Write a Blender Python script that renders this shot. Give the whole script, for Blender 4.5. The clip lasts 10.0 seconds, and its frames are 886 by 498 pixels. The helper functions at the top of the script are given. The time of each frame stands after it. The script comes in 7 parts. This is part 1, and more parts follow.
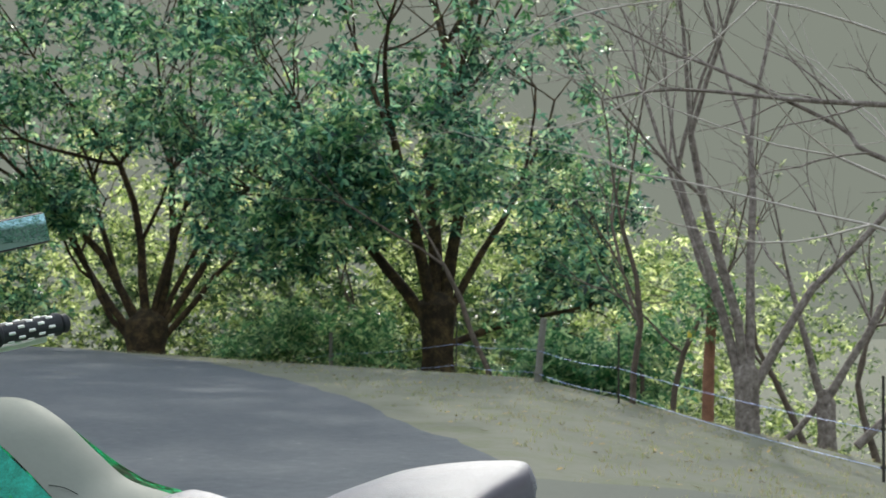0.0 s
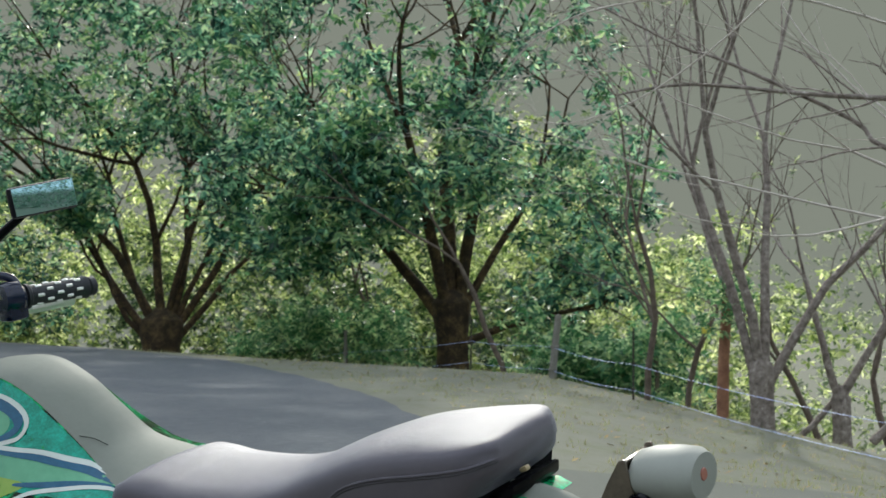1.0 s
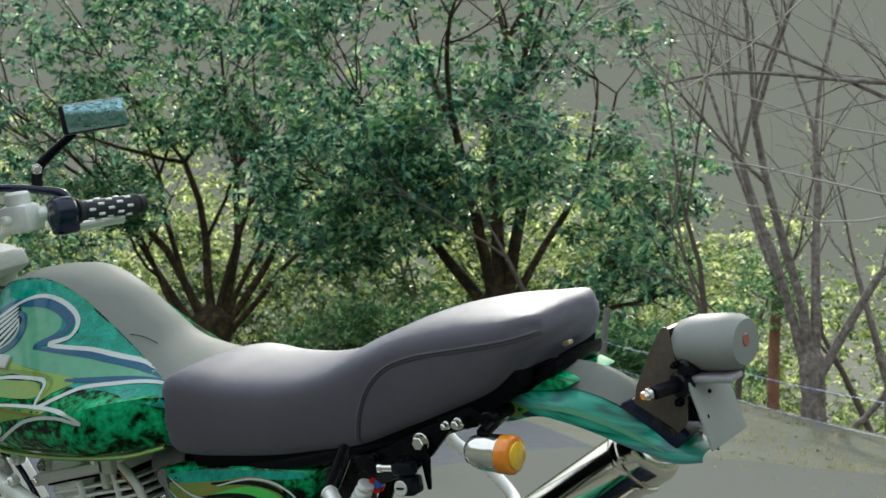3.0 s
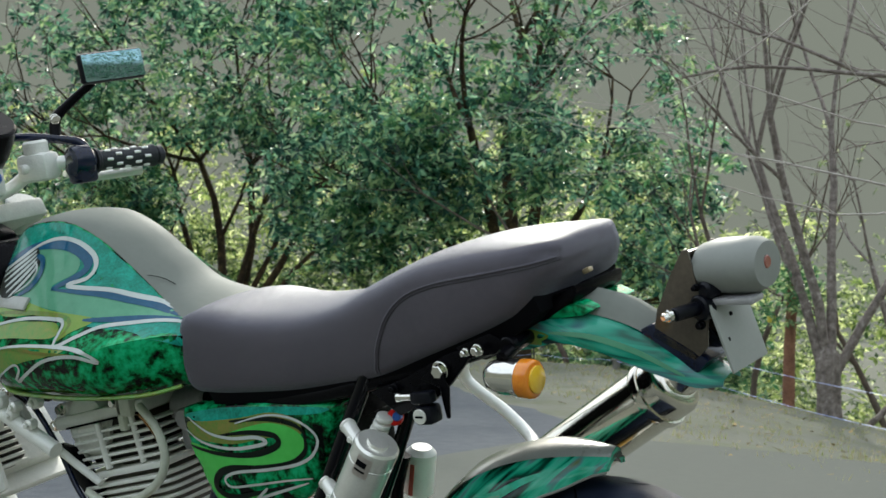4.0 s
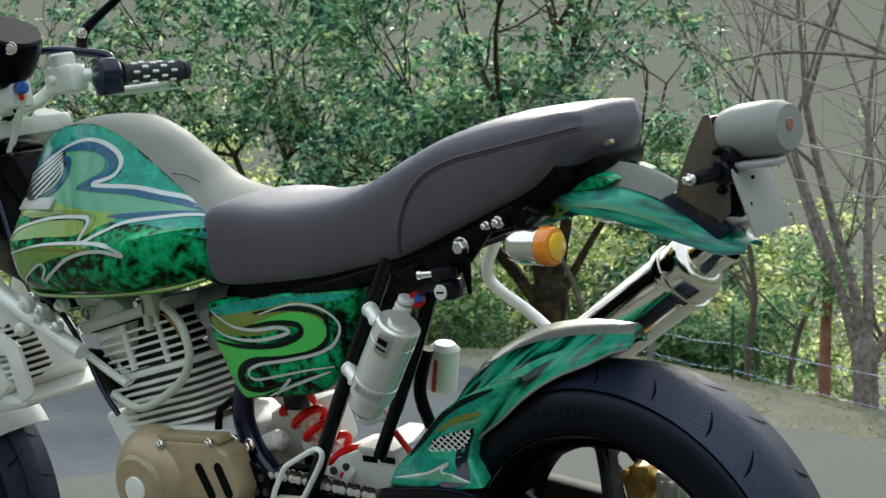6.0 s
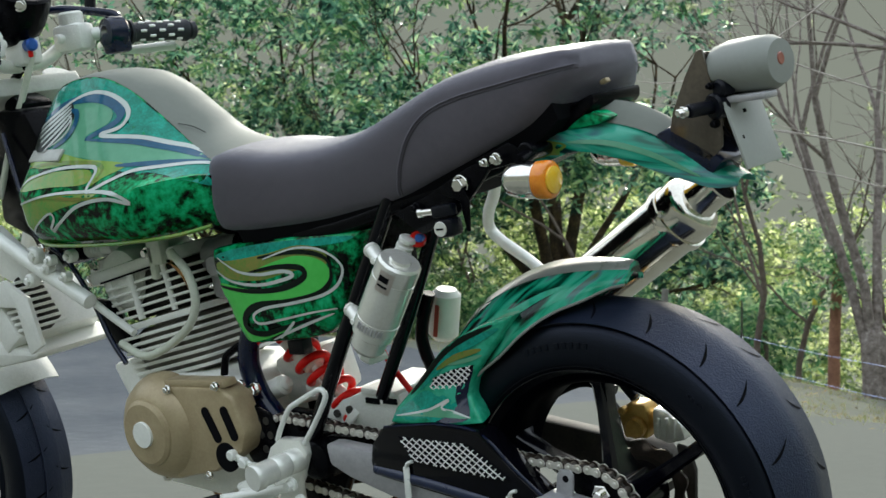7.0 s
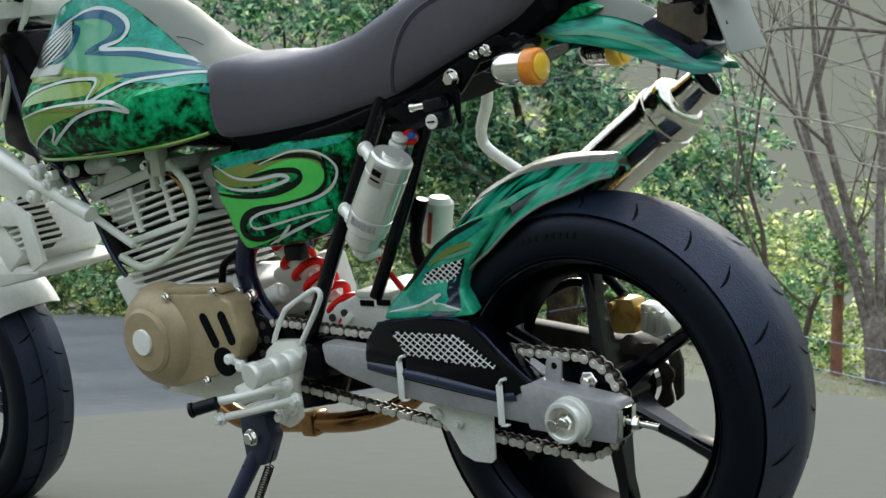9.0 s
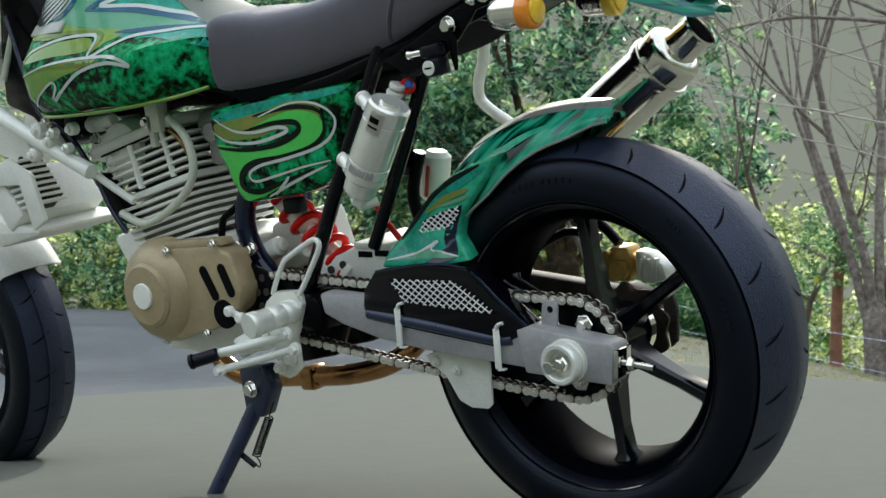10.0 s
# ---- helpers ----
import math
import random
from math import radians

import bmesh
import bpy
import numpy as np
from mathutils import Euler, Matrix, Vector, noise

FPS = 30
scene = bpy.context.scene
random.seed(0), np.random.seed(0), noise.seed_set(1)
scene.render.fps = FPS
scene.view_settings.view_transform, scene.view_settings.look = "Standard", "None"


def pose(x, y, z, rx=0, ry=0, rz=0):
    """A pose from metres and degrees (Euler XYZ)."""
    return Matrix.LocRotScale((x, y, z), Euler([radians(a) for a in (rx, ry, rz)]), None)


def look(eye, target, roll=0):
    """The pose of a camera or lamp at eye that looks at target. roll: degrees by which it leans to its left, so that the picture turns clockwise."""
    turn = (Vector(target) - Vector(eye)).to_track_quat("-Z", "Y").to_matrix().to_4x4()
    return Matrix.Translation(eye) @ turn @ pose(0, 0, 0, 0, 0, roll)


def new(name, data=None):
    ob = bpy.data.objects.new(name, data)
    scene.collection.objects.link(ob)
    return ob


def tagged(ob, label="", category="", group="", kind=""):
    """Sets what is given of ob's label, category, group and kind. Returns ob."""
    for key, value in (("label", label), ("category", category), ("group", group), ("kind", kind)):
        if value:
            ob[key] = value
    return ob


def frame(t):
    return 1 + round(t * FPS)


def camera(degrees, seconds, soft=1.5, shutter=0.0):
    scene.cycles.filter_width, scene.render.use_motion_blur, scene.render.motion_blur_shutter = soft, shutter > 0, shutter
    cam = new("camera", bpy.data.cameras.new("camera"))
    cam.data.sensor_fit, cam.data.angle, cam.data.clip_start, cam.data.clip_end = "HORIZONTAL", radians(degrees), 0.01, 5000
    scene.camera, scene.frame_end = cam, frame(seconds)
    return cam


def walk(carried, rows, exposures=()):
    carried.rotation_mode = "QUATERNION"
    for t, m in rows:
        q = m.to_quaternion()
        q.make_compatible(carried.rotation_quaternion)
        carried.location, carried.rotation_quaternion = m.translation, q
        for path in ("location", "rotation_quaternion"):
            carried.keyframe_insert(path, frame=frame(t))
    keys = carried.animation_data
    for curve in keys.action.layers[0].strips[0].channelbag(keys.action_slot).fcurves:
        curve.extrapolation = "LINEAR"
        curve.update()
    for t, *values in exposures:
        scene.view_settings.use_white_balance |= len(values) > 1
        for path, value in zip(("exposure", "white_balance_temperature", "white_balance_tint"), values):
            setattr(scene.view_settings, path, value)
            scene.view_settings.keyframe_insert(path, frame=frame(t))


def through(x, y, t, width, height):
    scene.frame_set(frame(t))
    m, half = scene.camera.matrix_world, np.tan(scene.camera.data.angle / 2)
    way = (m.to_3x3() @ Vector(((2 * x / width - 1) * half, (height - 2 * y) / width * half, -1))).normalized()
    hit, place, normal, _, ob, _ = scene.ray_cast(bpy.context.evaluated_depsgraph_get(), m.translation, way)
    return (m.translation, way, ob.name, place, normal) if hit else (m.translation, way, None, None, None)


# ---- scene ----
cam = camera(34.3, 10.0)
PATH = [
    (0, (0.885, -1.519, 0.932), (-0.235, 0.133, 1.054), -0.5),
    (0.5, (0.885, -1.537, 0.902), (-0.24, 0.112, 1.025), -0.5),
    (1, (0.899, -1.557, 0.869), (-0.237, 0.084, 0.992), -0.6),
    (1.5, (0.895, -1.552, 0.837), (-0.258, 0.077, 0.96), -0.6),
    (2, (0.901, -1.557, 0.805), (-0.268, 0.061, 0.929), -0.6),
    (2.5, (0.908, -1.562, 0.769), (-0.275, 0.046, 0.894), -0.6),
    (4, (0.896, -1.557, 0.647), (-0.311, 0.033, 0.775), -0.5),
    (4.5, (0.886, -1.529, 0.608), (-0.336, 0.05, 0.738), -0.4),
    (5, (0.886, -1.531, 0.573), (-0.343, 0.041, 0.704), -0.4),
    (5.5, (0.889, -1.534, 0.542), (-0.349, 0.032, 0.671), -0.4),
    (7, (0.927, -1.555, 0.438), (-0.329, -0.003, 0.561), -0.5),
    (7.5, (0.933, -1.564, 0.406), (-0.327, -0.015, 0.527), -0.5),
    (8, (0.939, -1.568, 0.378), (-0.32, -0.018, 0.494), -0.5),
    (8.5, (0.949, -1.572, 0.349), (-0.31, -0.023, 0.464), -0.6),
    (9, (0.957, -1.57, 0.315), (-0.303, -0.022, 0.431), -0.5),
    (9.5, (0.964, -1.577, 0.281), (-0.296, -0.029, 0.394), -0.6),
    (10, (0.969, -1.58, 0.254), (-0.292, -0.031, 0.364), -0.6),
]
walk(cam, [(t, look(eye, target, roll)) for t, eye, target, roll in PATH], [(0, 0.0), (1, -0.03), (2.5, -0.14), (4, -0.06), (5.5, -0.04), (7, 0.09), (8.5, 0.18), (10, 0.15)])

# a gentle depth of field, sharp at the motorcycle
cam.data.dof.use_dof = True
cam.data.dof.focus_distance = 2.05
cam.data.dof.aperture_fstop = 22.0

from mathutils.bvhtree import BVHTree

# the open shade under the trees and the sunlit road: haze near the horizon, blue sky above
SUN_ELEV, SUN_AZ = radians(34), radians(123)          # azimuth counted from +x towards +y
world = bpy.data.worlds.new("sky")
scene.world = world
world.use_nodes = True
wn, wl = world.node_tree.nodes, world.node_tree.links
sky = wn.new("ShaderNodeTexSky")
sky.sky_type, sky.sun_disc = "NISHITA", False
sky.sun_elevation, sky.sun_rotation = SUN_ELEV, math.pi / 2 - SUN_AZ
sky.dust_density, sky.air_density = 3.0, 1.2
wtc = wn.new("ShaderNodeTexCoord")
wsep = wn.new("ShaderNodeSeparateXYZ")
wl.new(wtc.outputs["Generated"], wsep.inputs[0])
wramp = wn.new("ShaderNodeMapRange")
wramp.inputs["From Min"].default_value, wramp.inputs["From Max"].default_value = 0.24, 0.40
wramp.interpolation_type = "SMOOTHSTEP"
wl.new(wsep.outputs["Z"], wramp.inputs["Value"])
wsc = wn.new("ShaderNodeMix")
wsc.data_type, wsc.blend_type = "RGBA", "MULTIPLY"
wsc.inputs[0].default_value = 1.0
wl.new(sky.outputs[0], wsc.inputs[6])
wsc.inputs[7].default_value = (0.10, 0.10, 0.09, 1)
wadd = wn.new("ShaderNodeMix")
wadd.data_type, wadd.blend_type = "RGBA", "ADD"
wadd.inputs[0].default_value = 1.0
wl.new(wsc.outputs[2], wadd.inputs[6])
wadd.inputs[7].default_value = (1.00, 1.09, 1.17, 1)
wmix = wn.new("ShaderNodeMix")
wmix.data_type = "RGBA"
wl.new(wramp.outputs[0], wmix.inputs[0])
wmix.inputs[6].default_value = (0.235, 0.258, 0.216, 1)
wl.new(wadd.outputs[2], wmix.inputs[7])
wl.new(wmix.outputs[2], wn["Background"].inputs[0])
wn["Background"].inputs[1].default_value = 1.0

sun = new("sun", bpy.data.lights.new("sun", "SUN"))
sun.data.energy, sun.data.angle, sun.data.color = 2.6, radians(1.2), (1.0, 0.99, 0.90)
sun_dir = Vector((math.cos(SUN_ELEV) * math.cos(SUN_AZ), math.cos(SUN_ELEV) * math.sin(SUN_AZ), math.sin(SUN_ELEV)))
sun.matrix_world = look(sun_dir * 60, (0, 0, 0))


# ---- materials ----
def mat_new(name):
    m = bpy.data.materials.new(name)
    m.use_nodes = True
    return m, m.node_tree.nodes, m.node_tree.links, m.node_tree.nodes["Principled BSDF"]


def noise_node(nd, lk, scale, detail=4.0, rough=0.6, coord="Object"):
    tc = nd.new("ShaderNodeTexCoord")
    n = nd.new("ShaderNodeTexNoise")
    n.inputs["Scale"].default_value, n.inputs["Detail"].default_value, n.inputs["Roughness"].default_value = scale, detail, rough
    lk.new(tc.outputs[coord], n.inputs["Vector"])
    return n


def ramp_node(nd, lk, src, stops):
    r = nd.new("ShaderNodeValToRGB")
    while len(r.color_ramp.elements) < len(stops):
        r.color_ramp.elements.new(0.5)
    for e, (p, c) in zip(r.color_ramp.elements, stops):
        e.position, e.color = p, (*c, 1)
    lk.new(src, r.inputs[0])
    return r


def surface(name, dark, light, rough=0.5, metal=0.0, scale=40.0, bump=0.0, bscale=None, coat=0.0, rough_var=0.1, spec=0.5, stops=None, coat_rough=0.06, swirl=0.0):
    """A mottled surface: two colours over a coarse and a fine noise, with uneven gloss and relief."""
    m, nd, lk, b = mat_new(name)
    n1 = noise_node(nd, lk, scale)
    n1.inputs["Distortion"].default_value = swirl
    n2 = noise_node(nd, lk, scale * 7.3, 3.0)
    mix = nd.new("ShaderNodeMath")
    mix.operation = "MULTIPLY_ADD"
    lk.new(n2.outputs[0], mix.inputs[0])
    mix.inputs[1].default_value = 0.4
    half = nd.new("ShaderNodeMath")
    half.operation = "MULTIPLY"
    half.inputs[1].default_value = 0.6
    lk.new(n1.outputs[0], half.inputs[0])
    lk.new(half.outputs[0], mix.inputs[2])
    r = ramp_node(nd, lk, mix.outputs[0], stops or [(0.33, dark), (0.67, light)])
    lk.new(r.outputs[0], b.inputs["Base Color"])
    mr = nd.new("ShaderNodeMapRange")
    mr.inputs["To Min"].default_value, mr.inputs["To Max"].default_value = max(0.02, rough - rough_var), min(1, rough + rough_var)
    lk.new(n1.outputs[0], mr.inputs["Value"])
    lk.new(mr.outputs[0], b.inputs["Roughness"])
    b.inputs["Metallic"].default_value = metal
    b.inputs["Specular IOR Level"].default_value = spec
    b.inputs["Coat Weight"].default_value = coat
    b.inputs["Coat Roughness"].default_value = coat_rough
    if bump:
        bn = noise_node(nd, lk, bscale or scale * 10, 2.0)
        bp = nd.new("ShaderNodeBump")
        bp.inputs["Strength"].default_value, bp.inputs["Distance"].default_value = bump, 0.002
        lk.new(bn.outputs[0], bp.inputs["Height"])
        lk.new(bp.outputs[0], b.inputs["Normal"])
    return m


def leaf_mat(name, stops, through=0.5, gloss=0.35):
    m, nd, lk, b = mat_new(name)
    geo = nd.new("ShaderNodeNewGeometry")
    r = ramp_node(nd, lk, geo.outputs["Random Per Island"], stops)
    lk.new(r.outputs[0], b.inputs["Base Color"])
    b.inputs["Roughness"].default_value = gloss
    tr = nd.new("ShaderNodeBsdfTranslucent")
    hs = nd.new("ShaderNodeHueSaturation")
    hs.inputs["Hue"].default_value, hs.inputs["Saturation"].default_value, hs.inputs["Value"].default_value = 0.475, 0.88, 2.45
    lk.new(r.outputs[0], hs.inputs["Color"])
    lk.new(hs.outputs[0], tr.inputs["Color"])
    mx = nd.new("ShaderNodeMixShader")
    mx.inputs[0].default_value = through
    lk.new(b.outputs[0], mx.inputs[1])
    lk.new(tr.outputs[0], mx.inputs[2])
    lk.new(mx.outputs[0], nd["Material Output"].inputs[0])
    return m


ASPHALT = surface("asphalt", (0.08, 0.09, 0.10), (0.14, 0.15, 0.16), 0.95, 0, 9.0, 0.9, 140, spec=0.06, stops=[(0.30, (0.080, 0.088, 0.102)), (0.52, (0.106, 0.116, 0.128)), (0.64, (0.126, 0.136, 0.146)), (0.70, (0.28, 0.29, 0.29))])
# the road in full sun, its brightness put into a paler colour
SUNLIT_ASPHALT = surface("sunlit_asphalt", (0.14, 0.15, 0.13), (0.18, 0.19, 0.16), 0.95, 0, 14.0, 0.35, 180, spec=0.04, stops=[(0.28, (0.120, 0.127, 0.111)), (0.5, (0.130, 0.137, 0.120)), (0.72, (0.142, 0.149, 0.131))])
VERGE = surface("verge", (0.12, 0.16, 0.05), (0.30, 0.29, 0.16), 0.95, 0, 1.3, 0.4, 60, spec=0.06, stops=[(0.32, (0.122, 0.140, 0.076)), (0.45, (0.152, 0.158, 0.118)), (0.53, (0.166, 0.169, 0.138)), (0.70, (0.180, 0.182, 0.154))])
BARK = surface("bark", (0.010, 0.008, 0.004), (0.11, 0.075, 0.034), 0.9, 0, 4, 1.0, 24, stops=[(0.34, (0.008, 0.006, 0.003)), (0.50, (0.045, 0.028, 0.014)), (0.62, (0.13, 0.085, 0.038)), (0.72, (0.17, 0.15, 0.06))])
BARK_PALE = surface("pale_bark", (0.10, 0.08, 0.066), (0.36, 0.315, 0.285), 0.9, 0, 11, 1.0, 25, stops=[(0.36, (0.075, 0.060, 0.050)), (0.52, (0.22, 0.185, 0.165)), (0.60, (0.30, 0.265, 0.24)), (0.66, (0.56, 0.53, 0.50))])
BARK_TWIG = surface("twig_bark", (0.36, 0.32, 0.29), (0.54, 0.50, 0.46), 0.9, 0, 9)
BARK_SAPLING = surface("sapling_bark", (0.045, 0.036, 0.027), (0.18, 0.14, 0.11), 0.9, 0, 7, 0.6, 30)
BARK_RED = surface("red_bark", (0.15, 0.065, 0.04), (0.36, 0.18, 0.11), 0.85, 0, 6, 0.8, 30)
# near-black to pale leaves: crown gaps and leaf highlights put into colour
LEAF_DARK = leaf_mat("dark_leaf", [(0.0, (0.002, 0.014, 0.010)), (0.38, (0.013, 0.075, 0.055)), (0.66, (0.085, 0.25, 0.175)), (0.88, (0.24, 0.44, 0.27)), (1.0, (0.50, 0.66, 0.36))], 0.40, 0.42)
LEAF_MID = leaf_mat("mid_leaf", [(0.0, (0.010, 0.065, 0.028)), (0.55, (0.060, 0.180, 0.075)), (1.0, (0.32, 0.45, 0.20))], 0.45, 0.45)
# thicket leaf, its backlight put into a bright yellow-green
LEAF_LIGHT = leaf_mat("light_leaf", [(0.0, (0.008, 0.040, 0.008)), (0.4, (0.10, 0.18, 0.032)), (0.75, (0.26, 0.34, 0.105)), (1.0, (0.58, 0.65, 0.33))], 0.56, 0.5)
LEAF_PALE = leaf_mat("pale_leaf", [(0.0, (0.012, 0.040, 0.014)), (0.5, (0.09, 0.145, 0.060)), (0.85, (0.22, 0.28, 0.13)), (1.0, (0.48, 0.54, 0.32))], 0.46, 0.5)
# leaf for growth under the trees, their shade put into darker greens
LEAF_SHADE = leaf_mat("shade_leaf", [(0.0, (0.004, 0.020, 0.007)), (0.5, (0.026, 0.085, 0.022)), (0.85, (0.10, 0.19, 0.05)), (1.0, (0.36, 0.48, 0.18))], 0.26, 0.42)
LITTER = surface("litter", (0.20, 0.12, 0.05), (0.42, 0.32, 0.12), 0.9, 0, 9)
GRASS = leaf_mat("grass_blade", [(0.0, (0.15, 0.19, 0.06)), (0.5, (0.19, 0.20, 0.10)), (1.0, (0.24, 0.22, 0.14))], 0.42, 0.7)
TAPE = surface("fence_tape", (0.24, 0.34, 0.72), (0.48, 0.57, 0.85), 0.6, 0, 20)
STEEL_DARK = surface("dark_steel", (0.025, 0.025, 0.022), (0.07, 0.06, 0.05), 0.7, 0.3, 30)
POST_WOOD = surface("post_wood", (0.15, 0.145, 0.125), (0.24, 0.235, 0.21), 0.9, 0, 12, 0.5, 50)
RED_PAINT = surface("red_paint", (0.30, 0.05, 0.03), (0.50, 0.09, 0.06), 0.7, 0, 12)
YELLOW = surface("yellow_sign", (0.75, 0.62, 0.08), (0.85, 0.72, 0.12), 0.5, 0, 30)

VINYL = surface("seat_vinyl", (0.070, 0.058, 0.064), (0.094, 0.078, 0.086), 0.48, 0, 14, 0.4, 900, spec=0.50)
VINYL.node_tree.nodes["Principled BSDF"].inputs["Specular Tint"].default_value = (0.66, 0.76, 1.0, 1)
for key, value in (("Sheen Weight", 0.28), ("Sheen Roughness", 0.45), ("Sheen Tint", (0.72, 0.80, 1.0, 1))):
    VINYL.node_tree.nodes["Principled BSDF"].inputs[key].default_value = value
THREAD = surface("thread", (0.02, 0.02, 0.022), (0.04, 0.04, 0.045), 0.8)
BLACK = surface("satin_black", (0.0015, 0.0015, 0.002), (0.004, 0.004, 0.006), 0.24, 0, 60, spec=0.08)
GLOSS = surface("gloss_black", (0.001, 0.001, 0.002), (0.003, 0.003, 0.006), 0.10, 0, 60, rough_var=0.05, spec=0.24)
RIM_BLACK = surface("rim_enamel", (0.0008, 0.001, 0.002), (0.002, 0.0022, 0.005), 0.46, 0, 60, rough_var=0.05, spec=0.06)
RIM_BLACK.node_tree.nodes["Principled BSDF"].inputs["IOR"].default_value = 1.12
SPOKE_BLACK = surface("spoke_enamel", (0.001, 0.0012, 0.003), (0.003, 0.0035, 0.008), 0.16, 0, 60, rough_var=0.05, spec=0.5)
PLASTIC = surface("black_plastic", (0.002, 0.0025, 0.005), (0.006, 0.007, 0.013), 0.30, 0, 80, 0.2, 500, spec=0.22)
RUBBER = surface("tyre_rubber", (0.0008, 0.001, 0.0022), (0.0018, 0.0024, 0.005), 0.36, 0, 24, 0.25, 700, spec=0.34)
# worn tread, with sky light also put into its lighter, bluer colour
TREAD = surface("worn_sky_lit_rubber", (0.009, 0.012, 0.026), (0.019, 0.024, 0.046), 0.40, 0, 30, 0.5, 420, spec=0.42)
# blue tint for the sky's sheen on both rubbers
for m_ in (RUBBER, TREAD):
    m_.node_tree.nodes["Principled BSDF"].inputs["Specular Tint"].default_value = (0.62, 0.72, 1.0, 1)
GRIP_RUBBER = surface("grey_grip_rubber", (0.018, 0.020, 0.024), (0.040, 0.043, 0.050), 0.55, 0, 60, 0.2, 400, spec=0.3)
GROOVE = surface("groove", (0.002, 0.002, 0.003), (0.004, 0.004, 0.006), 0.9, spec=0.1)
CHROME = surface("chrome", (0.72, 0.70, 0.64), (0.85, 0.83, 0.78), 0.07, 1.0, 25, rough_var=0.04)
ALU = surface("aluminium", (0.82, 0.83, 0.78), (0.93, 0.94, 0.89), 0.34, 0.10, 40, 0.15, 600)
ALU_SHINY = surface("machined_aluminium", (0.82, 0.82, 0.76), (0.94, 0.94, 0.88), 0.22, 0.30, 40, rough_var=0.05)
ALU_POLISHED = surface("polished_aluminium", (0.80, 0.79, 0.73), (0.94, 0.93, 0.87), 0.18, 0.55, 40, rough_var=0.05)
ALU_SATIN = surface("satin_aluminium", (0.34, 0.335, 0.35), (0.48, 0.47, 0.485), 0.42, 0.3, 22, 0.2, 500)
CAST = surface("cast_alloy", (0.76, 0.77, 0.72), (0.88, 0.88, 0.83), 0.5, 0.0, 30, 0.5, 300)
CAST_GREY = surface("grey_cast_alloy", (0.50, 0.51, 0.48), (0.64, 0.65, 0.61), 0.5, 0.05, 30, 0.3, 300)
CHAIN_STEEL = surface("chain_steel", (0.55, 0.52, 0.46), (0.80, 0.77, 0.70), 0.35, 0.3, 90)
BRONZE = surface("bronze_paint", (0.36, 0.28, 0.165), (0.46, 0.37, 0.225), 0.38, 0.2, 30, 0.15, 600)
GOLD = surface("gold_anodised", (0.50, 0.28, 0.06), (0.70, 0.46, 0.13), 0.34, 0.4, 40)
HEATED = surface("heat_tinted_steel", (0.25, 0.11, 0.04), (0.50, 0.28, 0.12), 0.22, 1.0, 10)
HEATED_DARK = surface("browned_steel", (0.035, 0.026, 0.020), (0.09, 0.07, 0.055), 0.35, 0.4, 40)
SPRING = surface("red_spring", (0.66, 0.008, 0.006), (0.80, 0.015, 0.01), 0.35, 0, 60, spec=0.2)
BLUE = surface("blue_anodised", (0.03, 0.10, 0.42), (0.05, 0.16, 0.55), 0.3, 0.5, 60)
BADGE = surface("pale_badge_metal", (0.40, 0.41, 0.38), (0.50, 0.51, 0.47), 0.35, 0.2, 30)
LABEL_GREY = surface("label_print", (0.30, 0.26, 0.23), (0.44, 0.40, 0.36), 0.5, 0, 90)
WHITE = surface("white_plastic", (0.76, 0.77, 0.72), (0.85, 0.86, 0.81), 0.5, 0, 30)
BLANK = surface("blank_plate", (0.33, 0.345, 0.32), (0.37, 0.385, 0.36), 0.5, 0, 30)
LENS = surface("frosted_lamp_lens", (0.26, 0.272, 0.252), (0.29, 0.303, 0.28), 0.55, 0, 30, spec=0.15)
REDLENS = surface("red_lens", (0.30, 0.08, 0.06), (0.36, 0.11, 0.08), 0.2, 0, 40, coat=0.5)
AMBER = surface("amber_lens", (0.80, 0.20, 0.01), (0.95, 0.34, 0.02), 0.15, 0, 90, coat=0.6)
AMBER_Y = surface("amber_highlight_lens", (0.90, 0.50, 0.02), (0.95, 0.62, 0.05), 0.15, 0, 90, coat=0.6)
WIRE = surface("mesh_wire", (0.72, 0.72, 0.70), (0.88, 0.88, 0.85), 0.35, 0.3, 50)
HOSE = surface("milky_hose", (0.52, 0.56, 0.46), (0.68, 0.70, 0.60), 0.35, 0, 30)

GREEN = surface("marbled_green_paint", (0, 0, 0), (0, 0, 0), 0.16, 0, 12, coat=0.25, coat_rough=0.05, spec=0.12, rough_var=0.05, swirl=2.0,
                stops=[(0.34, (0.0, 0.010, 0.005)), (0.45, (0.001, 0.15, 0.05)), (0.54, (0.003, 0.46, 0.18)), (0.66, (0.02, 0.72, 0.44))])
DEEP = surface("deep_green_paint", (0, 0, 0), (0, 0, 0), 0.14, 0, 11, coat=0.14, coat_rough=0.05, spec=0.10, rough_var=0.05, swirl=2.2,
               stops=[(0.42, (0.0, 0.002, 0.001)), (0.475, (0.001, 0.05, 0.014)), (0.53, (0.002, 0.27, 0.085)), (0.63, (0.010, 0.52, 0.22))])
TEAL = surface("teal_paint", (0.001, 0.14, 0.095), (0.006, 0.40, 0.30), 0.15, 0, 38, coat=0.3, coat_rough=0.05, spec=0.15, swirl=1.5)
MINT = surface("mint_paint", (0.095, 0.31, 0.185), (0.13, 0.38, 0.235), 0.16, 0, 12, coat=0.3, coat_rough=0.05, spec=0.15)
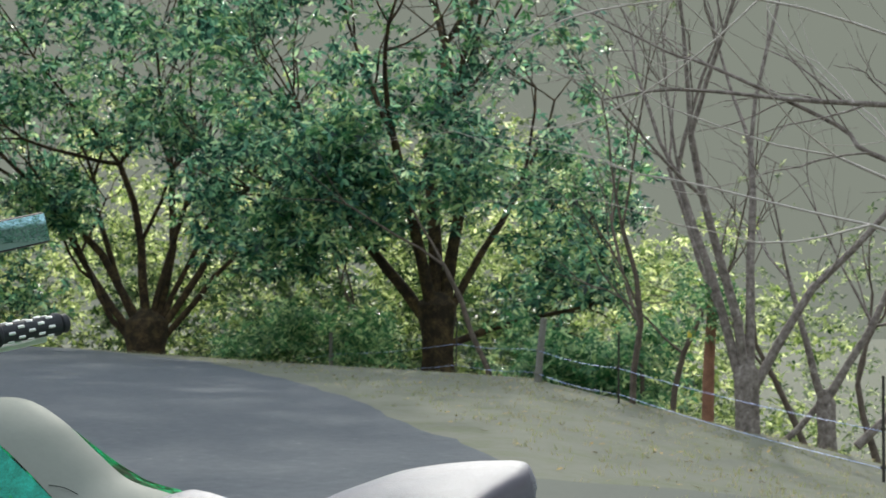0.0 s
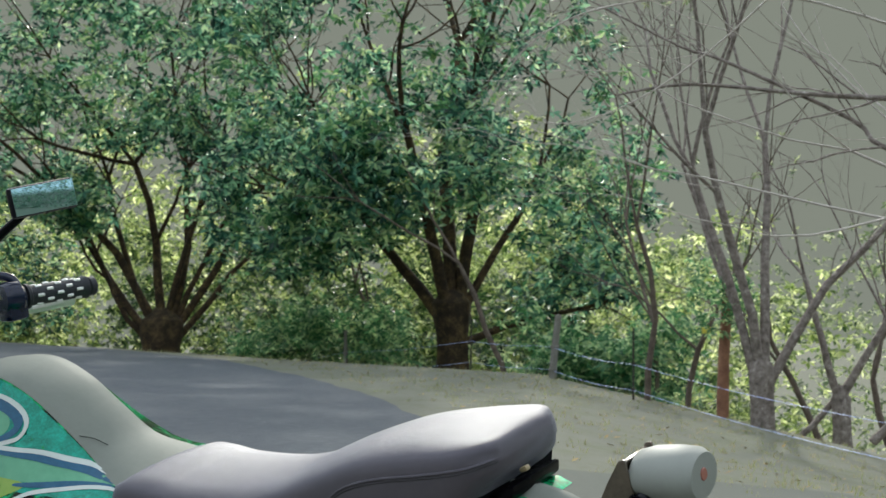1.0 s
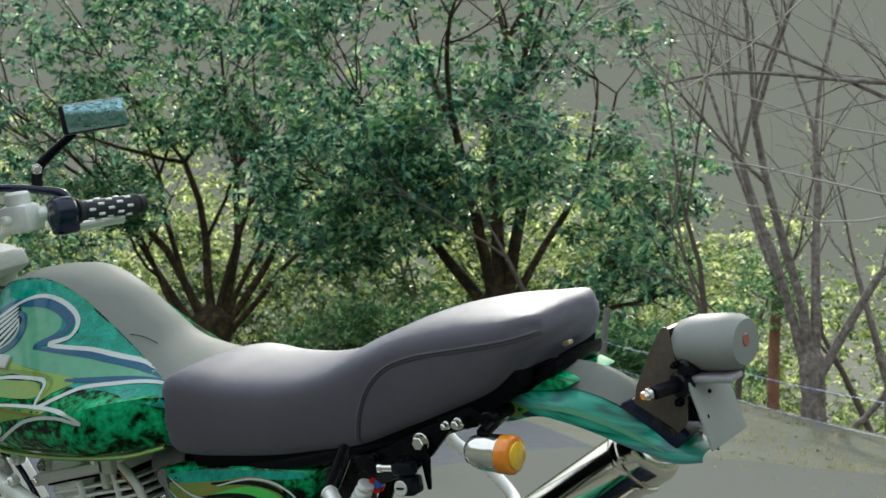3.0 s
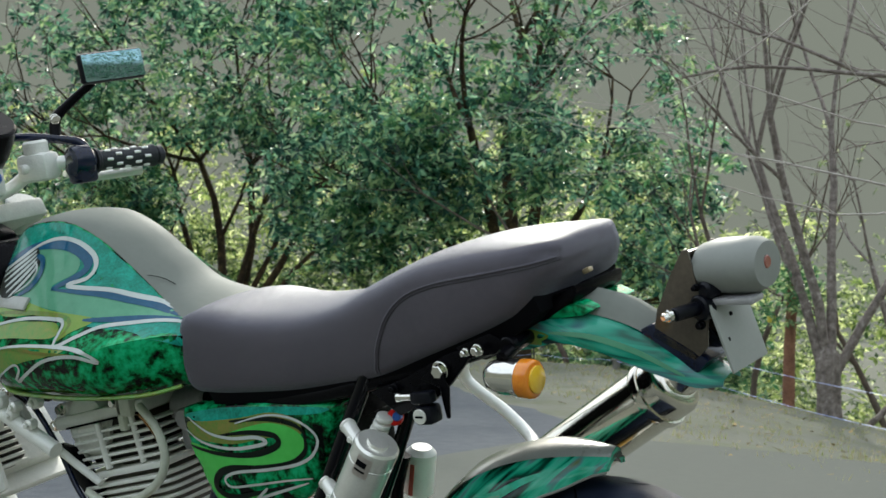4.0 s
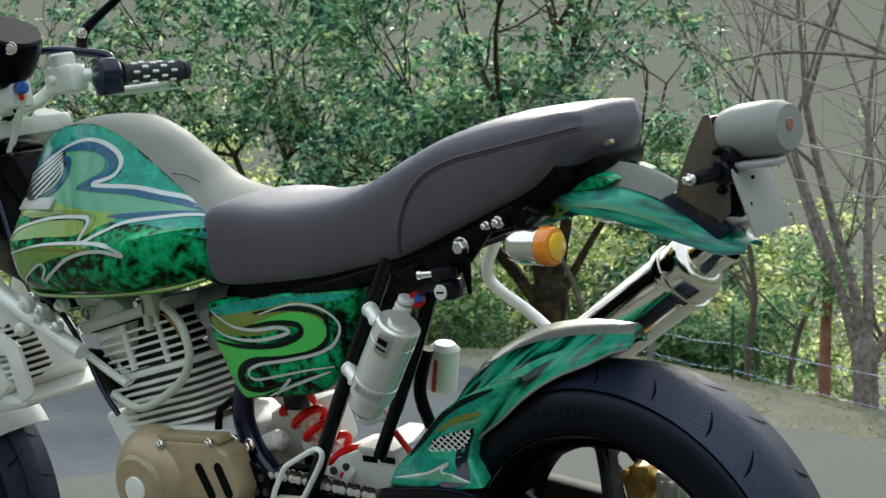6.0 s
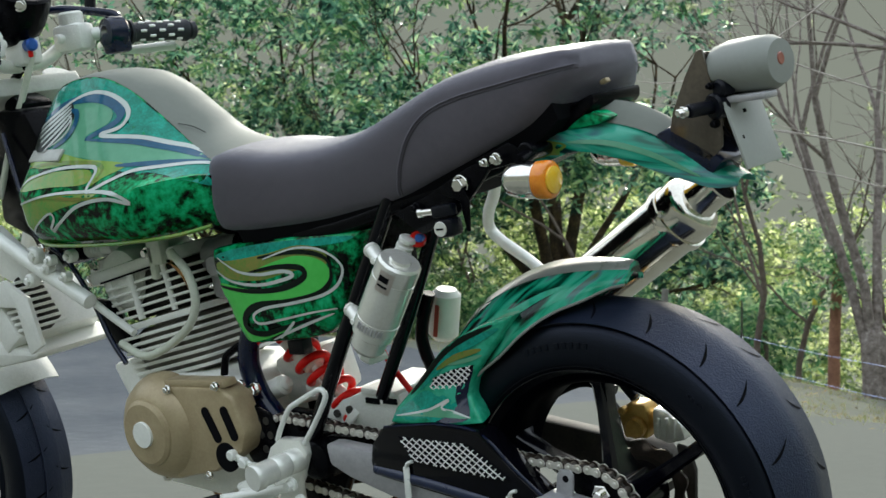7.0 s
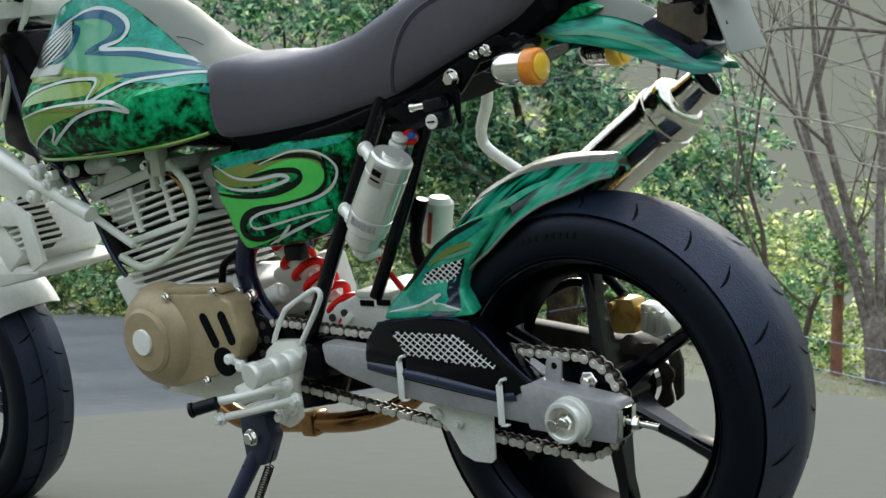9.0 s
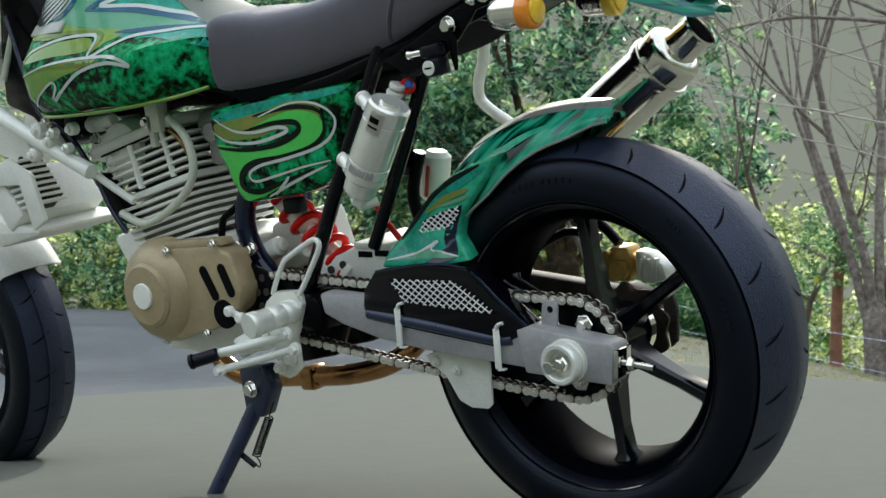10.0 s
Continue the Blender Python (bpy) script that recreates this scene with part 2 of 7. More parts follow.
FLAME = surface("mint_flame_paint", (0, 0, 0), (0, 0, 0), 0.15, 0, 9, coat=0.3, coat_rough=0.05, spec=0.15, rough_var=0.05,
                stops=[(0.32, (0.001, 0.07, 0.035)), (0.46, (0.008, 0.30, 0.16)), (0.64, (0.05, 0.48, 0.32))])
LIME = surface("lime_paint", (0.062, 0.50, 0.075), (0.09, 0.58, 0.105), 0.16, 0, 12, coat=0.3, coat_rough=0.05, spec=0.15)
OLIVE = surface("olive_gold_paint", (0.06, 0.25, 0.035), (0.27, 0.22, 0.055), 0.18, 0, 22, coat=0.3, coat_rough=0.05, spec=0.15, swirl=1.0)
FLAMEGOLD = surface("green_gold_paint", (0.085, 0.34, 0.06), (0.27, 0.31, 0.065), 0.18, 0, 26, coat=0.3, coat_rough=0.05, spec=0.15, swirl=1.0)
LIMEGOLD = surface("lime_gold_paint", (0.16, 0.34, 0.05), (0.25, 0.37, 0.07), 0.18, 0, 14, coat=0.3, coat_rough=0.05, spec=0.15)
# glare of sun and sky on the green bodywork's tops, put into pale colours
TOP_GLARE = surface("top_glare_paint", (0.185, 0.20, 0.177), (0.21, 0.225, 0.20), 0.6, 0, 14, spec=0.05)
PALE_GLARE = surface("pale_glare_paint", (0.24, 0.255, 0.23), (0.30, 0.315, 0.29), 0.3, 0, 14, coat=0.5, coat_rough=0.1)
SMOKE = surface("smoked_plastic", (0.060, 0.047, 0.034), (0.105, 0.083, 0.060), 0.16, 0, 30, coat=0.4)
POLISHED = surface("polished_steel", (0.66, 0.62, 0.54), (0.80, 0.77, 0.69), 0.13, 1.0, 25, rough_var=0.05)
WHITELINE = surface("white_line_paint", (0.50, 0.56, 0.53), (0.58, 0.63, 0.60), 0.18, 0, 40, coat=0.3, coat_rough=0.05, spec=0.15)
NAVY_BLACK = surface("blue_black_gloss", (0.003, 0.006, 0.022), (0.006, 0.012, 0.04), 0.12, 0, 40, spec=0.45)
STAND_PAINT = surface("blue_black_satin_paint", (0.010, 0.016, 0.045), (0.018, 0.028, 0.07), 0.30, 0, 40, spec=0.6)
# dark cores behind the fins: shade of the gaps put into their colour
HEAD_DARK = surface("fin_gap_shade", (0.012, 0.011, 0.010), (0.06, 0.055, 0.048), 0.7, 0, 60, spec=0.2)
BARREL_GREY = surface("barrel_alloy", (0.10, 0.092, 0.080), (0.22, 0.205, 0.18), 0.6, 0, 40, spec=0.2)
NAVY = surface("dark_blue_paint", (0.01, 0.07, 0.14), (0.02, 0.12, 0.22), 0.16, 0, 20, coat=0.3, coat_rough=0.05, spec=0.15)
BLACKLINE = surface("black_line_paint", (0.002, 0.006, 0.004), (0.004, 0.012, 0.008), 0.3, 0, 40, spec=0.15)


def streaked(name, tilt, along, across, stops):
    """Glossy airbrushed paint drawn out into streaks along a slope in x and z."""
    m, nd, lk, b = mat_new(name)
    tc = nd.new("ShaderNodeTexCoord")
    mp = nd.new("ShaderNodeMapping")
    mp.vector_type = "TEXTURE"
    mp.inputs["Rotation"].default_value = (0, -tilt, 0)
    mp.inputs["Scale"].default_value = (1 / along, 1 / 14, 1 / across)
    n = nd.new("ShaderNodeTexNoise")
    n.inputs["Scale"].default_value, n.inputs["Detail"].default_value, n.inputs["Distortion"].default_value = 1.0, 2.5, 0.6
    lk.new(tc.outputs["Object"], mp.inputs["Vector"])
    lk.new(mp.outputs[0], n.inputs["Vector"])
    r = ramp_node(nd, lk, n.outputs[0], stops)
    lk.new(r.outputs[0], b.inputs["Base Color"])
    b.inputs["Roughness"].default_value, b.inputs["Specular IOR Level"].default_value = 0.16, 0.2
    b.inputs["Coat Weight"].default_value, b.inputs["Coat Roughness"].default_value = 0.35, 0.05
    return m


FLAMES = streaked("airbrushed_flames", radians(40), 9, 62, [(0.36, (0.001, 0.004, 0.003)), (0.43, (0.002, 0.07, 0.04)), (0.50, (0.010, 0.34, 0.20)), (0.58, (0.05, 0.46, 0.30)), (0.64, (0.10, 0.24, 0.24)), (0.72, (0.16, 0.15, 0.03))])
TAIL_FLAMES = streaked("airbrushed_tail_flames", radians(-16), 9, 80, [(0.34, (0.002, 0.02, 0.02)), (0.42, (0.003, 0.12, 0.08)), (0.50, (0.008, 0.30, 0.20)), (0.58, (0.06, 0.40, 0.29)), (0.66, (0.07, 0.20, 0.22)), (0.74, (0.16, 0.15, 0.04))])
_m, _nd, _lk, _b = mat_new("mirror_glass")
_b.inputs["Base Color"].default_value = (0.30, 0.48, 0.52, 1)
_b.inputs["Metallic"].default_value, _b.inputs["Roughness"].default_value = 1.0, 0.015
MIRROR = _m


# ---- mesh helpers ----
def part(name, bm, material, parent=None, label="", angle=38):
    """Links a bmesh as one mesh object under a thing or a part."""
    me = bpy.data.meshes.new(name)
    bmesh.ops.recalc_face_normals(bm, faces=bm.faces)
    bm.to_mesh(me)
    bm.free()
    me.polygons.foreach_set("use_smooth", [True] * len(me.polygons))
    me.set_sharp_from_angle(angle=radians(angle))
    me.materials.append(material)
    ob = new(name, me)
    if parent is not None:
        ob.parent = parent
    return tagged(ob, label)


def from_arrays(name, verts, faces, material, parent=None, smooth=False):
    me = bpy.data.meshes.new(name)
    me.from_pydata(verts, [], faces)
    if smooth:
        me.polygons.foreach_set("use_smooth", [True] * len(me.polygons))
    me.materials.append(material)
    ob = new(name, me)
    if parent is not None:
        ob.parent = parent
    return ob


def catmull(pts, n=6, closed=False):
    pts = [Vector(p) for p in pts]
    out, k = [], len(pts)
    for i in range(k if closed else k - 1):
        if closed:
            a, b, c, d = (pts[(i + j) % k] for j in (-1, 0, 1, 2))
        else:
            a, b, c, d = pts[max(i - 1, 0)], pts[i], pts[i + 1], pts[min(i + 2, k - 1)]
        for s in range(n):
            t = s / n
            out.append(0.5 * ((2 * b) + (c - a) * t + (2 * a - 5 * b + 4 * c - d) * t * t + (3 * b - a - 3 * c + d) * t ** 3))
    if not closed:
        out.append(pts[-1])
    return out


def loft(bm, rings, cap=True, closed=True):
    """Skins rings of equal count."""
    vs = [[bm.verts.new(p) for p in ring] for ring in rings]
    k = len(vs[0])
    for a, b in zip(vs, vs[1:]):
        for i in range(k if closed else k - 1):
            j = (i + 1) % k
            bm.faces.new((a[i], a[j], b[j], b[i]))
    if cap and closed:
        bm.faces.new(vs[0][::-1])
        bm.faces.new(vs[-1])
    return vs


def frame_of(d):
    d = d.normalized()
    u = d.cross(Vector((0, 0, 1)) if abs(d.z) < 0.9 else Vector((1, 0, 0))).normalized()
    return u, d.cross(u).normalized()


def tube(bm, pts, r, seg=10, smooth=5, cap=True, flat=1.0):
    """A round bar along a path; r is a number or one for each end."""
    path = catmull(pts, smooth) if len(pts) > 2 and smooth > 1 else [Vector(p) for p in pts]
    r0, r1 = r if isinstance(r, tuple) else (r, r)
    rings, u = [], None
    for i, p in enumerate(path):
        d = (path[min(i + 1, len(path) - 1)] - path[max(i - 1, 0)]).normalized()
        if u is None:
            u, v = frame_of(d)
        else:
            u = (u - d * u.dot(d)).normalized()
            v = d.cross(u)
        rr = r0 + (r1 - r0) * i / max(1, len(path) - 1)
        rings.append([p + rr * (math.cos(a) * u + flat * math.sin(a) * v) for a in (2 * math.pi * k / seg for k in range(seg))])
    loft(bm, rings, cap)


def lathe(bm, profile, at, axis, seg=48, cap=True, start=0.0, sweep=2 * math.pi):
    """Turns (radius, along) pairs round an axis through a point."""
    at, axis = Vector(at), Vector(axis).normalized()
    u, v = frame_of(axis)
    full = sweep > 6.2
    rings = []
    for k in range(seg if full else seg + 1):
        a = start + sweep * k / seg
        w = math.cos(a) * u + math.sin(a) * v
        rings.append([at + axis * y + w * max(r, 1e-5) for r, y in profile])
    vs = [[bm.verts.new(p) for p in ring] for ring in rings]
    for i in range(seg):
        a, b = vs[i], vs[(i + 1) % len(vs)]
        for j in range(len(profile) - 1):
            bm.faces.new((a[j], a[j + 1], b[j + 1], b[j]))
    bmesh.ops.remove_doubles(bm, verts=bm.verts, dist=2e-5)


def disc(bm, at, axis, r, half, seg=32, bevel=0.15):
    """A short round block with eased edges, centred at a point."""
    e = min(r, half) * bevel * 2
    lathe(bm, [(0, -half), (r - e, -half), (r, -half + e), (r, half - e), (r - e, half), (0, half)], at, axis, seg)


def rod(bm, a, b, r, seg=14):
    a, b = Vector(a), Vector(b)
    disc(bm, (a + b) / 2, b - a, r, (b - a).length / 2, seg, min(0.2, 0.3 * r / max((b - a).length / 2, 1e-4)))


def block(bm, c, s, rot=(0, 0, 0), ease=0.0):
    tmp = bmesh.new()
    bmesh.ops.create_cube(tmp, size=1)
    bmesh.ops.scale(tmp, vec=s, verts=tmp.verts)
    if ease:
        bmesh.ops.bevel(tmp, geom=tmp.edges[:], offset=ease, segments=2, profile=0.5, affect="EDGES")
    bmesh.ops.transform(tmp, matrix=pose(*c, *rot), verts=tmp.verts)
    join(bm, tmp)


def join(bm, tmp):
    me = bpy.data.meshes.new("tmp")
    tmp.to_mesh(me)
    tmp.free()
    bm.from_mesh(me)
    bpy.data.meshes.remove(me)


def prism(bm, pts, y0, y1, ease=0.0):
    """A plate: an outline in x and z, between two values of y."""
    tmp = bmesh.new()
    a = [tmp.verts.new((x, y0, z)) for x, z in pts]
    b = [tmp.verts.new((x, y1, z)) for x, z in pts]
    tmp.faces.new(a)
    tmp.faces.new(b[::-1])
    k = len(pts)
    for i in range(k):
        j = (i + 1) % k
        tmp.faces.new((a[i], b[i], b[j], a[j]))
    bmesh.ops.recalc_face_normals(tmp, faces=tmp.faces)
    if ease:
        sharp = [e for e in tmp.edges if len(e.link_faces) == 2 and e.calc_face_angle(0) > 0.6]
        bmesh.ops.bevel(tmp, geom=sharp, offset=ease, segments=2, profile=0.5, affect="EDGES")
    join(bm, tmp)


def project(tree, x, z, lift):
    hit, n, _, _ = tree.ray_cast(Vector((x, -0.6, z)), Vector((0, 1, 0)))
    return None if hit is None else hit + Vector((0, -lift, 0))


def ribbon(bm, tree, pts, w0, w1, lift=0.0006, n=8, peak=None):
    """A painted line laid on a surface, w0 wide at its ends and w1 in its middle."""
    path = catmull([(x, 0, z) for x, z in pts], n)
    k = len(path) - 1
    runs = [[]]
    for i, p in enumerate(path):
        d = (path[min(i + 1, k)] - path[max(i - 1, 0)]).normalized()
        s = Vector((-d.z, 0, d.x))
        w = (w0 + (w1 - w0) * math.sin(math.pi * i / k) ** 0.7) / 2
        row = [project(tree, *((p + s * w * o).xz), lift) for o in (-1, 0, 1)]
        if all(row):
            runs[-1].append(row)
        elif runs[-1]:
            runs.append([])
    rows_ = [[bm.verts.new(q) for q in row] for row in max(runs, key=len)]
    for p, q in zip(rows_, rows_[1:]):
        for a in (0, 1):
            bm.faces.new((p[a], p[a + 1], q[a + 1], q[a]))


def fill(bm, tree, pts, lift=0.0004, n=5):
    """A painted field with a smooth outline, laid on a surface."""
    tmp = bmesh.new()
    ring = [tmp.verts.new(p) for p in catmull([(x, 0, z) for x, z in pts], n, True)]
    edges = [tmp.edges.new((ring[i], ring[(i + 1) % len(ring)])) for i in range(len(ring))]
    bmesh.ops.triangle_fill(tmp, edges=edges, use_beauty=True)
    for _ in range(3):
        long = [e for e in tmp.edges if e.calc_length() > 0.012]
        if not long:
            break
        bmesh.ops.subdivide_edges(tmp, edges=long, cuts=1)
        bmesh.ops.triangulate(tmp, faces=tmp.faces)
    dead = []
    for v in tmp.verts:
        q = next((h for h in (project(tree, v.co.x, v.co.z - 0.0015 * k, lift) for k in range(16)) if h), None)
        if q:
            v.co = q
        else:
            dead.append(v)
    bmesh.ops.delete(tmp, geom=dead, context="VERTS")
    join(bm, tmp)


# ---- the place: road, verge, fence, trees ----
EYE0 = Vector((0.885, -1.519, 0))
AHEAD, ASIDE = Vector((-0.561, 0.828, 0)), Vector((0.828, 0.561, 0))


def spot(aside, ahead, z=0.0):
    """A place by its distance along and across the view down the road."""
    p = EYE0 + AHEAD * ahead + ASIDE * aside
    return Vector((p.x, p.y, z))


def smooth(a, b, x):
    t = min(1.0, max(0.0, (x - a) / (b - a)))
    return t * t * (3 - 2 * t)


def land(x, y):
    """Height of the ground: level at the bike, up along the bend, down past the fence."""
    s = x + 0.6 * y
    h = -0.03 * max(s, -20) if s < 0 else -0.17 * min(s, 12)
    d = (x - EYE0.x) * AHEAD.x + (y - EYE0.y) * AHEAD.y
    a = (x - EYE0.x) * ASIDE.x + (y - EYE0.y) * ASIDE.y
    h *= smooth(4, 14, d)
    h += 0.0105 * min(max(d - 8, 0), 45)
    fence = 21.5 - 1.05 * (a - 4) if a < 4 else 21.5 - 1.9 * (a - 4)
    past = max(0.0, d - fence - 2.0)
    return h - 0.16 * min(past, 14) - 0.02 * min(max(past - 14, 0), 300)


def lay(p, up=0.0):
    return Vector((p.x, p.y, land(p.x, p.y) + up))


radii = [0.0] + [0.6 * 1.062 ** i for i in range(140)]
gv, gf, seg = [], [], 128
for r in radii:
    for k in range(seg):
        a = 2 * math.pi * k / seg
        x, y = r * math.cos(a), r * math.sin(a) + 4
        gv.append((x, y, land(x, y)))
for i in range(len(radii) - 1):
    for k in range(seg):
        j = (k + 1) % seg
        gf.append((i * seg + k, i * seg + j, (i + 1) * seg + j, (i + 1) * seg + k))
ground = from_arrays("ground", gv, gf, VERGE, smooth=True)
tagged(ground, "dry patchy grass verge sloping down past the fence", "ground", kind="structure")

edge_d = [-9, 3, 8.3, 12.2, 13.6, 17, 22, 30, 37, 41]
edge_a = [2.6, 1.6, 0.75, 0.1, -0.35, -0.95, -2.3, -5.0, -9.5, -15.0]
rv, rf, rows = [], [], 120
for i in range(rows + 1):
    d = -9 + 50 * i / rows
    ar = float(np.interp(d, edge_d, edge_a)) + 0.10 * noise.noise((d * 0.9, 0, 3)) + 0.05 * noise.noise((d * 3, 1, 3))
    al = -5.0 - max(0, d - 10) * 0.55 - max(0, d - 26) * 1.2
    for k in range(17):
        p = lay(spot(ar + (al - ar) * k / 16, d), 0.012 if 0 < k else 0.002)
        rv.append(p)
for i in range(rows):
    for k in range(16):
        rf.append((i * 17 + k, i * 17 + k + 1, (i + 1) * 17 + k + 1, (i + 1) * 17 + k))
# pale sheet where the motorcycle stands, sunlight painted in, thin over the road's edge
pv, pf = [], []
for i in range(61):
    a = -9.0 + 11.6 * i / 60
    far = float(np.interp(a, [-9, -4, -1.8, -1.4, -0.8, 0.2, 2.6], [4.2, 4.7, 5.1, 5.9, 7.2, 9.2, 9.8])) + 0.10 * noise.noise((a * 1.7, 2, 5)) + 0.05 * noise.noise((a * 6, 2, 5))
    for k in range(25):
        d = -10.0 + (far + 10.0) * k / 24
        pv.append(lay(spot(a, d), 0.022 if k < 24 else 0.012))
for i in range(60):
    for k in range(24):
        pf.append((i * 25 + k, (i + 1) * 25 + k, (i + 1) * 25 + k + 1, i * 25 + k + 1))
sunlit_patch = from_arrays("pavement", pv, pf, SUNLIT_ASPHALT, smooth=True)
tagged(sunlit_patch, "pale patch of road at the motorcycle, sunlight put into its colour", "gravel", kind="structure")
road = from_arrays("road", rv, rf, ASPHALT, smooth=True)
tagged(road, "grey asphalt road curving away, dappled with tree shade", "road", kind="structure")


def scatter(name, n, seed, region, make, material, label, category):
    rng = random.Random(seed)
    v, f = [], []
    while n > 0:
        a, d = region(rng)
        n -= 1
        make(rng, lay(spot(a, d)), v, f)
    return tagged(from_arrays(name, v, f, material), label, category, kind="stuff")


def litter_leaf(rng, p, v, f):
    t, s = rng.uniform(0, 6.3), rng.uniform(0.02, 0.05)
    c, e = Vector((math.cos(t), math.sin(t), rng.uniform(-0.2, 0.4))) * s, Vector((-math.sin(t), math.cos(t), 0.2)) * s * 0.45
    q = p + Vector((0, 0, 0.018))
    k = len(v)
    v += [q - c, q + e, q + c, q - e]
    f.append((k, k + 1, k + 2, k + 3))


def blade(rng, p, v, f):
    for _ in range(5):
        t, h = rng.uniform(0, 6.3), rng.uniform(0.02, 0.07)
        w = Vector((math.cos(t), math.sin(t), 0)) * 0.006
        o = Vector((rng.gauss(0, 0.03), rng.gauss(0, 0.03), -0.005))
        k = len(v)
        v += [p + o - w, p + o + w, p + o + Vector((rng.gauss(0, 0.02), rng.gauss(0, 0.02), h))]
        f.append((k, k + 1, k + 2))


def verge_region(rng):
    d = 5 + 34 * rng.random() ** 1.3
    edge = float(np.interp(d, edge_d, edge_a))
    return edge + 0.25 + rng.random() ** 0.8 * 9, d


scatter("fallen_leaves", 1500, 5, verge_region, litter_leaf, LITTER, "scattered dry brown and yellow fallen leaves", "leaves")
scatter("grass", 3400, 6, verge_region, blade, GRASS, "short dry green and straw grass on the verge", "grass")


# fence: two electric tapes on thin posts, falling to the right along the verge
def fence_post(p, h, r, material, lean, label, name="fence_post"):
    root = new(name)
    root.location = p
    bm = bmesh.new()
    top = Vector((lean[0], lean[1], h))
    tube(bm, [Vector((0, 0, -0.2)), top * 0.5, top], (r, r * 0.85), 8, 3)
    part("post", bm, material, root)
    for z in (0.14, 0.5):
        bm = bmesh.new()
        disc(bm, top * z, (0, 0, 1), r + 0.012, 0.02, 10)
        part("insulator", bm, material, root)
    return tagged(root, label, "fence post", "posts of the tape fence")


posts = [(4.75, 15.7, 1.15, 0.018, STEEL_DARK), (2.72, 22.6, 1.12, 0.017, STEEL_DARK), (0.22, 27.5, 1.05, 0.016, STEEL_DARK), (-2.6, 33.0, 1.05, 0.05, POST_WOOD),
         (-6.6, 42.5, 0.65, 0.05, RED_PAINT), (-11.6, 50.5, 0.8, 0.07, RED_PAINT), (1.6, 25.0, 1.1, 0.07, POST_WOOD), (8.6, 13.0, 1.15, 0.02, STEEL_DARK)]
words = {STEEL_DARK.name: "thin dark steel picket of the tape fence", POST_WOOD.name: "pale weathered wooden post of the tape fence",
         RED_PAINT.name: "short red painted post at the road bend"}
for a, d, h, r, m in posts:
    fence_post(lay(spot(a, d)), h, r, m, (0.03 if m is STEEL_DARK else 0.16 if r > 0.06 and m is POST_WOOD else 0.0, 0.0), words[m.name])
line = sorted((p[0], p[1]) for p in posts)
for frac, label in ((0.15, "lower pale blue electric fence tape"), (0.56, "upper pale blue electric fence tape")):
    bm = bmesh.new()
    pts = []
    for (a0, d0), (a1, d1) in zip(line, line[1:]):
        for k in range(6):
            t = k / 6
            p = lay(spot(a0 + (a1 - a0) * t, d0 + (d1 - d0) * t))
            pts.append(p + Vector((0, 0, 0.98 * frac - 0.05 * math.sin(math.pi * t))))
    tube(bm, pts, 0.008, 6, 1, flat=0.4)
    tagged(part("fence_tape", bm, TAPE), label + " along the verge", "fence tape", "fence tapes")

# the red-barked post with a small yellow sign
root = new("boundary_post")
root.location = lay(spot(4.05, 22.3))
bm = bmesh.new()
tube(bm, [(0, 0, -0.3), (0.05, 0, 0.9), (0.13, 0.02, 1.9)], (0.10, 0.075), 10, 4)
part("trunk", bm, BARK_RED, root)
bm = bmesh.new()
block(bm, (-0.16, -0.16, 1.34), (0.13, 0.012, 0.10), (0, 0, 33), 0.003)
part("sign", bm, YELLOW, root, "small yellow warning sign")
tagged(root, "reddish stripped timber post carrying a small yellow sign", "post")


# ---- trees ----
def grow(rng, p, d, length, r, depth, limbs, tips, bend=0.22, lift=0.1, fork=(2, 3), spread=0.55, shrink=0.72):
    """One branch and its forks, as tapered paths."""
    pts, radii_, q, n = [Vector(p)], [r], Vector(p), 4
    d = Vector(d).normalized()
    for i in range(n):
        d = (d + Vector((rng.gauss(0, bend), rng.gauss(0, bend), rng.gauss(0, bend) + lift)) * 0.6).normalized()
        q = q + d * length / n
        pts.append(q.copy())
        radii_.append(r * (1 - 0.42 * (i + 1) / n))
        if depth > 0 and i >= 1 and rng.random() < 0.45:
            s = (d + Vector((rng.gauss(0, spread), rng.gauss(0, spread), rng.gauss(0, spread) * 0.6))).normalized()
            grow(rng, q, s, length * shrink * rng.uniform(0.6, 0.9), radii_[-1] * 0.55, depth - 1, limbs, tips, bend, lift, fork, spread, shrink)
    limbs.append((pts, radii_))
    if depth <= 0:
        tips.append(q)
        return
    for _ in range(rng.randint(*fork)):
        s = (d + Vector((rng.gauss(0, spread), rng.gauss(0, spread), rng.gauss(0, spread) * 0.7))).normalized()
        grow(rng, q, s, length * shrink * rng.uniform(0.75, 1.15), radii_[-1] * 0.78, depth - 1, limbs, tips, bend, lift, fork, spread, shrink)


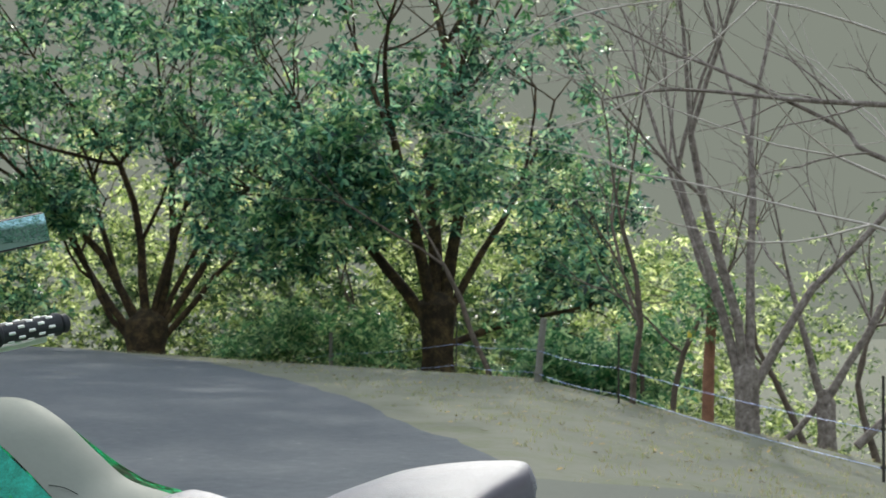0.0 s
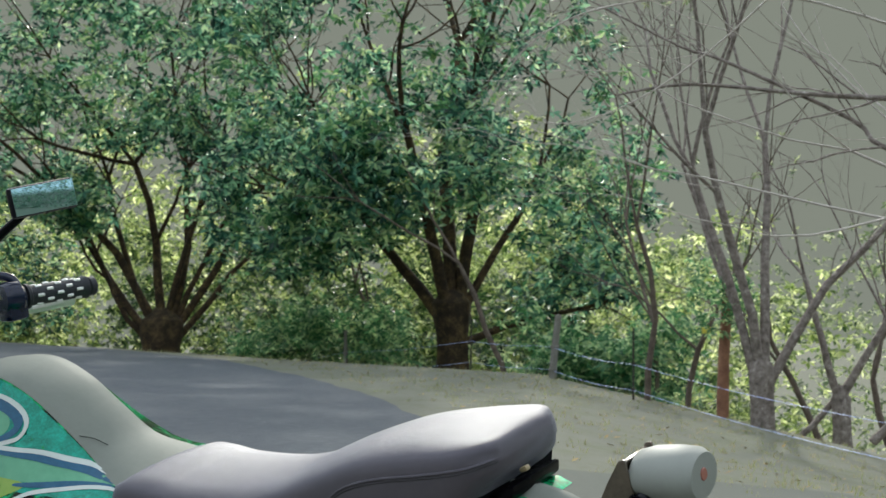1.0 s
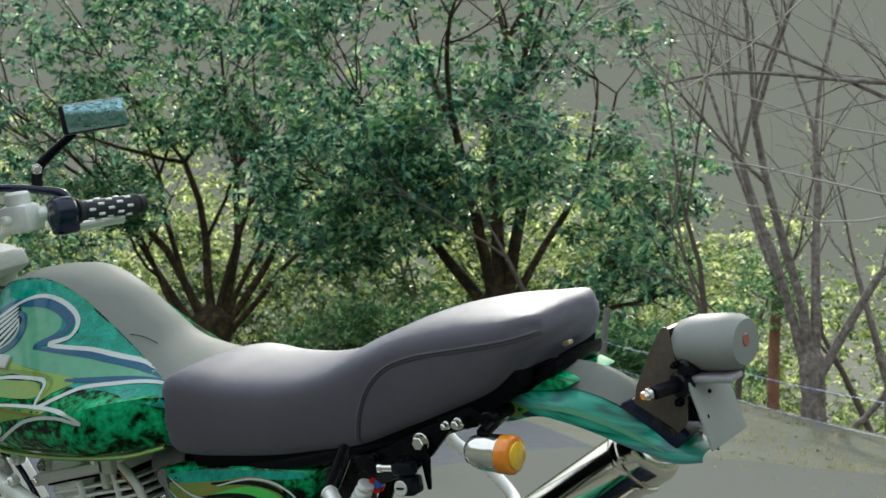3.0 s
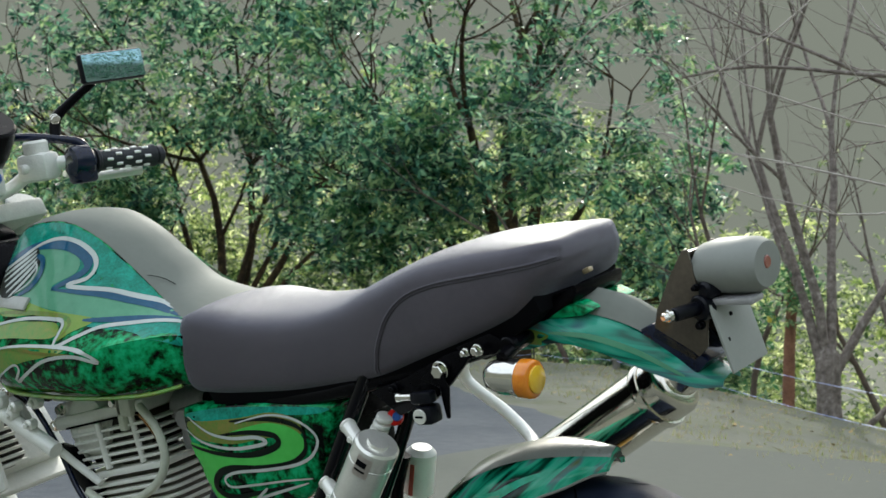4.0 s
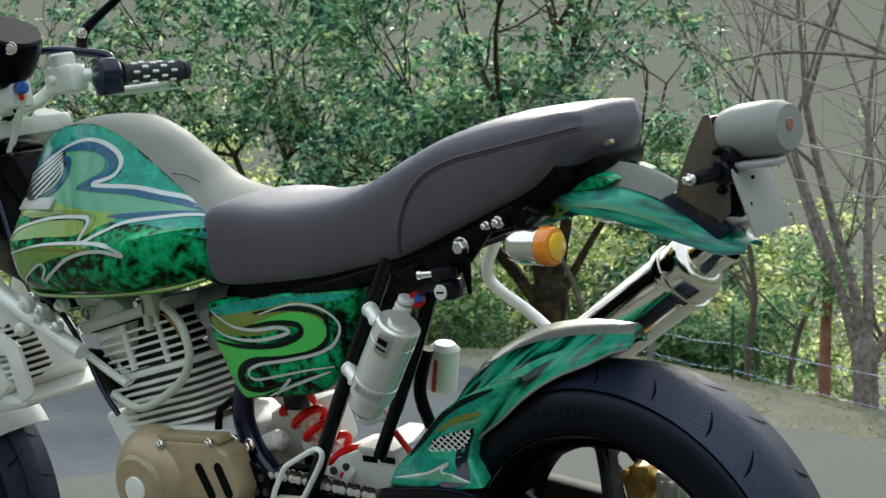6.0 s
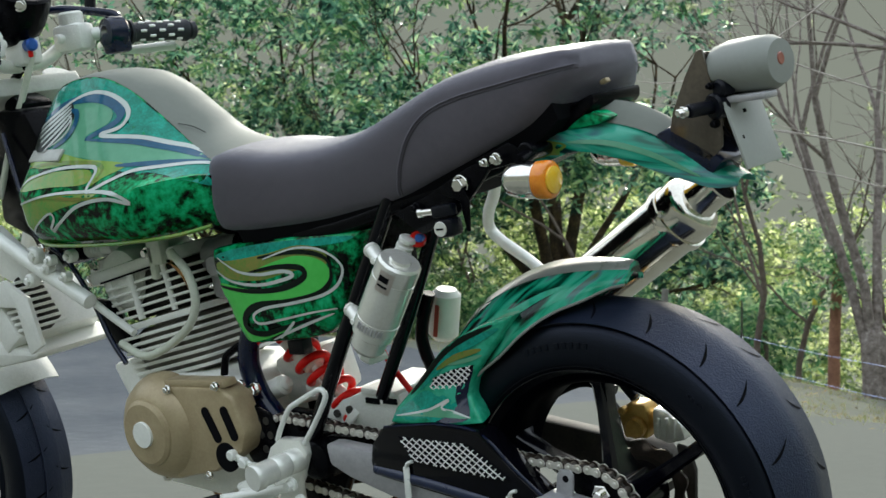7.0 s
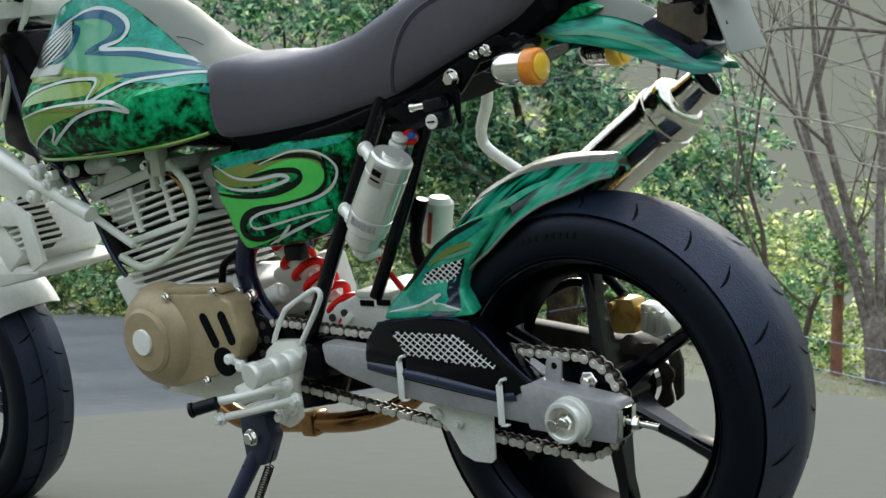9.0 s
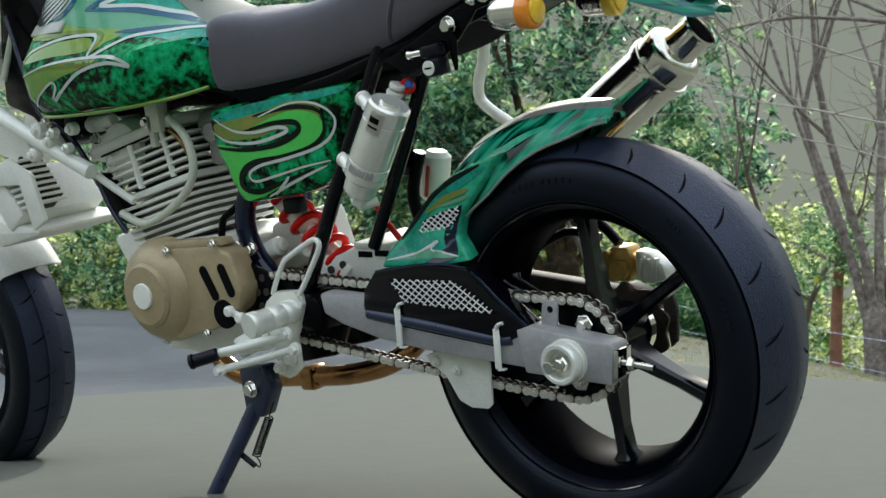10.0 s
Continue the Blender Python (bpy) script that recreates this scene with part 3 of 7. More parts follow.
def limbs_mesh(limbs, material, parent, name="trunk"):
    v, f = [], []
    for pts, rad in limbs:
        sides = 9 if rad[0] > 0.09 else 6 if rad[0] > 0.03 else 4
        u = None
        for i, p in enumerate(pts):
            d = (pts[min(i + 1, len(pts) - 1)] - pts[max(i - 1, 0)]).normalized()
            if u is None:
                u, w = frame_of(d)
            else:
                u = (u - d * u.dot(d)).normalized()
                w = d.cross(u)
            for k in range(sides):
                a = 2 * math.pi * k / sides
                rr = rad[i] * (1 + 0.18 * noise.noise((p * 2.5 + u * k)))
                v.append(p + (u * math.cos(a) + w * math.sin(a)) * rr)
            if i:
                b = len(v) - 2 * sides
                for k in range(sides):
                    j = (k + 1) % sides
                    f.append((b + k, b + j, b + sides + j, b + sides + k))
    return from_arrays(name, v, f, material, parent, smooth=True)


def leaf_cloud(rng, centres, per, sigma, size, gap=None):
    """Small pointed leaves hung in sprays round the centres."""
    v, f = [], []
    for c in centres:
        if gap is not None and noise.noise(c * 0.55) < (gap - 0.10 if c.z < 5.6 else gap if c.z < 13.2 else gap - 0.2):
            continue
        for _ in range(max(1, round(per / 6))):
            p = c + Vector((rng.gauss(0, sigma), rng.gauss(0, sigma), rng.gauss(0, sigma * 0.75)))
            axis = Vector((rng.gauss(0, 0.5), rng.gauss(0, 0.5), 0.6)).normalized()
            u, w = frame_of(axis)
            turn = rng.uniform(0, 6.3)
            for k in range(6):
                t = turn + 1.047 * k + rng.gauss(0, 0.2)
                e = u * math.cos(t) + w * math.sin(t)
                d = (e + axis * rng.uniform(-0.1, 0.5) + Vector((0, 0, -0.45))).normalized()
                s = size * rng.uniform(0.7, 1.3)
                side = axis.cross(e).normalized() * s * 0.19
                n = len(v)
                m = p + d * s * 0.5 + axis * s * 0.05
                v += [p, m + side, p + d * s, m - side]
                f.append((n, n + 1, n + 2, n + 3))
    return v, f


def ball_points(rng, centre, r, rz, n):
    out = []
    while len(out) < n:
        q = Vector((rng.uniform(-1, 1), rng.uniform(-1, 1), rng.uniform(-1, 1)))
        if 0.12 < q.length < 1:
            out.append(Vector(centre) + Vector((q.x * r, q.y * r, q.z * rz)))
    return out


def make_bole(base, bole, seed, bark, root):
    """A ridged trunk from pairs of height and radius."""
    bm = bmesh.new()
    rings = []
    for z, r in bole:
        row = []
        for k in range(28):
            a = 2 * math.pi * k / 28
            e = Vector((math.cos(a), math.sin(a), 0))
            ridge = 1 + 0.20 * math.sin(5 * a + 0.4 * z) * (1.2 - 0.3 * z) * 0.6 + 0.14 * noise.noise(e * 2.2 + Vector((0, 0, z * 0.8 + seed)))
            row.append(Vector(base) + e * r * ridge + Vector((0, 0, z)))
        rings.append(row)
    loft(bm, rings)
    part("trunk", bm, bark, root)


def leafy_tree(name, base, bole, stems, crowns, seed, leaf, bark, label, per=22, sigma=0.22, size=0.16, gap=-0.12, material2=None):
    rng = random.Random(seed)
    root = new(name)
    tips = []
    make_bole(base, bole, seed, bark, root)
    for p, d, length, r, depth in stems:
        limbs = []
        grow(rng, base + Vector(p), Vector(d), length, r, depth, limbs, tips, 0.19, 0.12)
        limbs_mesh(limbs, bark, root, "limb")
    centres = []
    for a, d, z, r, rz, n in crowns:
        centres += ball_points(rng, spot(a, d, z), r, rz, n)
    # every third spray takes a lighter leaf, sunlight put into its colour
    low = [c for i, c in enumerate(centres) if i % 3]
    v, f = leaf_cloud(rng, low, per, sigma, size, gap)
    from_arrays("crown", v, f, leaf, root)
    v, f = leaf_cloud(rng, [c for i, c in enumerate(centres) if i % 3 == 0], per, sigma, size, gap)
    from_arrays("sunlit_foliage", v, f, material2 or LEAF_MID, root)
    return tagged(root, label, "tree")


# the crown at 16 m is out of view, added to shade the road
b2 = lay(spot(-0.15, 33.0))
A2 = lambda a, d, z: ASIDE * a + AHEAD * d + Vector((0, 0, z))
leafy_tree("broadleaf_tree", b2, [(-0.4, 0.60), (0.0, 0.46), (0.4, 0.38), (0.9, 0.35), (1.4, 0.36), (1.8, 0.44), (2.15, 0.46), (2.45, 0.20)],
           [(A2(-0.22, 0, 1.75), A2(-0.75, 0.1, 1), 3.4, 0.150, 3), (A2(-0.12, -0.1, 2.0), A2(-0.25, -0.2, 1), 4.2, 0.155, 3),
            (A2(0.14, 0, 1.9), A2(0.32, 0.1, 1), 5.2, 0.165, 3), (A2(0.22, 0, 1.9), A2(0.55, 0, 0.95), 3.4, 0.105, 3),
            (A2(0, 0, 2.2), A2(0.02, 0.3, 1), 7.0, 0.17, 3)],
           [(-2.9, 32.0, 4.5, 2.7, 1.9, 640), (-0.6, 31.3, 4.7, 2.4, 1.6, 400), (-4.2, 32.3, 3.6, 1.7, 1.4, 230), (2.3, 32.3, 3.5, 2.0, 1.6, 140), (2.7, 32.2, 1.9, 1.7, 0.75, 105),
            (-2.6, 32.6, 7.4, 3.8, 2.4, 520), (1.2, 33.4, 7.0, 3.0, 2.6, 420), (-4.0, 34, 11.8, 5.2, 2.6, 760), (3.6, 34.5, 4.6, 1.6, 1.6, 130), (-4.5, 35, 16.0, 5.5, 3.0, 900)],
           11, LEAF_DARK, BARK, "large dark green broadleaf tree with low spreading limbs", 26, 0.25, 0.23, 0.12)
# its long low limb, reaching out nearly level over the fence
rng = random.Random(58)
pts = catmull([b2 + A2(a, d, z) for a, d, z in ((0.15, 0, 1.22), (0.6, -0.1, 1.36), (1.3, -0.2, 1.62), (2.2, -0.3, 1.84), (3.1, -0.3, 2.02), (3.9, -0.2, 2.22))], 4)
limbs, tips = [(pts, [0.105 * (1 - 0.8 * k / (len(pts) - 1)) for k in range(len(pts))])], []
for k in range(5, len(pts) - 1, 2):
    side = ASIDE * rng.uniform(0.4, 0.9) + AHEAD * rng.gauss(0, 0.4) + Vector((0, 0, rng.uniform(-0.25, 0.5)))
    grow(rng, pts[k], side, rng.uniform(0.7, 1.3), limbs[0][1][k] * 0.5, 1, limbs, tips, 0.2, 0.02, (1, 2), 0.5, 0.7)
limbs_mesh(limbs, BARK, bpy.data.objects["broadleaf_tree"], "limb")

# crowns at 16.5 and 21 m are unseen, added only for road shade
b1 = lay(spot(-9.3, 45.0))
leafy_tree("multi_stem_tree", b1, [(-0.4, 0.80), (0.0, 0.66), (0.5, 0.58), (1.0, 0.58), (1.5, 0.66), (1.9, 0.62), (2.3, 0.20)],
           [(A2(-0.45, 0, 1.5), A2(-0.62, 0, 0.9), 4.2, 0.135, 3), (A2(-0.25, 0, 1.8), A2(-0.32, 0, 1), 5.0, 0.160, 3),
            (A2(0.0, 0, 1.8), A2(-0.06, 0.1, 1), 5.2, 0.160, 3), (A2(0.25, 0, 1.8), A2(0.16, 0, 1), 5.0, 0.155, 3), (A2(0.4, 0, 1.6), A2(0.62, 0, 1), 4.4, 0.135, 3),
            (A2(0.45, 0, 1.3), A2(0.9, 0, 0.6), 3.6, 0.115, 2), (A2(-0.45, 0, 1.3), A2(-0.85, 0, 0.7), 3.6, 0.105, 2), (A2(0.1, 0, 1.8), A2(0.12, -0.3, 1), 5.0, 0.115, 3), (A2(-0.3, 0, 1.7), A2(-0.50, -0.2, 1), 5.0, 0.120, 3), (A2(0.35, 0, 1.6), A2(0.40, 0.1, 1), 4.6, 0.105, 3)],
           [(-13.0, 44, 6.4, 3.0, 2.2, 300), (-9.5, 43.4, 9.6, 4.2, 2.6, 460), (-6.4, 43.4, 9.4, 3.4, 2.8, 320), (-13.4, 43.0, 10.6, 4.2, 2.8, 320), (-13.8, 44.5, 3.0, 2.4, 1.7, 170),
            (-6.0, 43.6, 5.6, 2.2, 1.6, 170), (-12.0, 43.4, 5.2, 1.6, 1.2, 90), (-9.0, 43.4, 7.2, 2.6, 0.9, 150), (-9.5, 44, 16.5, 7.0, 3.0, 800), (-10, 44, 21, 6.0, 3.5, 700), (-16, 42, 8, 3, 5, 260)],
           12, LEAF_DARK, BARK, "leafy tree with many dark stems from one base", 24, 0.34, 0.27, 0.14)


def bare_tree(name, base, stems, seed, bark, label, bend=0.16, tips_leaf=0, bole=None):
    rng = random.Random(seed)
    root = new(name)
    tips = []
    if bole:
        make_bole(base, bole, seed, bark, root)
    for i, (p, d, length, r, depth) in enumerate(stems):
        limbs = []
        grow(rng, base + Vector(p), Vector(d), length, r, depth, limbs, tips, bend, 0.06, (2, 2), 0.38, 0.74)
        if len(stems) == 1:
            for j, limb in enumerate(limbs[::-1]):
                limbs_mesh([limb], bark, root, "branch" if j else "trunk")
        else:
            limbs_mesh(limbs, bark, root, "limb" if i or bole else "trunk")
    if tips_leaf:
        v, f = leaf_cloud(rng, tips, tips_leaf, 0.14, 0.09)
        from_arrays("young_leaves", v, f, LEAF_PALE, root)
    return tagged(root, label, "tree")


bare_tree("bare_tree", lay(spot(4.45, 21.3)),
          [(A2(-0.05, 0, 0.6), A2(-0.35, 0, 1), 3.4, 0.080, 3), (A2(0, 0, 0.7), A2(-0.08, 0, 1), 3.8, 0.084, 3), (A2(0.05, 0, 0.7), A2(0.06, 0, 1), 3.7, 0.080, 3),
           (A2(0.1, 0, 0.6), A2(0.42, 0.1, 1), 3.5, 0.080, 3), (A2(-0.1, 0, 1.0), A2(-0.12, 0.3, 1), 3.4, 0.052, 3)], 21, BARK_PALE,
          "bare pale-barked tree with several slender stems behind the fence", 0.15, 2, [(-0.4, 0.24), (0.0, 0.18), (0.35, 0.165), (0.65, 0.175), (0.9, 0.17), (1.1, 0.06)])
bare_tree("leaning_bare_tree", lay(spot(5.75, 21.8)),
          [(A2(0, 0, 0.8), A2(-0.5, 0, 1), 2.0, 0.064, 3), (A2(0, 0, 0.9), A2(0.55, 0, 0.9), 2.6, 0.072, 3), (A2(-0.9, 0, 0.1), A2(1.0, 0, 0.95), 2.6, 0.056, 3),
           (A2(0.6, 0.5, 0.2), A2(0.8, 0, 0.9), 2.4, 0.072, 3)], 22, BARK_PALE, "low leaning bare tree with crossing branches behind the fence", 0.18, 0, [(-0.4, 0.19), (0.0, 0.15), (0.5, 0.13), (0.9, 0.14), (1.1, 0.05)])
bare_tree("overhanging_bare_tree", lay(spot(7.6, 15.5)),
          [(A2(0, 0, 2.4), A2(-1.0, 0.1, 0.20), 3.4, 0.032, 3), (A2(0, 0, 2.7), A2(-1.0, 0.0, 0.32), 3.6, 0.029, 3), (A2(0, 0, 2.6), A2(-0.9, 0.2, 0.65), 3.2, 0.028, 2),
           (A2(0, 0, 2.9), A2(-0.3, 0.2, 1), 3.0, 0.064, 3)], 23, BARK_TWIG, "bare tree reaching thin branches over the verge", 0.20, 0, [(-0.4, 0.2), (0.0, 0.16), (1.5, 0.13), (2.4, 0.12), (3.0, 0.09), (3.3, 0.03)])
over = bpy.data.objects["overhanging_bare_tree"]
rng = random.Random(77)
for n_, (path_, r0) in enumerate(([[(7.6, 3.0), (6.2, 3.35), (4.78, 3.50), (4.0, 3.60), (2.72, 3.77), (1.9, 3.70)], 0.050], [[(7.6, 2.4), (6.0, 2.5), (4.78, 2.95), (4.5, 3.30), (3.09, 4.05), (2.66, 4.26), (1.6, 4.9)], 0.042],
                                  [[(7.6, 3.2), (5.6, 4.0), (3.6, 4.7), (1.8, 4.65), (0.9, 4.3), (0.4, 3.7)], 0.020], [[(3.6, 4.7), (2.8, 4.0), (2.0, 3.5), (1.3, 3.3), (0.7, 3.4)], 0.013])):
    pts = catmull([spot(a, 15.5 + 0.25 * k, z) for k, (a, z) in enumerate(path_)], 4)
    limbs, tips = [(pts, [r0 * (1 - 0.75 * k / (len(pts) - 1)) for k in range(len(pts))])], []
    for k in range(3, len(pts) - 1):
        if rng.random() < 0.75:
            side = (pts[k + 1] - pts[k]).normalized() * 0.7 + ASIDE * rng.uniform(-0.3, 0.2) + AHEAD * rng.gauss(0, 0.4) + Vector((0, 0, rng.uniform(-0.5, 0.9)))
            grow(rng, pts[k], side, rng.uniform(0.5, 1.3), limbs[0][1][k] * 0.42, 2 if n_ > 1 else 1, limbs, tips, 0.2, 0.02, (1, 2), 0.5, 0.66)
    limbs_mesh(limbs, BARK_PALE if n_ < 2 else BARK_TWIG, over, "limb")
for k, (a, d, h, r) in enumerate([(3.05, 23.5, 3.2, 0.075), (3.75, 23.9, 2.6, 0.07), (1.0, 29.0, 3.0, 0.09), (-1.6, 38, 4, 0.1), (6.4, 24.5, 3.0, 0.09), (3.5, 25.5, 4.2, 0.06), (6.9, 22.6, 2.2, 0.10)]):
    bare_tree("sapling", lay(spot(a, d)), [(A2(0, 0, -0.3), A2(0.02 * (k % 3) - 0.03, 0, 1), h, r * 0.8, 2)], 31 + k, BARK_SAPLING, "slim sapling trunk in the thicket past the fence", 0.24, 5)

# the thicket on the falling ground past the fence
rng = random.Random(41)
centres = []
while len(centres) < 5600:
    a, d = rng.uniform(-26, 11), rng.uniform(38, 62)
    top = (11.5 - max(0, a + 2) * 0.55) * (0.7 + 0.5 * noise.noise((a * 0.25, d * 0.1, 0)))
    z = -3.5 + (top + 3.5) * rng.random()
    if noise.noise((a * 0.45, d * 0.3, z * 0.5)) > -0.06 + 0.022 * max(0, a) and (a > -3 or d > 47.5):
        centres.append(spot(a, d, z))
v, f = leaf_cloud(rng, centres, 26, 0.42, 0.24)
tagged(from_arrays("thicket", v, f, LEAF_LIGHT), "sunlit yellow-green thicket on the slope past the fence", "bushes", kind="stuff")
centres = []
while len(centres) < 900:
    a = rng.uniform(-11, 4.2)
    d = 24.5 - 1.0 * (a - 4) + rng.uniform(0.5, 6)
    z = land(*spot(a, d).xy) + (0.2 + 1.7 * rng.random()) * (0.9 + noise.noise((a * 0.6, 4, 0)))
    if noise.noise((a * 0.8, d * 0.3, z)) > 0.04 and not -11.5 < a < -5.5 and not (-1.3 < a < 0.9 and d < 35):
        centres.append(spot(a, d, z))
v, f = leaf_cloud(rng, centres, 26, 0.24, 0.17)
# ivy on the leaning trunk
v2, f2 = leaf_cloud(rng, ball_points(rng, spot(3.95, 22.0, 0.75 + land(*spot(3.95, 22.0).xy) + 1.1), 0.55, 0.62, 60), 20, 0.10, 0.11)
f += [tuple(i + len(v) for i in q) for q in f2]
v += v2
tagged(from_arrays("undergrowth", v, f, LEAF_MID), "green undergrowth and creepers along the fence", "bushes", kind="stuff")
centres = [spot(rng.uniform(2.5, 17), rng.uniform(25, 48), 0) for _ in range(1250)]
centres = [c + Vector((0, 0, -2.2 + 5.6 * rng.random() ** 1.3)) for c in centres]
v, f = leaf_cloud(rng, centres, 18, 0.30, 0.13, -0.1)
tagged(from_arrays("light_scrub", v, f, LEAF_PALE), "sparse pale green scrub among the bare trees", "bushes", kind="stuff")

centres = []
while len(centres) < 1900:
    a, d = rng.uniform(-19, 3.5), rng.uniform(36, 52)
    z = land(*spot(a, d).xy) + 0.3 + 5.2 * rng.random() ** 1.2 * (0.8 + 0.7 * noise.noise((a * 0.35, d * 0.2, 5)))
    if noise.noise((a * 0.5, d * 0.3, z * 0.6 + 3)) > 0.0 and (d > 47 or a > -5):
        centres.append(spot(a, d, z))
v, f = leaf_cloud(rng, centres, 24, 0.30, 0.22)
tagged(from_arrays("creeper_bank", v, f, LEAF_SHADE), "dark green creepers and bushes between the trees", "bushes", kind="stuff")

centres = []
for a, d, z, r, n in ((2.9, 27.5, 0.6, 0.8, 24), (1.7, 28.5, 0.5, 0.7, 18), (4.4, 28.0, 0.9, 0.8, 8), (-3.4, 35.5, 0.5, 1.3, 60), (-6.3, 41.5, 0.6, 1.4, 60)):
    centres += ball_points(rng, lay(spot(a, d), z), r, r * 0.75, n)
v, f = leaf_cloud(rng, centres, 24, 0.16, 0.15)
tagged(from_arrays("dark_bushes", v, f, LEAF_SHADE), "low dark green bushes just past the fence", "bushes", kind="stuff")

# the wood behind, on the near side of the road
centres = []
while len(centres) < 1150:
    a, d = rng.uniform(-26, 26), -rng.uniform(17, 25)
    z = rng.random() ** 0.9 * (6.5 + 2 * noise.noise((a * 0.2, d * 0.2, 7)))
    if noise.noise((a * 0.6, d * 0.4, z * 0.7)) > 0.12:
        centres.append(spot(a, d, z))
v, f = leaf_cloud(rng, centres, 20, 0.5, 0.34)
tagged(from_arrays("roadside_wood", v, f, LEAF_MID), "dense green wood along the near side of the road", "bushes", kind="stuff")

# and to one side of it, beyond the bend
centres = []
while len(centres) < 1500:
    a, d = rng.uniform(14, 22), rng.uniform(-16, 10)
    z = -2.5 + rng.random() * (17 + 3 * noise.noise((a * 0.2, d * 0.2, 9)))
    if noise.noise((a * 0.5, d * 0.4, z * 0.5)) > -0.05:
        centres.append(spot(a, d, z))
v, f = leaf_cloud(rng, centres, 20, 0.5, 0.34)
tagged(from_arrays("side_wood", v, f, LEAF_DARK), "dense dark green wood beside the road", "bushes", kind="stuff")


# ---- the motorcycle: built upright along x, rear axle at x = 0, then leaned on its stand ----
bike = new("motorcycle")
bike.rotation_euler = (radians(13.67), 0, 0)
tagged(bike, "custom green flame-painted motorcycle leaning on its side stand", "motorcycle")
Y = Vector((0, 1, 0))


def build(name, material, parent, label="", angle=38):
    """Decorator-free helper: returns a fresh bmesh and a closer that links it."""
    bm = bmesh.new()
    return bm, lambda: part(name, bm, material, parent, label, angle)


def wheel(name, cx, tyre_w, label, near):
    """Tyre, rim, spokes, hub and disc of one wheel."""
    c = (cx, 0, 0.25)
    h = tyre_w / 2
    bm = bmesh.new()
    lathe(bm, [(0.155, -0.038), (0.159, -0.046), (0.164, -0.052), (0.172, -0.0545), (0.175, -0.051), (0.168, -0.044), (0.162, -0.030), (0.161, 0.0), (0.162, 0.030), (0.168, 0.044),
               (0.175, 0.051), (0.172, 0.0545), (0.164, 0.052), (0.159, 0.046), (0.155, 0.038), (0.154, 0.0), (0.155, -0.038)], c, Y, 72)
    rim = part(name, bm, RIM_BLACK, bike, label, 60)
    bm = bmesh.new()
    prof = [(0.168, -0.047), (0.173, -0.056), (0.180, -h + 0.006), (0.189, -h + 0.0015), (0.198, -h), (0.207, -h + 0.0002), (0.216, -h + 0.0018), (0.224, -h + 0.0050), (0.2295, -h + 0.0085), (0.2312, -h + 0.0128), (0.2326, -h + 0.0128), (0.2338, -h + 0.0082), (0.2362, -h + 0.016), (0.2400, -h + 0.029), (0.2436, -h + 0.042), (0.2475, -0.016), (0.25, 0.0)]
    prof = [(r, y - 0.004) for r, y in prof] + [(r, -y - 0.004) for r, y in prof[-2::-1]]
    lathe(bm, prof, c, Y, 96)
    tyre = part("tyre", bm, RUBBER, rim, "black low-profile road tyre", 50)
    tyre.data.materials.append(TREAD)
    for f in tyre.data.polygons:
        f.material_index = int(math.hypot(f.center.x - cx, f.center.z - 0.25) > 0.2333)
    for s in (-1, 1):
        bm = bmesh.new()
        for r in (0.178, 0.183):
            y = -(h - 0.0045 if r < 0.182 else h - 0.0025)
            lathe(bm, [(r - 0.0013, y + 0.001), (r - 0.0004, y - 0.0020), (r + 0.0004, y - 0.0020), (r + 0.0013, y + 0.001)], c, -Y * s if s > 0 else Y, 96)
        part("tyre_bead_line", bm, SPOKE_BLACK, rim)
    for k in range(6):
        a = radians(90 - 60 * k + 2)
        u, w = Vector((math.cos(a), 0, math.sin(a))), Vector((-math.sin(a), 0, math.cos(a)))
        bm = bmesh.new()
        rings = []
        for r, half, y0, y1 in ((0.026, 0.015, -0.036, 0.020), (0.06, 0.0100, -0.028, 0.004), (0.11, 0.0080, -0.024, -0.002), (0.146, 0.0090, -0.024, 0.0), (0.159, 0.018, -0.030, 0.010)):
            q = Vector(c) + u * r
            e = half * 0.45
            rings.append([q + w * x + Y * y for x, y in ((-half, y0 + e), (-half + e, y0), (half - e, y0), (half, y0 + e), (half, y1), (-half, y1))])
        loft(bm, rings)
        part("spoke", bm, SPOKE_BLACK, rim)
    bm = bmesh.new()
    disc(bm, (cx, -0.005, 0.25), Y, 0.036, 0.050, 40, 0.1)
    disc(bm, (cx, 0.035, 0.25), Y, 0.030, 0.012, 40, 0.1)
    part("hub", bm, GLOSS, rim)
    # worn grooves in the tread, in staggered pairs on each shoulder
    for k in range(22):
        for s in (-1, 1):
            a0 = 2 * math.pi * (k + (0.5 if s > 0 else 0)) / 22
            bm = bmesh.new()
            prev = None
            for i in range(7):
                t = i / 6
                y = s * (h - 0.018 - 0.034 * t) - 0.004
                r = float(np.interp(abs(y + 0.004), [0.0, 0.016, h - 0.042, h - 0.029, h - 0.016, h - 0.0082], [0.25, 0.2475, 0.2436, 0.2400, 0.2362, 0.2338])) + 0.0006
                a = a0 + (0.05 * t * t + 0.02 * t + 0.02 * (k % 3))
                wd = 0.0062 * (0.35 + math.sin(math.pi * min(0.97, t + 0.03)))
                row = [bm.verts.new((cx + r * math.cos(a + d), y, 0.25 + r * math.sin(a + d))) for d in (-wd, wd)]
                if prev:
                    bm.faces.new((prev[0], prev[1], row[1], row[0]))
                prev = row
            part("tread_groove", bm, GROOVE, rim)
    return rim


rear = wheel("rear_wheel", 0.0, 0.146, "black six-spoke rear wheel with a wide tyre", True)
front = wheel("front_wheel", -1.392, 0.114, "black six-spoke front wheel", False)

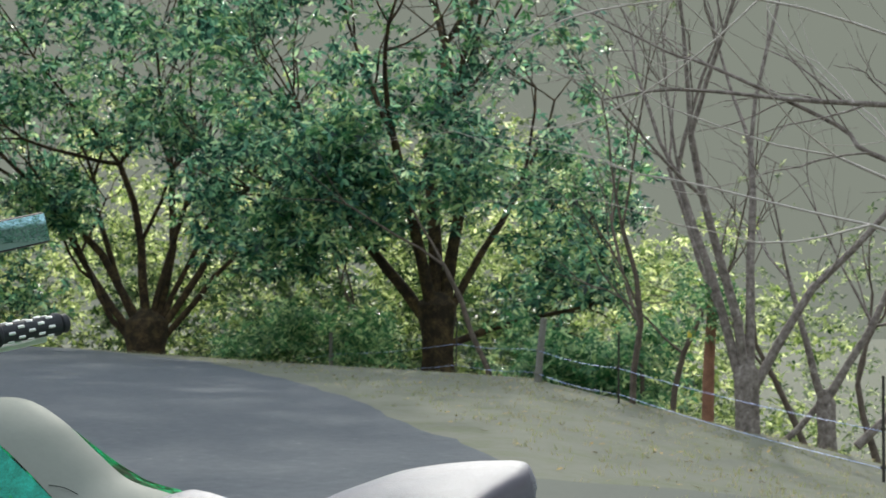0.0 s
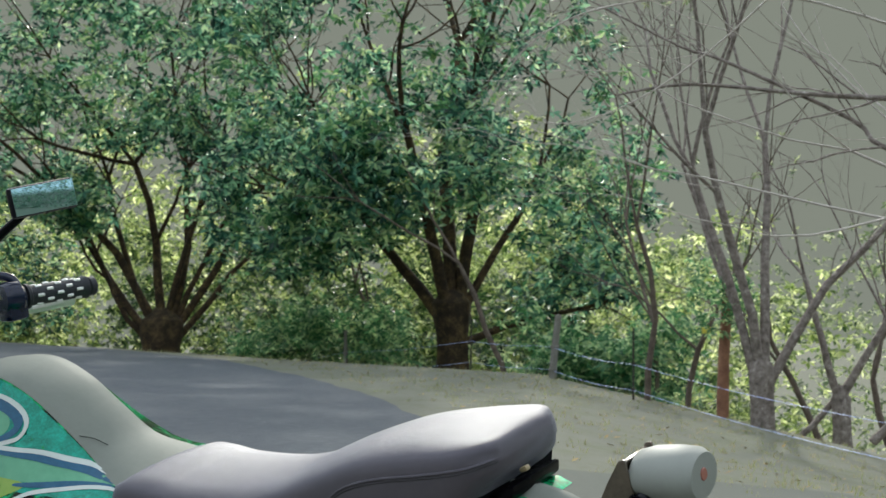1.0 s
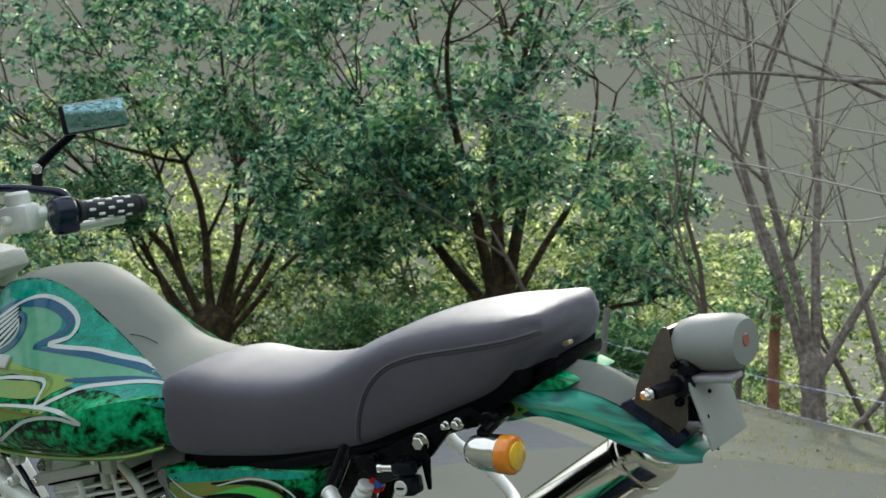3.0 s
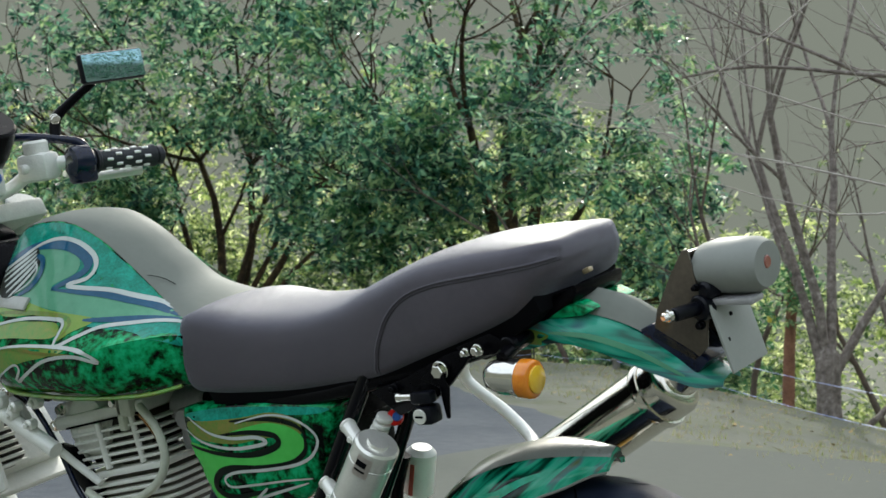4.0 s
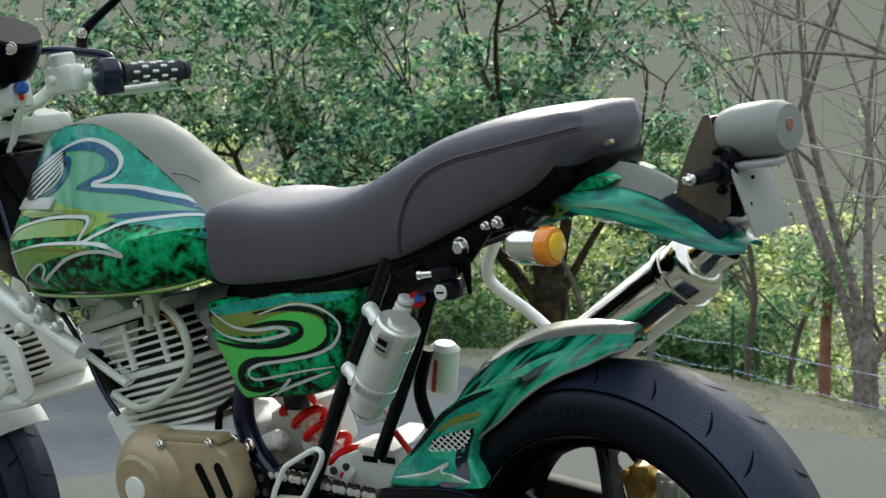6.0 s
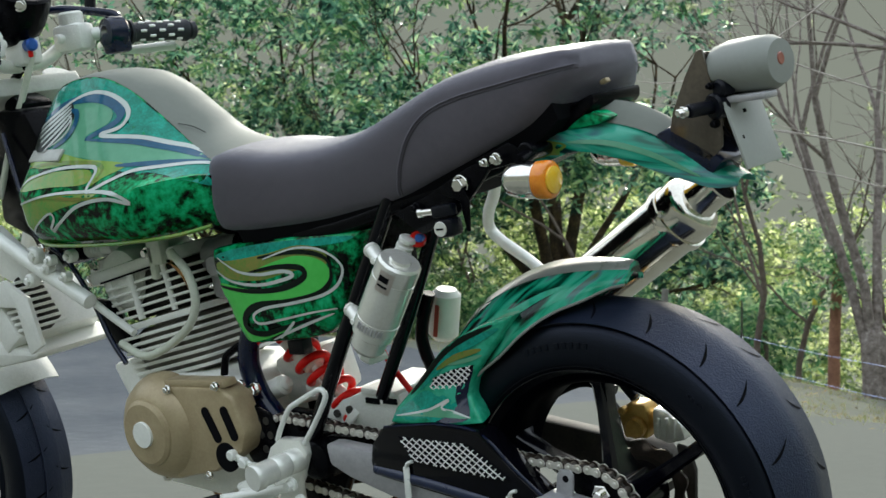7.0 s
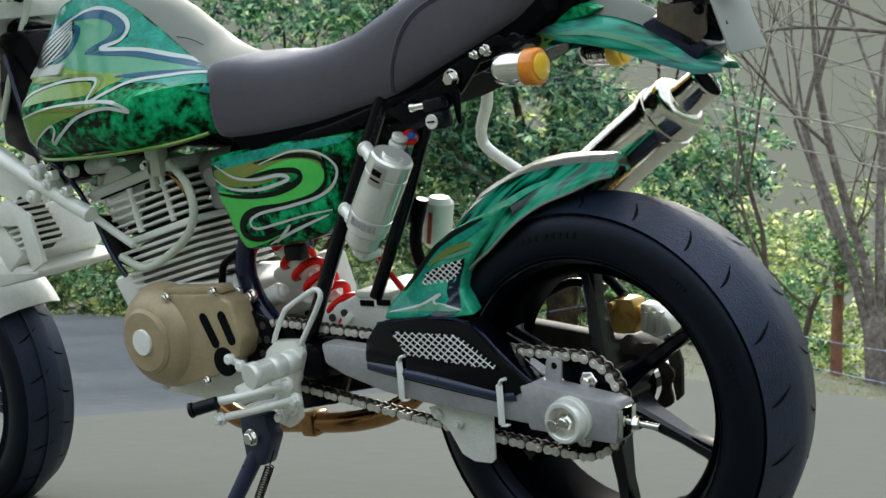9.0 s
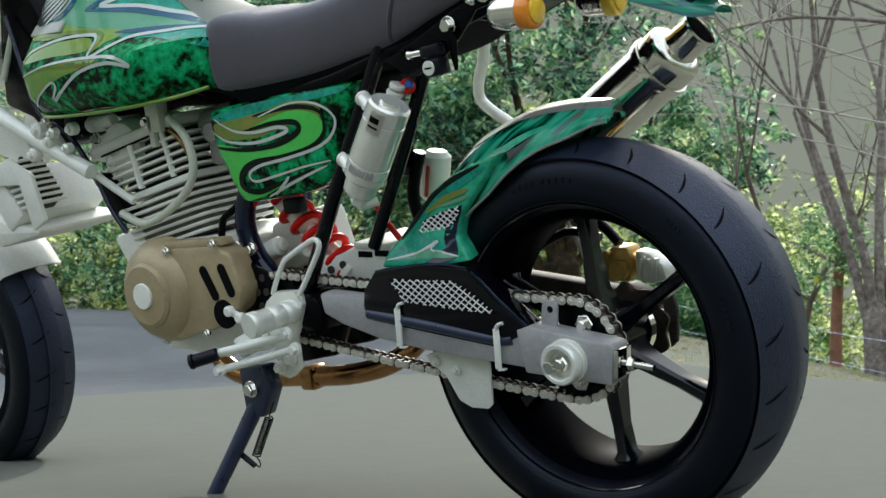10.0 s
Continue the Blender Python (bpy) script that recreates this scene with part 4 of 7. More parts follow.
# raised marking on the rear sidewall, as plain bars
for deg, r_, tall in [(107 - 2.7 * i - (1.5 if i > 3 else 0), 0.2085, 0.0075) for i in range(9)] + [(46 - 1.6 * i, 0.211, 0.0040) for i in range(4)] + [(17 - 2.1 * i, 0.209, 0.0050) for i in range(6)]:
    a = radians(deg)
    bm = bmesh.new()
    q = Vector((r_ * math.cos(a), -0.0768, 0.25 + r_ * math.sin(a)))
    block(bm, q, (tall * 0.85, 0.0016, tall), (0, -deg + 90, 0), 0.0004)
    part("sidewall_mark", bm, RUBBER, rear)

# rear brake: wavy disc and gold caliper on the far side
bm = bmesh.new()
ring = []
for k in range(72):
    a = 2 * math.pi * k / 72
    ring.append((0.054 + 0.004 * math.sin(9 * a)) * Vector((math.cos(a), 0, math.sin(a))))
inner = [0.038 * v.normalized() for v in ring]
o = Vector((0, 0, 0.25))
lay1 = [[bm.verts.new(o + v + Y * y) for v in rr] for rr, y in ((ring, 0.046), (ring, 0.050), (inner, 0.050), (inner, 0.046))]
for i in range(4):
    a, b = lay1[i], lay1[(i + 1) % 4]
    for k in range(72):
        j = (k + 1) % 72
        bm.faces.new((a[k], a[j], b[j], b[k]))
part("brake_disc", bm, HEATED_DARK, rear, "worn steel wave brake disc")
bm = bmesh.new()
prism(bm, [(-0.030, 0.306), (-0.034, 0.340), (-0.018, 0.352), (0.006, 0.350), (0.010, 0.330), (0.004, 0.306)], 0.056, 0.088, 0.005)
disc(bm, (-0.008, 0.052, 0.322), Y, 0.013, 0.006)
disc(bm, (-0.022, 0.052, 0.344), Y, 0.005, 0.006, 12)
cal = part("brake_caliper", bm, GOLD, bike, "gold anodised rear brake caliper")
bm = bmesh.new()
prism(bm, [(0.010, 0.308), (0.014, 0.346), (0.034, 0.340), (0.052, 0.326), (0.056, 0.306), (0.030, 0.300)], 0.058, 0.086, 0.005)
for k in range(3):
    block(bm, (0.022 + 0.011 * k, 0.056, 0.322), (0.004, 0.008, 0.026), (0, 12, 0), 0.001)
part("caliper_body", bm, ALU_SHINY, cal, "bright machined caliper half")
bm = bmesh.new()
disc(bm, (-0.050, 0.064, 0.338), Y, 0.012, 0.010, 20)
tube(bm, [(-0.050, 0.06, 0.352), (-0.046, 0.06, 0.336), (-0.034, 0.06, 0.326)], 0.006, 8)
part("caliper_union", bm, PLASTIC, cal)
bm = bmesh.new()
prism(bm, [(0.040, 0.300), (0.056, 0.296), (0.062, 0.268), (0.056, 0.226), (0.046, 0.218), (0.044, 0.255)], 0.060, 0.068, 0.002)
part("caliper_bracket", bm, STEEL_DARK, bike)
bm = bmesh.new()
tube(bm, [(-0.14, 0.08, 0.40), (-0.06, 0.085, 0.385), (-0.02, 0.08, 0.352)], 0.007, 10)
tube(bm, [(-0.16, 0.07, 0.345), (-0.10, 0.08, 0.37), (-0.05, 0.085, 0.36)], 0.006, 10)
part("brake_hose", bm, PLASTIC, bike)

# swingarm
for s in (-1, 1):
    bm = bmesh.new()
    y0, y1 = (-0.124, -0.096) if s < 0 else (0.100, 0.128)
    prism(bm, [(-0.368, 0.341), (-0.355, 0.341), (-0.28, 0.332), (-0.20, 0.315), (-0.08, 0.294), (-0.045, 0.288), (-0.045, 0.240), (-0.20, 0.262), (-0.27, 0.276), (-0.334, 0.297), (-0.366, 0.313)], y0, y1, 0.005)
    part("swingarm_leg", bm, ALU_SATIN if s < 0 else STEEL_DARK, bike, "satin aluminium swingarm leg" if s < 0 else "black far swingarm leg")
    bm = bmesh.new()
    prism(bm, [(-0.050, 0.290), (-0.030, 0.293), (0.080 if s < 0 else -0.004, 0.271 if s < 0 else 0.280), (0.084 if s < 0 else 0.004, 0.266), (0.074 if s < 0 else -0.004, 0.222), (-0.045, 0.236)], y0 - 0.004, y1 + 0.002, 0.003)
    part("swingarm_end", bm, ALU_SATIN if s < 0 else STEEL_DARK, bike)
bm = bmesh.new()
prism(bm, [(-0.445, 0.364), (-0.425, 0.378), (-0.395, 0.378), (-0.354, 0.392), (-0.300, 0.388), (-0.285, 0.350), (-0.30, 0.330), (-0.37, 0.338), (-0.44, 0.342)], -0.046, 0.060, 0.006)
prism(bm, [(-0.36, 0.395), (-0.30, 0.391), (-0.30, 0.384), (-0.36, 0.387)], -0.050, 0.060, 0.002)
bridge = part("swingarm_bridge", bm, CAST, bike, "cast alloy swingarm bridge")
for x in (-0.344, -0.314):
    bm = bmesh.new()
    block(bm, (x, -0.0468, 0.377), (0.024, 0.003, 0.008), (0, 4, 0), 0.0008)
    part("bridge_slot", bm, GROOVE, bridge)
for x, z in ((-0.388, 0.364), (-0.412, 0.358)):
    bm = bmesh.new()
    disc(bm, (x, -0.047, z), Y, 0.0055, 0.003, 14)
    part("bridge_bolt", bm, STEEL_DARK, bridge)
bm = bmesh.new()
lathe(bm, [(0, -0.030), (0.018, -0.030), (0.026, -0.024), (0.029, -0.010), (0.031, 0.010), (0.031, 0.050), (0, 0.052)], (-0.408, -0.086, 0.312), Y, 28)
prism(bm, [(-0.44, 0.330), (-0.395, 0.340), (-0.362, 0.338), (-0.362, 0.316), (-0.395, 0.284), (-0.445, 0.280)], -0.092, -0.074, 0.004)
part("pivot_boss", bm, BLACK, bike, "black swingarm pivot")
bm = bmesh.new()
lathe(bm, [(0.0, 0.014), (0.0165, 0.014), (0.0175, 0.012), (0.0185, 0.001), (0.0195, 0.0), (0.0235, 0.0), (0.0255, 0.003), (0.026, 0.012), (0.0245, 0.014), (0.0245, 0.017), (0.027, 0.018), (0.027, 0.026), (0, 0.026)], (0.019, -0.150, 0.252), Y, 44)
part("axle_collar", bm, ALU_SHINY, bike, "turned aluminium axle collar")
bm = bmesh.new()
disc(bm, (0.019, -0.139, 0.252), Y, 0.0105, 0.007, 6)
disc(bm, (0.019, -0.146, 0.252), Y, 0.0065, 0.005, 18)
rod(bm, (0.004, -0.15, 0.248), (0.004, 0.12, 0.248), 0.0075)
part("axle", bm, CHROME, bike)
bm = bmesh.new()
rod(bm, (0.078, -0.112, 0.247), (0.124, -0.112, 0.240), 0.0040)
disc(bm, (0.096, -0.112, 0.2445), (1, 0, -0.15), 0.0085, 0.005, 6)
block(bm, (0.083, -0.112, 0.247), (0.006, 0.030, 0.034), (0, 9, 0), 0.001)
part("chain_adjuster", bm, CHROME, bike)
bm = bmesh.new()
prism(bm, [(-0.030, 0.274), (-0.006, 0.274), (0.001, 0.313), (-0.003, 0.319), (-0.016, 0.320), (-0.021, 0.314)], -0.108, -0.104, 0.001)
tab = part("guard_tab", bm, ALU_SATIN, bike)
bm = bmesh.new()
disc(bm, (-0.0095, -0.1075, 0.309), Y, 0.0042, 0.0012, 16)
part("tab_hole", bm, GROOVE, tab)
for x, z in ((-0.232, 0.298), (-0.080, 0.270)):
    bm = bmesh.new()
    block(bm, (x, -0.1300, z - 0.004), (0.0095, 0.0022, 0.050), (0, 6, 0), 0.0007)
    block(bm, (x + 0.001, -0.1275, z - 0.030), (0.0095, 0.008, 0.002), (0, 0, 0), 0.0006)
    tube(bm, [(x + 0.003, -0.130, z + 0.020), (x + 0.006, -0.130, z + 0.026), (x + 0.013, -0.129, z + 0.028)], 0.0036, 8, 4, flat=0.6)
    part("zip_tie", bm, WHITE, bike, "white cable tie round the swingarm")

# sprockets and chain
def sprocket(name, x, z, r, teeth, y):
    bm = bmesh.new()
    pts = []
    for k in range(teeth * 4):
        a = 2 * math.pi * k / (teeth * 4)
        rr = r + (0.004 if k % 4 in (1, 2) else -0.003)
        pts.append((x + rr * math.cos(a), z + rr * math.sin(a)))
    prism(bm, pts, y - 0.003, y + 0.003)
    return part(name, bm, BLACK, bike)


CY = -0.083
sp = sprocket("rear_sprocket", 0.004, 0.254, 0.059, 34, CY)
for k in range(5):
    a = radians(58 + 72 * k)
    bm = bmesh.new()
    disc(bm, (0.004 + 0.038 * math.cos(a), CY - 0.006, 0.254 + 0.038 * math.sin(a)), Y, 0.0125, 0.004, 6)
    disc(bm, (0.004 + 0.038 * math.cos(a), CY - 0.012, 0.254 + 0.038 * math.sin(a)), Y, 0.0065, 0.006, 16)
    part("sprocket_bolt", bm, CHROME, sp)
sprocket("front_sprocket", -0.478, 0.319, 0.041, 16, CY)
loop = []
for k in range(13):
    a = radians(96 - 188 * k / 12)
    loop.append(Vector((0.004 + 0.062 * math.cos(a), CY, 0.254 + 0.062 * math.sin(a))))
for k in range(1, 12):
    t = k / 12
    loop.append(Vector((-0.004 - 0.474 * t, CY, 0.192 + 0.083 * t - 0.004 * math.sin(math.pi * t))))
for k in range(9):
    a = radians(-92 - 172 * k / 8)
    loop.append(Vector((-0.478 + 0.044 * math.cos(a), CY, 0.319 + 0.044 * math.sin(a))))
for k in range(1, 12):
    t = k / 12
    loop.append(Vector((-0.482 + 0.480 * t, CY, 0.363 - 0.047 * t - 0.003 * math.sin(math.pi * t))))
loop.append(loop[0])
dist = [0.0]
for a, b in zip(loop, loop[1:]):
    dist.append(dist[-1] + (b - a).length)


def along(s):
    s %= dist[-1]
    i = max(k for k in range(len(dist)) if dist[k] <= s)
    i = min(i, len(loop) - 2)
    return loop[i].lerp(loop[i + 1], (s - dist[i]) / max(1e-9, dist[i + 1] - dist[i]))


count = 2 * round(dist[-1] / 0.0127 / 2)
pitch = dist[-1] / count
chain = bmesh.new()
tube(chain, [along(k * pitch) for k in range(count)] + [along(0)], 0.0028, 6, 1)
chain = part("chain", chain, STEEL_DARK, bike, "bare steel drive chain")
link_me = []
for wide in (0, 1):
    bm = bmesh.new()
    half = pitch / 2
    out = 0.0085 if wide else 0.0068
    pts = []
    for e in (1, -1):
        for k in range(7):
            a = radians(-105 + 35 * k)
            pts.append((e * (half + 0.0054 * math.cos(a)), e * 0.0054 * math.sin(a)))
        pts.append((0.0, e * 0.0036))
    for s in (-1, 1):
        prism(bm, pts, s * out - 0.0007, s * out + 0.0007)
    if wide:
        for x in (-half, half):
            disc(bm, (x, 0, 0), Y, 0.0026, 0.0112, 8)
    else:
        for x in (-half, half):
            disc(bm, (x, 0, 0), Y, 0.0040, 0.0062, 10)
    me = bpy.data.meshes.new("link")
    bm.to_mesh(me)
    bm.free()
    me.materials.append(CHAIN_STEEL if wide else HEATED_DARK)
    link_me.append(me)
for k in range(count):
    a, b = along(k * pitch), along((k + 1) * pitch)
    ob = new("link", link_me[k % 2])
    d = b - a
    ob.matrix_basis = Matrix.Translation((a + b) / 2) @ Matrix.Rotation(-math.atan2(d.z, d.x), 4, "Y")
    ob.parent = chain

# hugger over the rear tyre, painted, with its black chain guard
bm = bmesh.new()
rings = []
N = 26
for i in range(N + 1):
    t = i / N
    a = radians(152 - 73 * t)
    r = 0.284 - 0.004 * math.sin(math.pi * t) + 0.002 * (max(0, t - 0.75) / 0.25) ** 1.6
    lip = 0.050 - 0.026 * smooth(0.45, 0.9, t) - 0.012 * smooth(0.85, 1.0, t)
    wd = 0.086 - 0.064 * (max(0, t - 0.60) / 0.40) ** 1.5
    u = Vector((math.cos(a), 0, math.sin(a)))
    row = []
    e = smooth(0.12, 0.5, t) * (1 - 0.45 * smooth(0.65, 1.0, t))
    for y, drop in ((-1.0, lip * 1.25), (-0.98, lip * 0.9), (-0.90, min(0.024, 0.62 * lip)), (-0.74, 0.010 - 0.006 * e), (-0.42, 0.002 - 0.014 * e), (0, -0.018 * e), (0.42, 0.002 - 0.014 * e), (0.74, 0.010 - 0.006 * e), (0.90, min(0.024, 0.62 * lip)), (0.98, lip * 0.9), (1.0, lip * 1.25)):
        row.append(o + u * (r - drop) + Y * (y * wd))
    for y, drop in ((0.96, lip * 1.25), (0.88, min(0.028, 0.75 * lip)), (0.7, 0.014), (0.4, 0.006), (0, 0.002), (-0.4, 0.006), (-0.7, 0.014), (-0.88, min(0.028, 0.75 * lip)), (-0.96, lip * 1.25)):
        row.append(o + u * (r - drop - 0.001) + Y * (y * wd))
    rings.append(row)
loft(bm, rings)
hug_tree = BVHTree.FromBMesh(bm)
hugger = part("hugger", bm, FLAMES, bike, "black rear tyre hugger painted with mint flames", 50)
# pale strip along the crown: the sky's reflection as colour
top = []
for i in range(7, N + 1):
    t = i / N
    a = radians(152 - 73 * t)
    r = 0.2848 - 0.004 * math.sin(math.pi * t) + 0.002 * (max(0, t - 0.75) / 0.25) ** 1.6
    wd = 0.086 - 0.064 * (max(0, t - 0.60) / 0.40) ** 1.5
    e, g = smooth(0.26, 0.5, t), smooth(0.12, 0.5, t) * (1 - 0.45 * smooth(0.65, 1.0, t))
    u = Vector((math.cos(a), 0, math.sin(a)))
    top.append([o + u * (r - drop) + Y * (y * wd) for y, drop in ((-0.56 * e, (0.005 - 0.011 * g) * e - 0.018 * g * (1 - e) + 0.0006 * e), (-0.42 * e, (0.002 - 0.014 * g) * e - 0.018 * g * (1 - e)), (0.02, -0.018 * g), (0.42, 0.002 - 0.014 * g), (0.74, 0.010 - 0.006 * g))])
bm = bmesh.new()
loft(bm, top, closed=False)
part("hugger_top", bm, PALE_GLARE, hugger, "pale crown of the hugger with sky reflection painted in")
bm = bmesh.new()
rings = []
for i in range(9, N + 1):
    t = i / N
    a = radians(152 - 73 * t)
    r = 0.284 - 0.004 * math.sin(math.pi * t) + 0.002 * (max(0, t - 0.75) / 0.25) ** 1.6
    lip = (0.050 - 0.026 * smooth(0.45, 0.9, t) - 0.012 * smooth(0.85, 1.0, t)) * 1.25
    wd = 0.086 - 0.064 * (max(0, t - 0.60) / 0.40) ** 1.5
    q = o + Vector((math.cos(a), 0, math.sin(a))) * (r - lip) - Y * wd
    u = Vector((math.cos(a), 0, math.sin(a)))
    rings.append([q + u * (0.0018 * math.cos(k * math.pi / 3)) + Y * (0.0018 * math.sin(k * math.pi / 3)) for k in range(6)])
loft(bm, rings)
part("hugger_lip", bm, PALE_GLARE, hugger, "pale rolled edge of the hugger")


def arc_streak(a0, a1, r0, r1, wide, material, lift, label):
    """A painted streak that follows the hugger round the wheel."""
    bm = bmesh.new()
    pts = []
    for k in range(6):
        t = k / 5
        a, r = radians(a0 + (a1 - a0) * t), r0 + (r1 - r0) * t + 0.003 * math.sin(5 * t + a0)
        pts.append((r * math.cos(a), 0.25 + r * math.sin(a)))
    ribbon(bm, hug_tree, pts, 0.0015, wide * 1.25, lift)
    part("flame_streak", bm, material, hugger, label, 80)


for k, (a0, a1, r0, r1, wide, material, label) in enumerate((
        (136, 104, 0.246, 0.260, 0.010, FLAME, "mint flame streak"), (122, 92, 0.250, 0.270, 0.008, FLAME, "mint flame streak"), (133, 114, 0.241, 0.248, 0.007, OLIVE, "gold flame streak"),
        (124, 104, 0.250, 0.258, 0.004, MINT, "pale mint flame streak"), (146, 118, 0.262, 0.272, 0.006, BLACKLINE, "black flame streak"))):
    arc_streak(a0, a1, r0, r1, wide, material, 0.0006 + 0.00025 * k, label)
bm = bmesh.new()
prism(bm, [(-0.276, 0.370), (-0.262, 0.387), (-0.240, 0.402), (-0.218, 0.420), (-0.197, 0.440), (-0.177, 0.457), (-0.146, 0.474), (-0.105, 0.489), (-0.060, 0.499), (-0.085, 0.470), (-0.112, 0.445), (-0.135, 0.419), (-0.141, 0.401), (-0.128, 0.373), (-0.20, 0.366)], -0.0945, -0.070, 0.005)
for v in bm.verts:
    out = 0.022 * smooth(0.0, 1.0, (0.404 - v.co.z) / 0.034) * (1.0 if v.co.y < -0.085 else 0.3)
    v.co.y -= out
    v.co.x += 0.8 * out
apron_tree = BVHTree.FromBMesh(bm)
apron = part("hugger_apron", bm, FLAME, bike, "mint green painted side apron of the hugger", 55)
paint_jobs = [("painted_field", TEAL, [(-0.270, 0.372), (-0.255, 0.390), (-0.222, 0.408), (-0.200, 0.402), (-0.186, 0.402), (-0.150, 0.378), (-0.20, 0.370)], 0.0007, "teal field"),
              ("painted_field", NAVY_BLACK, [(-0.170, 0.420), (-0.158, 0.416), (-0.160, 0.402), (-0.150, 0.378), (-0.200, 0.3725), (-0.176, 0.384), (-0.172, 0.402)], 0.0010, "blue-black field"),
              ("painted_field", MINT, [(-0.262, 0.3795), (-0.215, 0.384), (-0.182, 0.397), (-0.190, 0.389), (-0.150, 0.379), (-0.205, 0.379)], 0.0013, "mint flame")]
for name_, material, pts, lift, label in paint_jobs:
    bm = bmesh.new()
    fill(bm, apron_tree, [(x + 0.016, z) for x, z in pts], lift)
    part(name_, bm, material, apron, label, 80)
for pts, w1, material, lift, label in (([(-0.232, 0.402), (-0.195, 0.434), (-0.150, 0.466), (-0.09, 0.488)], 0.009, BLACKLINE, 0.0008, "black flame streak"), ([(-0.215, 0.408), (-0.165, 0.448), (-0.118, 0.470), (-0.082, 0.484)], 0.010, TEAL, 0.0011, "teal flame streak"),
                                       ([(-0.185, 0.434), (-0.150, 0.450), (-0.112, 0.459)], 0.008, OLIVE, 0.0013, "gold flame streak"), ([(-0.165, 0.440), (-0.135, 0.446), (-0.112, 0.452)], 0.005, MINT, 0.0015, "mint flame streak"),
                                       ([(-0.128, 0.436), (-0.139, 0.420), (-0.144, 0.404)], 0.005, NAVY_BLACK, 0.0016, "blue-black edge")):
    bm = bmesh.new()
    ribbon(bm, apron_tree, pts, 0.0015, w1, lift)
    part("flame_streak", bm, material, apron, label, 80)
bm = bmesh.new()
ribbon(bm, apron_tree, [(-0.246, 0.3795), (-0.199, 0.386), (-0.166, 0.3985), (-0.174, 0.389), (-0.130, 0.3795)], 0.001, 0.0035, 0.0017)
part("painted_line", bm, WHITELINE, apron, "white flame outline", 80)


def grille(name, outline, y, step, parent):
    """A recess with crossed wires, clipped to its outline."""
    bm = bmesh.new()
    prism(bm, outline, y - 0.0012, y + 0.004)
    back = part(name, bm, GROOVE, parent, "dark mesh vent")
    xs, zs = [p[0] for p in outline], [p[1] for p in outline]

    def inside(x, z):
        k, res = len(outline), False
        for i in range(k):
            (x0, z0), (x1, z1) = outline[i], outline[(i + 1) % k]
            if (z0 > z) != (z1 > z) and x < (x1 - x0) * (z - z0) / (z1 - z0) + x0:
                res = not res
        return res

    for slope in (0.75, -0.75):
        c = min(zs) - 0.2
        while c < max(zs) + 0.2:
            run = []
            for k in range(160):
                x = min(xs) + (max(xs) - min(xs)) * k / 159
                z = c + slope * (x - min(xs))
                if inside(x, z):
                    run.append((x, y - 0.0022, z))
            if len(run) > 3:
                bm = bmesh.new()
                tube(bm, [run[0], run[-1]], 0.00085, 5, 1)
                part("mesh_wire", bm, WIRE, back)
            c += step


bm = bmesh.new()
prism(bm, [(-0.262, 0.368), (-0.285, 0.345), (-0.293, 0.318), (-0.280, 0.302), (-0.180, 0.283), (-0.085, 0.266), (-0.045, 0.280), (-0.030, 0.287), (-0.070, 0.322), (-0.112, 0.367), (-0.180, 0.374)], -0.127, -0.088, 0.006)
guard = part("chain_guard", bm, GLOSS, bike, "gloss black chain guard")
grille("vent", [(-0.236, 0.358), (-0.132, 0.352), (-0.108, 0.338), (-0.072, 0.309), (-0.120, 0.314), (-0.216, 0.327)], -0.1275, 0.0088, guard)
grille("vent", [(-0.203, 0.406), (-0.190, 0.424), (-0.160, 0.434), (-0.127, 0.440), (-0.139, 0.420), (-0.162, 0.408)], -0.0955, 0.0078, apron)
bm = bmesh.new()
tube(bm, [(-0.286, -0.122, 0.312), (-0.20, -0.124, 0.298), (-0.09, -0.122, 0.277), (-0.06, -0.121, 0.276)], 0.0075, 12)
part("guard_rail", bm, STAND_PAINT, guard)
bm = bmesh.new()
tube(bm, [(-0.262, -0.122, 0.366), (-0.18, -0.122, 0.372), (-0.115, -0.122, 0.364), (-0.07, -0.122, 0.322), (-0.032, -0.122, 0.288)], 0.0022, 8)
part("guard_edge", bm, NAVY_BLACK, guard)
bm = bmesh.new()
prism(bm, [(-0.222, 0.250), (-0.205, 0.254), (-0.130, 0.248), (-0.120, 0.240), (-0.126, 0.186), (-0.134, 0.180), (-0.160, 0.181), (-0.178, 0.190), (-0.194, 0.222), (-0.218, 0.240)], -0.098, -0.095, 0.001)
for x, z in ((-0.205, 0.242), (-0.173, 0.231)):
    disc(bm, (x, -0.100, z), Y, 0.007, 0.004, 18)
    disc(bm, (x, -0.104, z), Y, 0.0042, 0.004, 6)
part("chain_guide_plate", bm, CAST, bike, "pale alloy chain guide plate")

# seat
seat_st = [(-0.526, 0.645, 0.706, 0.710, 0.098), (-0.517, 0.626, 0.720, 0.731, 0.104), (-0.48, 0.620, 0.720, 0.733, 0.105), (-0.43, 0.620, 0.712, 0.726, 0.104), (-0.334, 0.625, 0.710, 0.727, 0.104),
           (-0.257, 0.635, 0.722, 0.739, 0.106), (-0.19, 0.645, 0.744, 0.764, 0.108), (-0.12, 0.667, 0.768, 0.785, 0.109), (-0.05, 0.690, 0.779, 0.796, 0.108), (0.008, 0.712, 0.785, 0.797, 0.105),
           (0.032, 0.730, 0.787, 0.796, 0.099), (0.048, 0.746, 0.787, 0.794, 0.084), (0.058, 0.755, 0.783, 0.788, 0.060)]
sx = np.linspace(seat_st[0][0], seat_st[-1][0], 70)
cols = [[s[i] for s in seat_st] for i in range(5)]


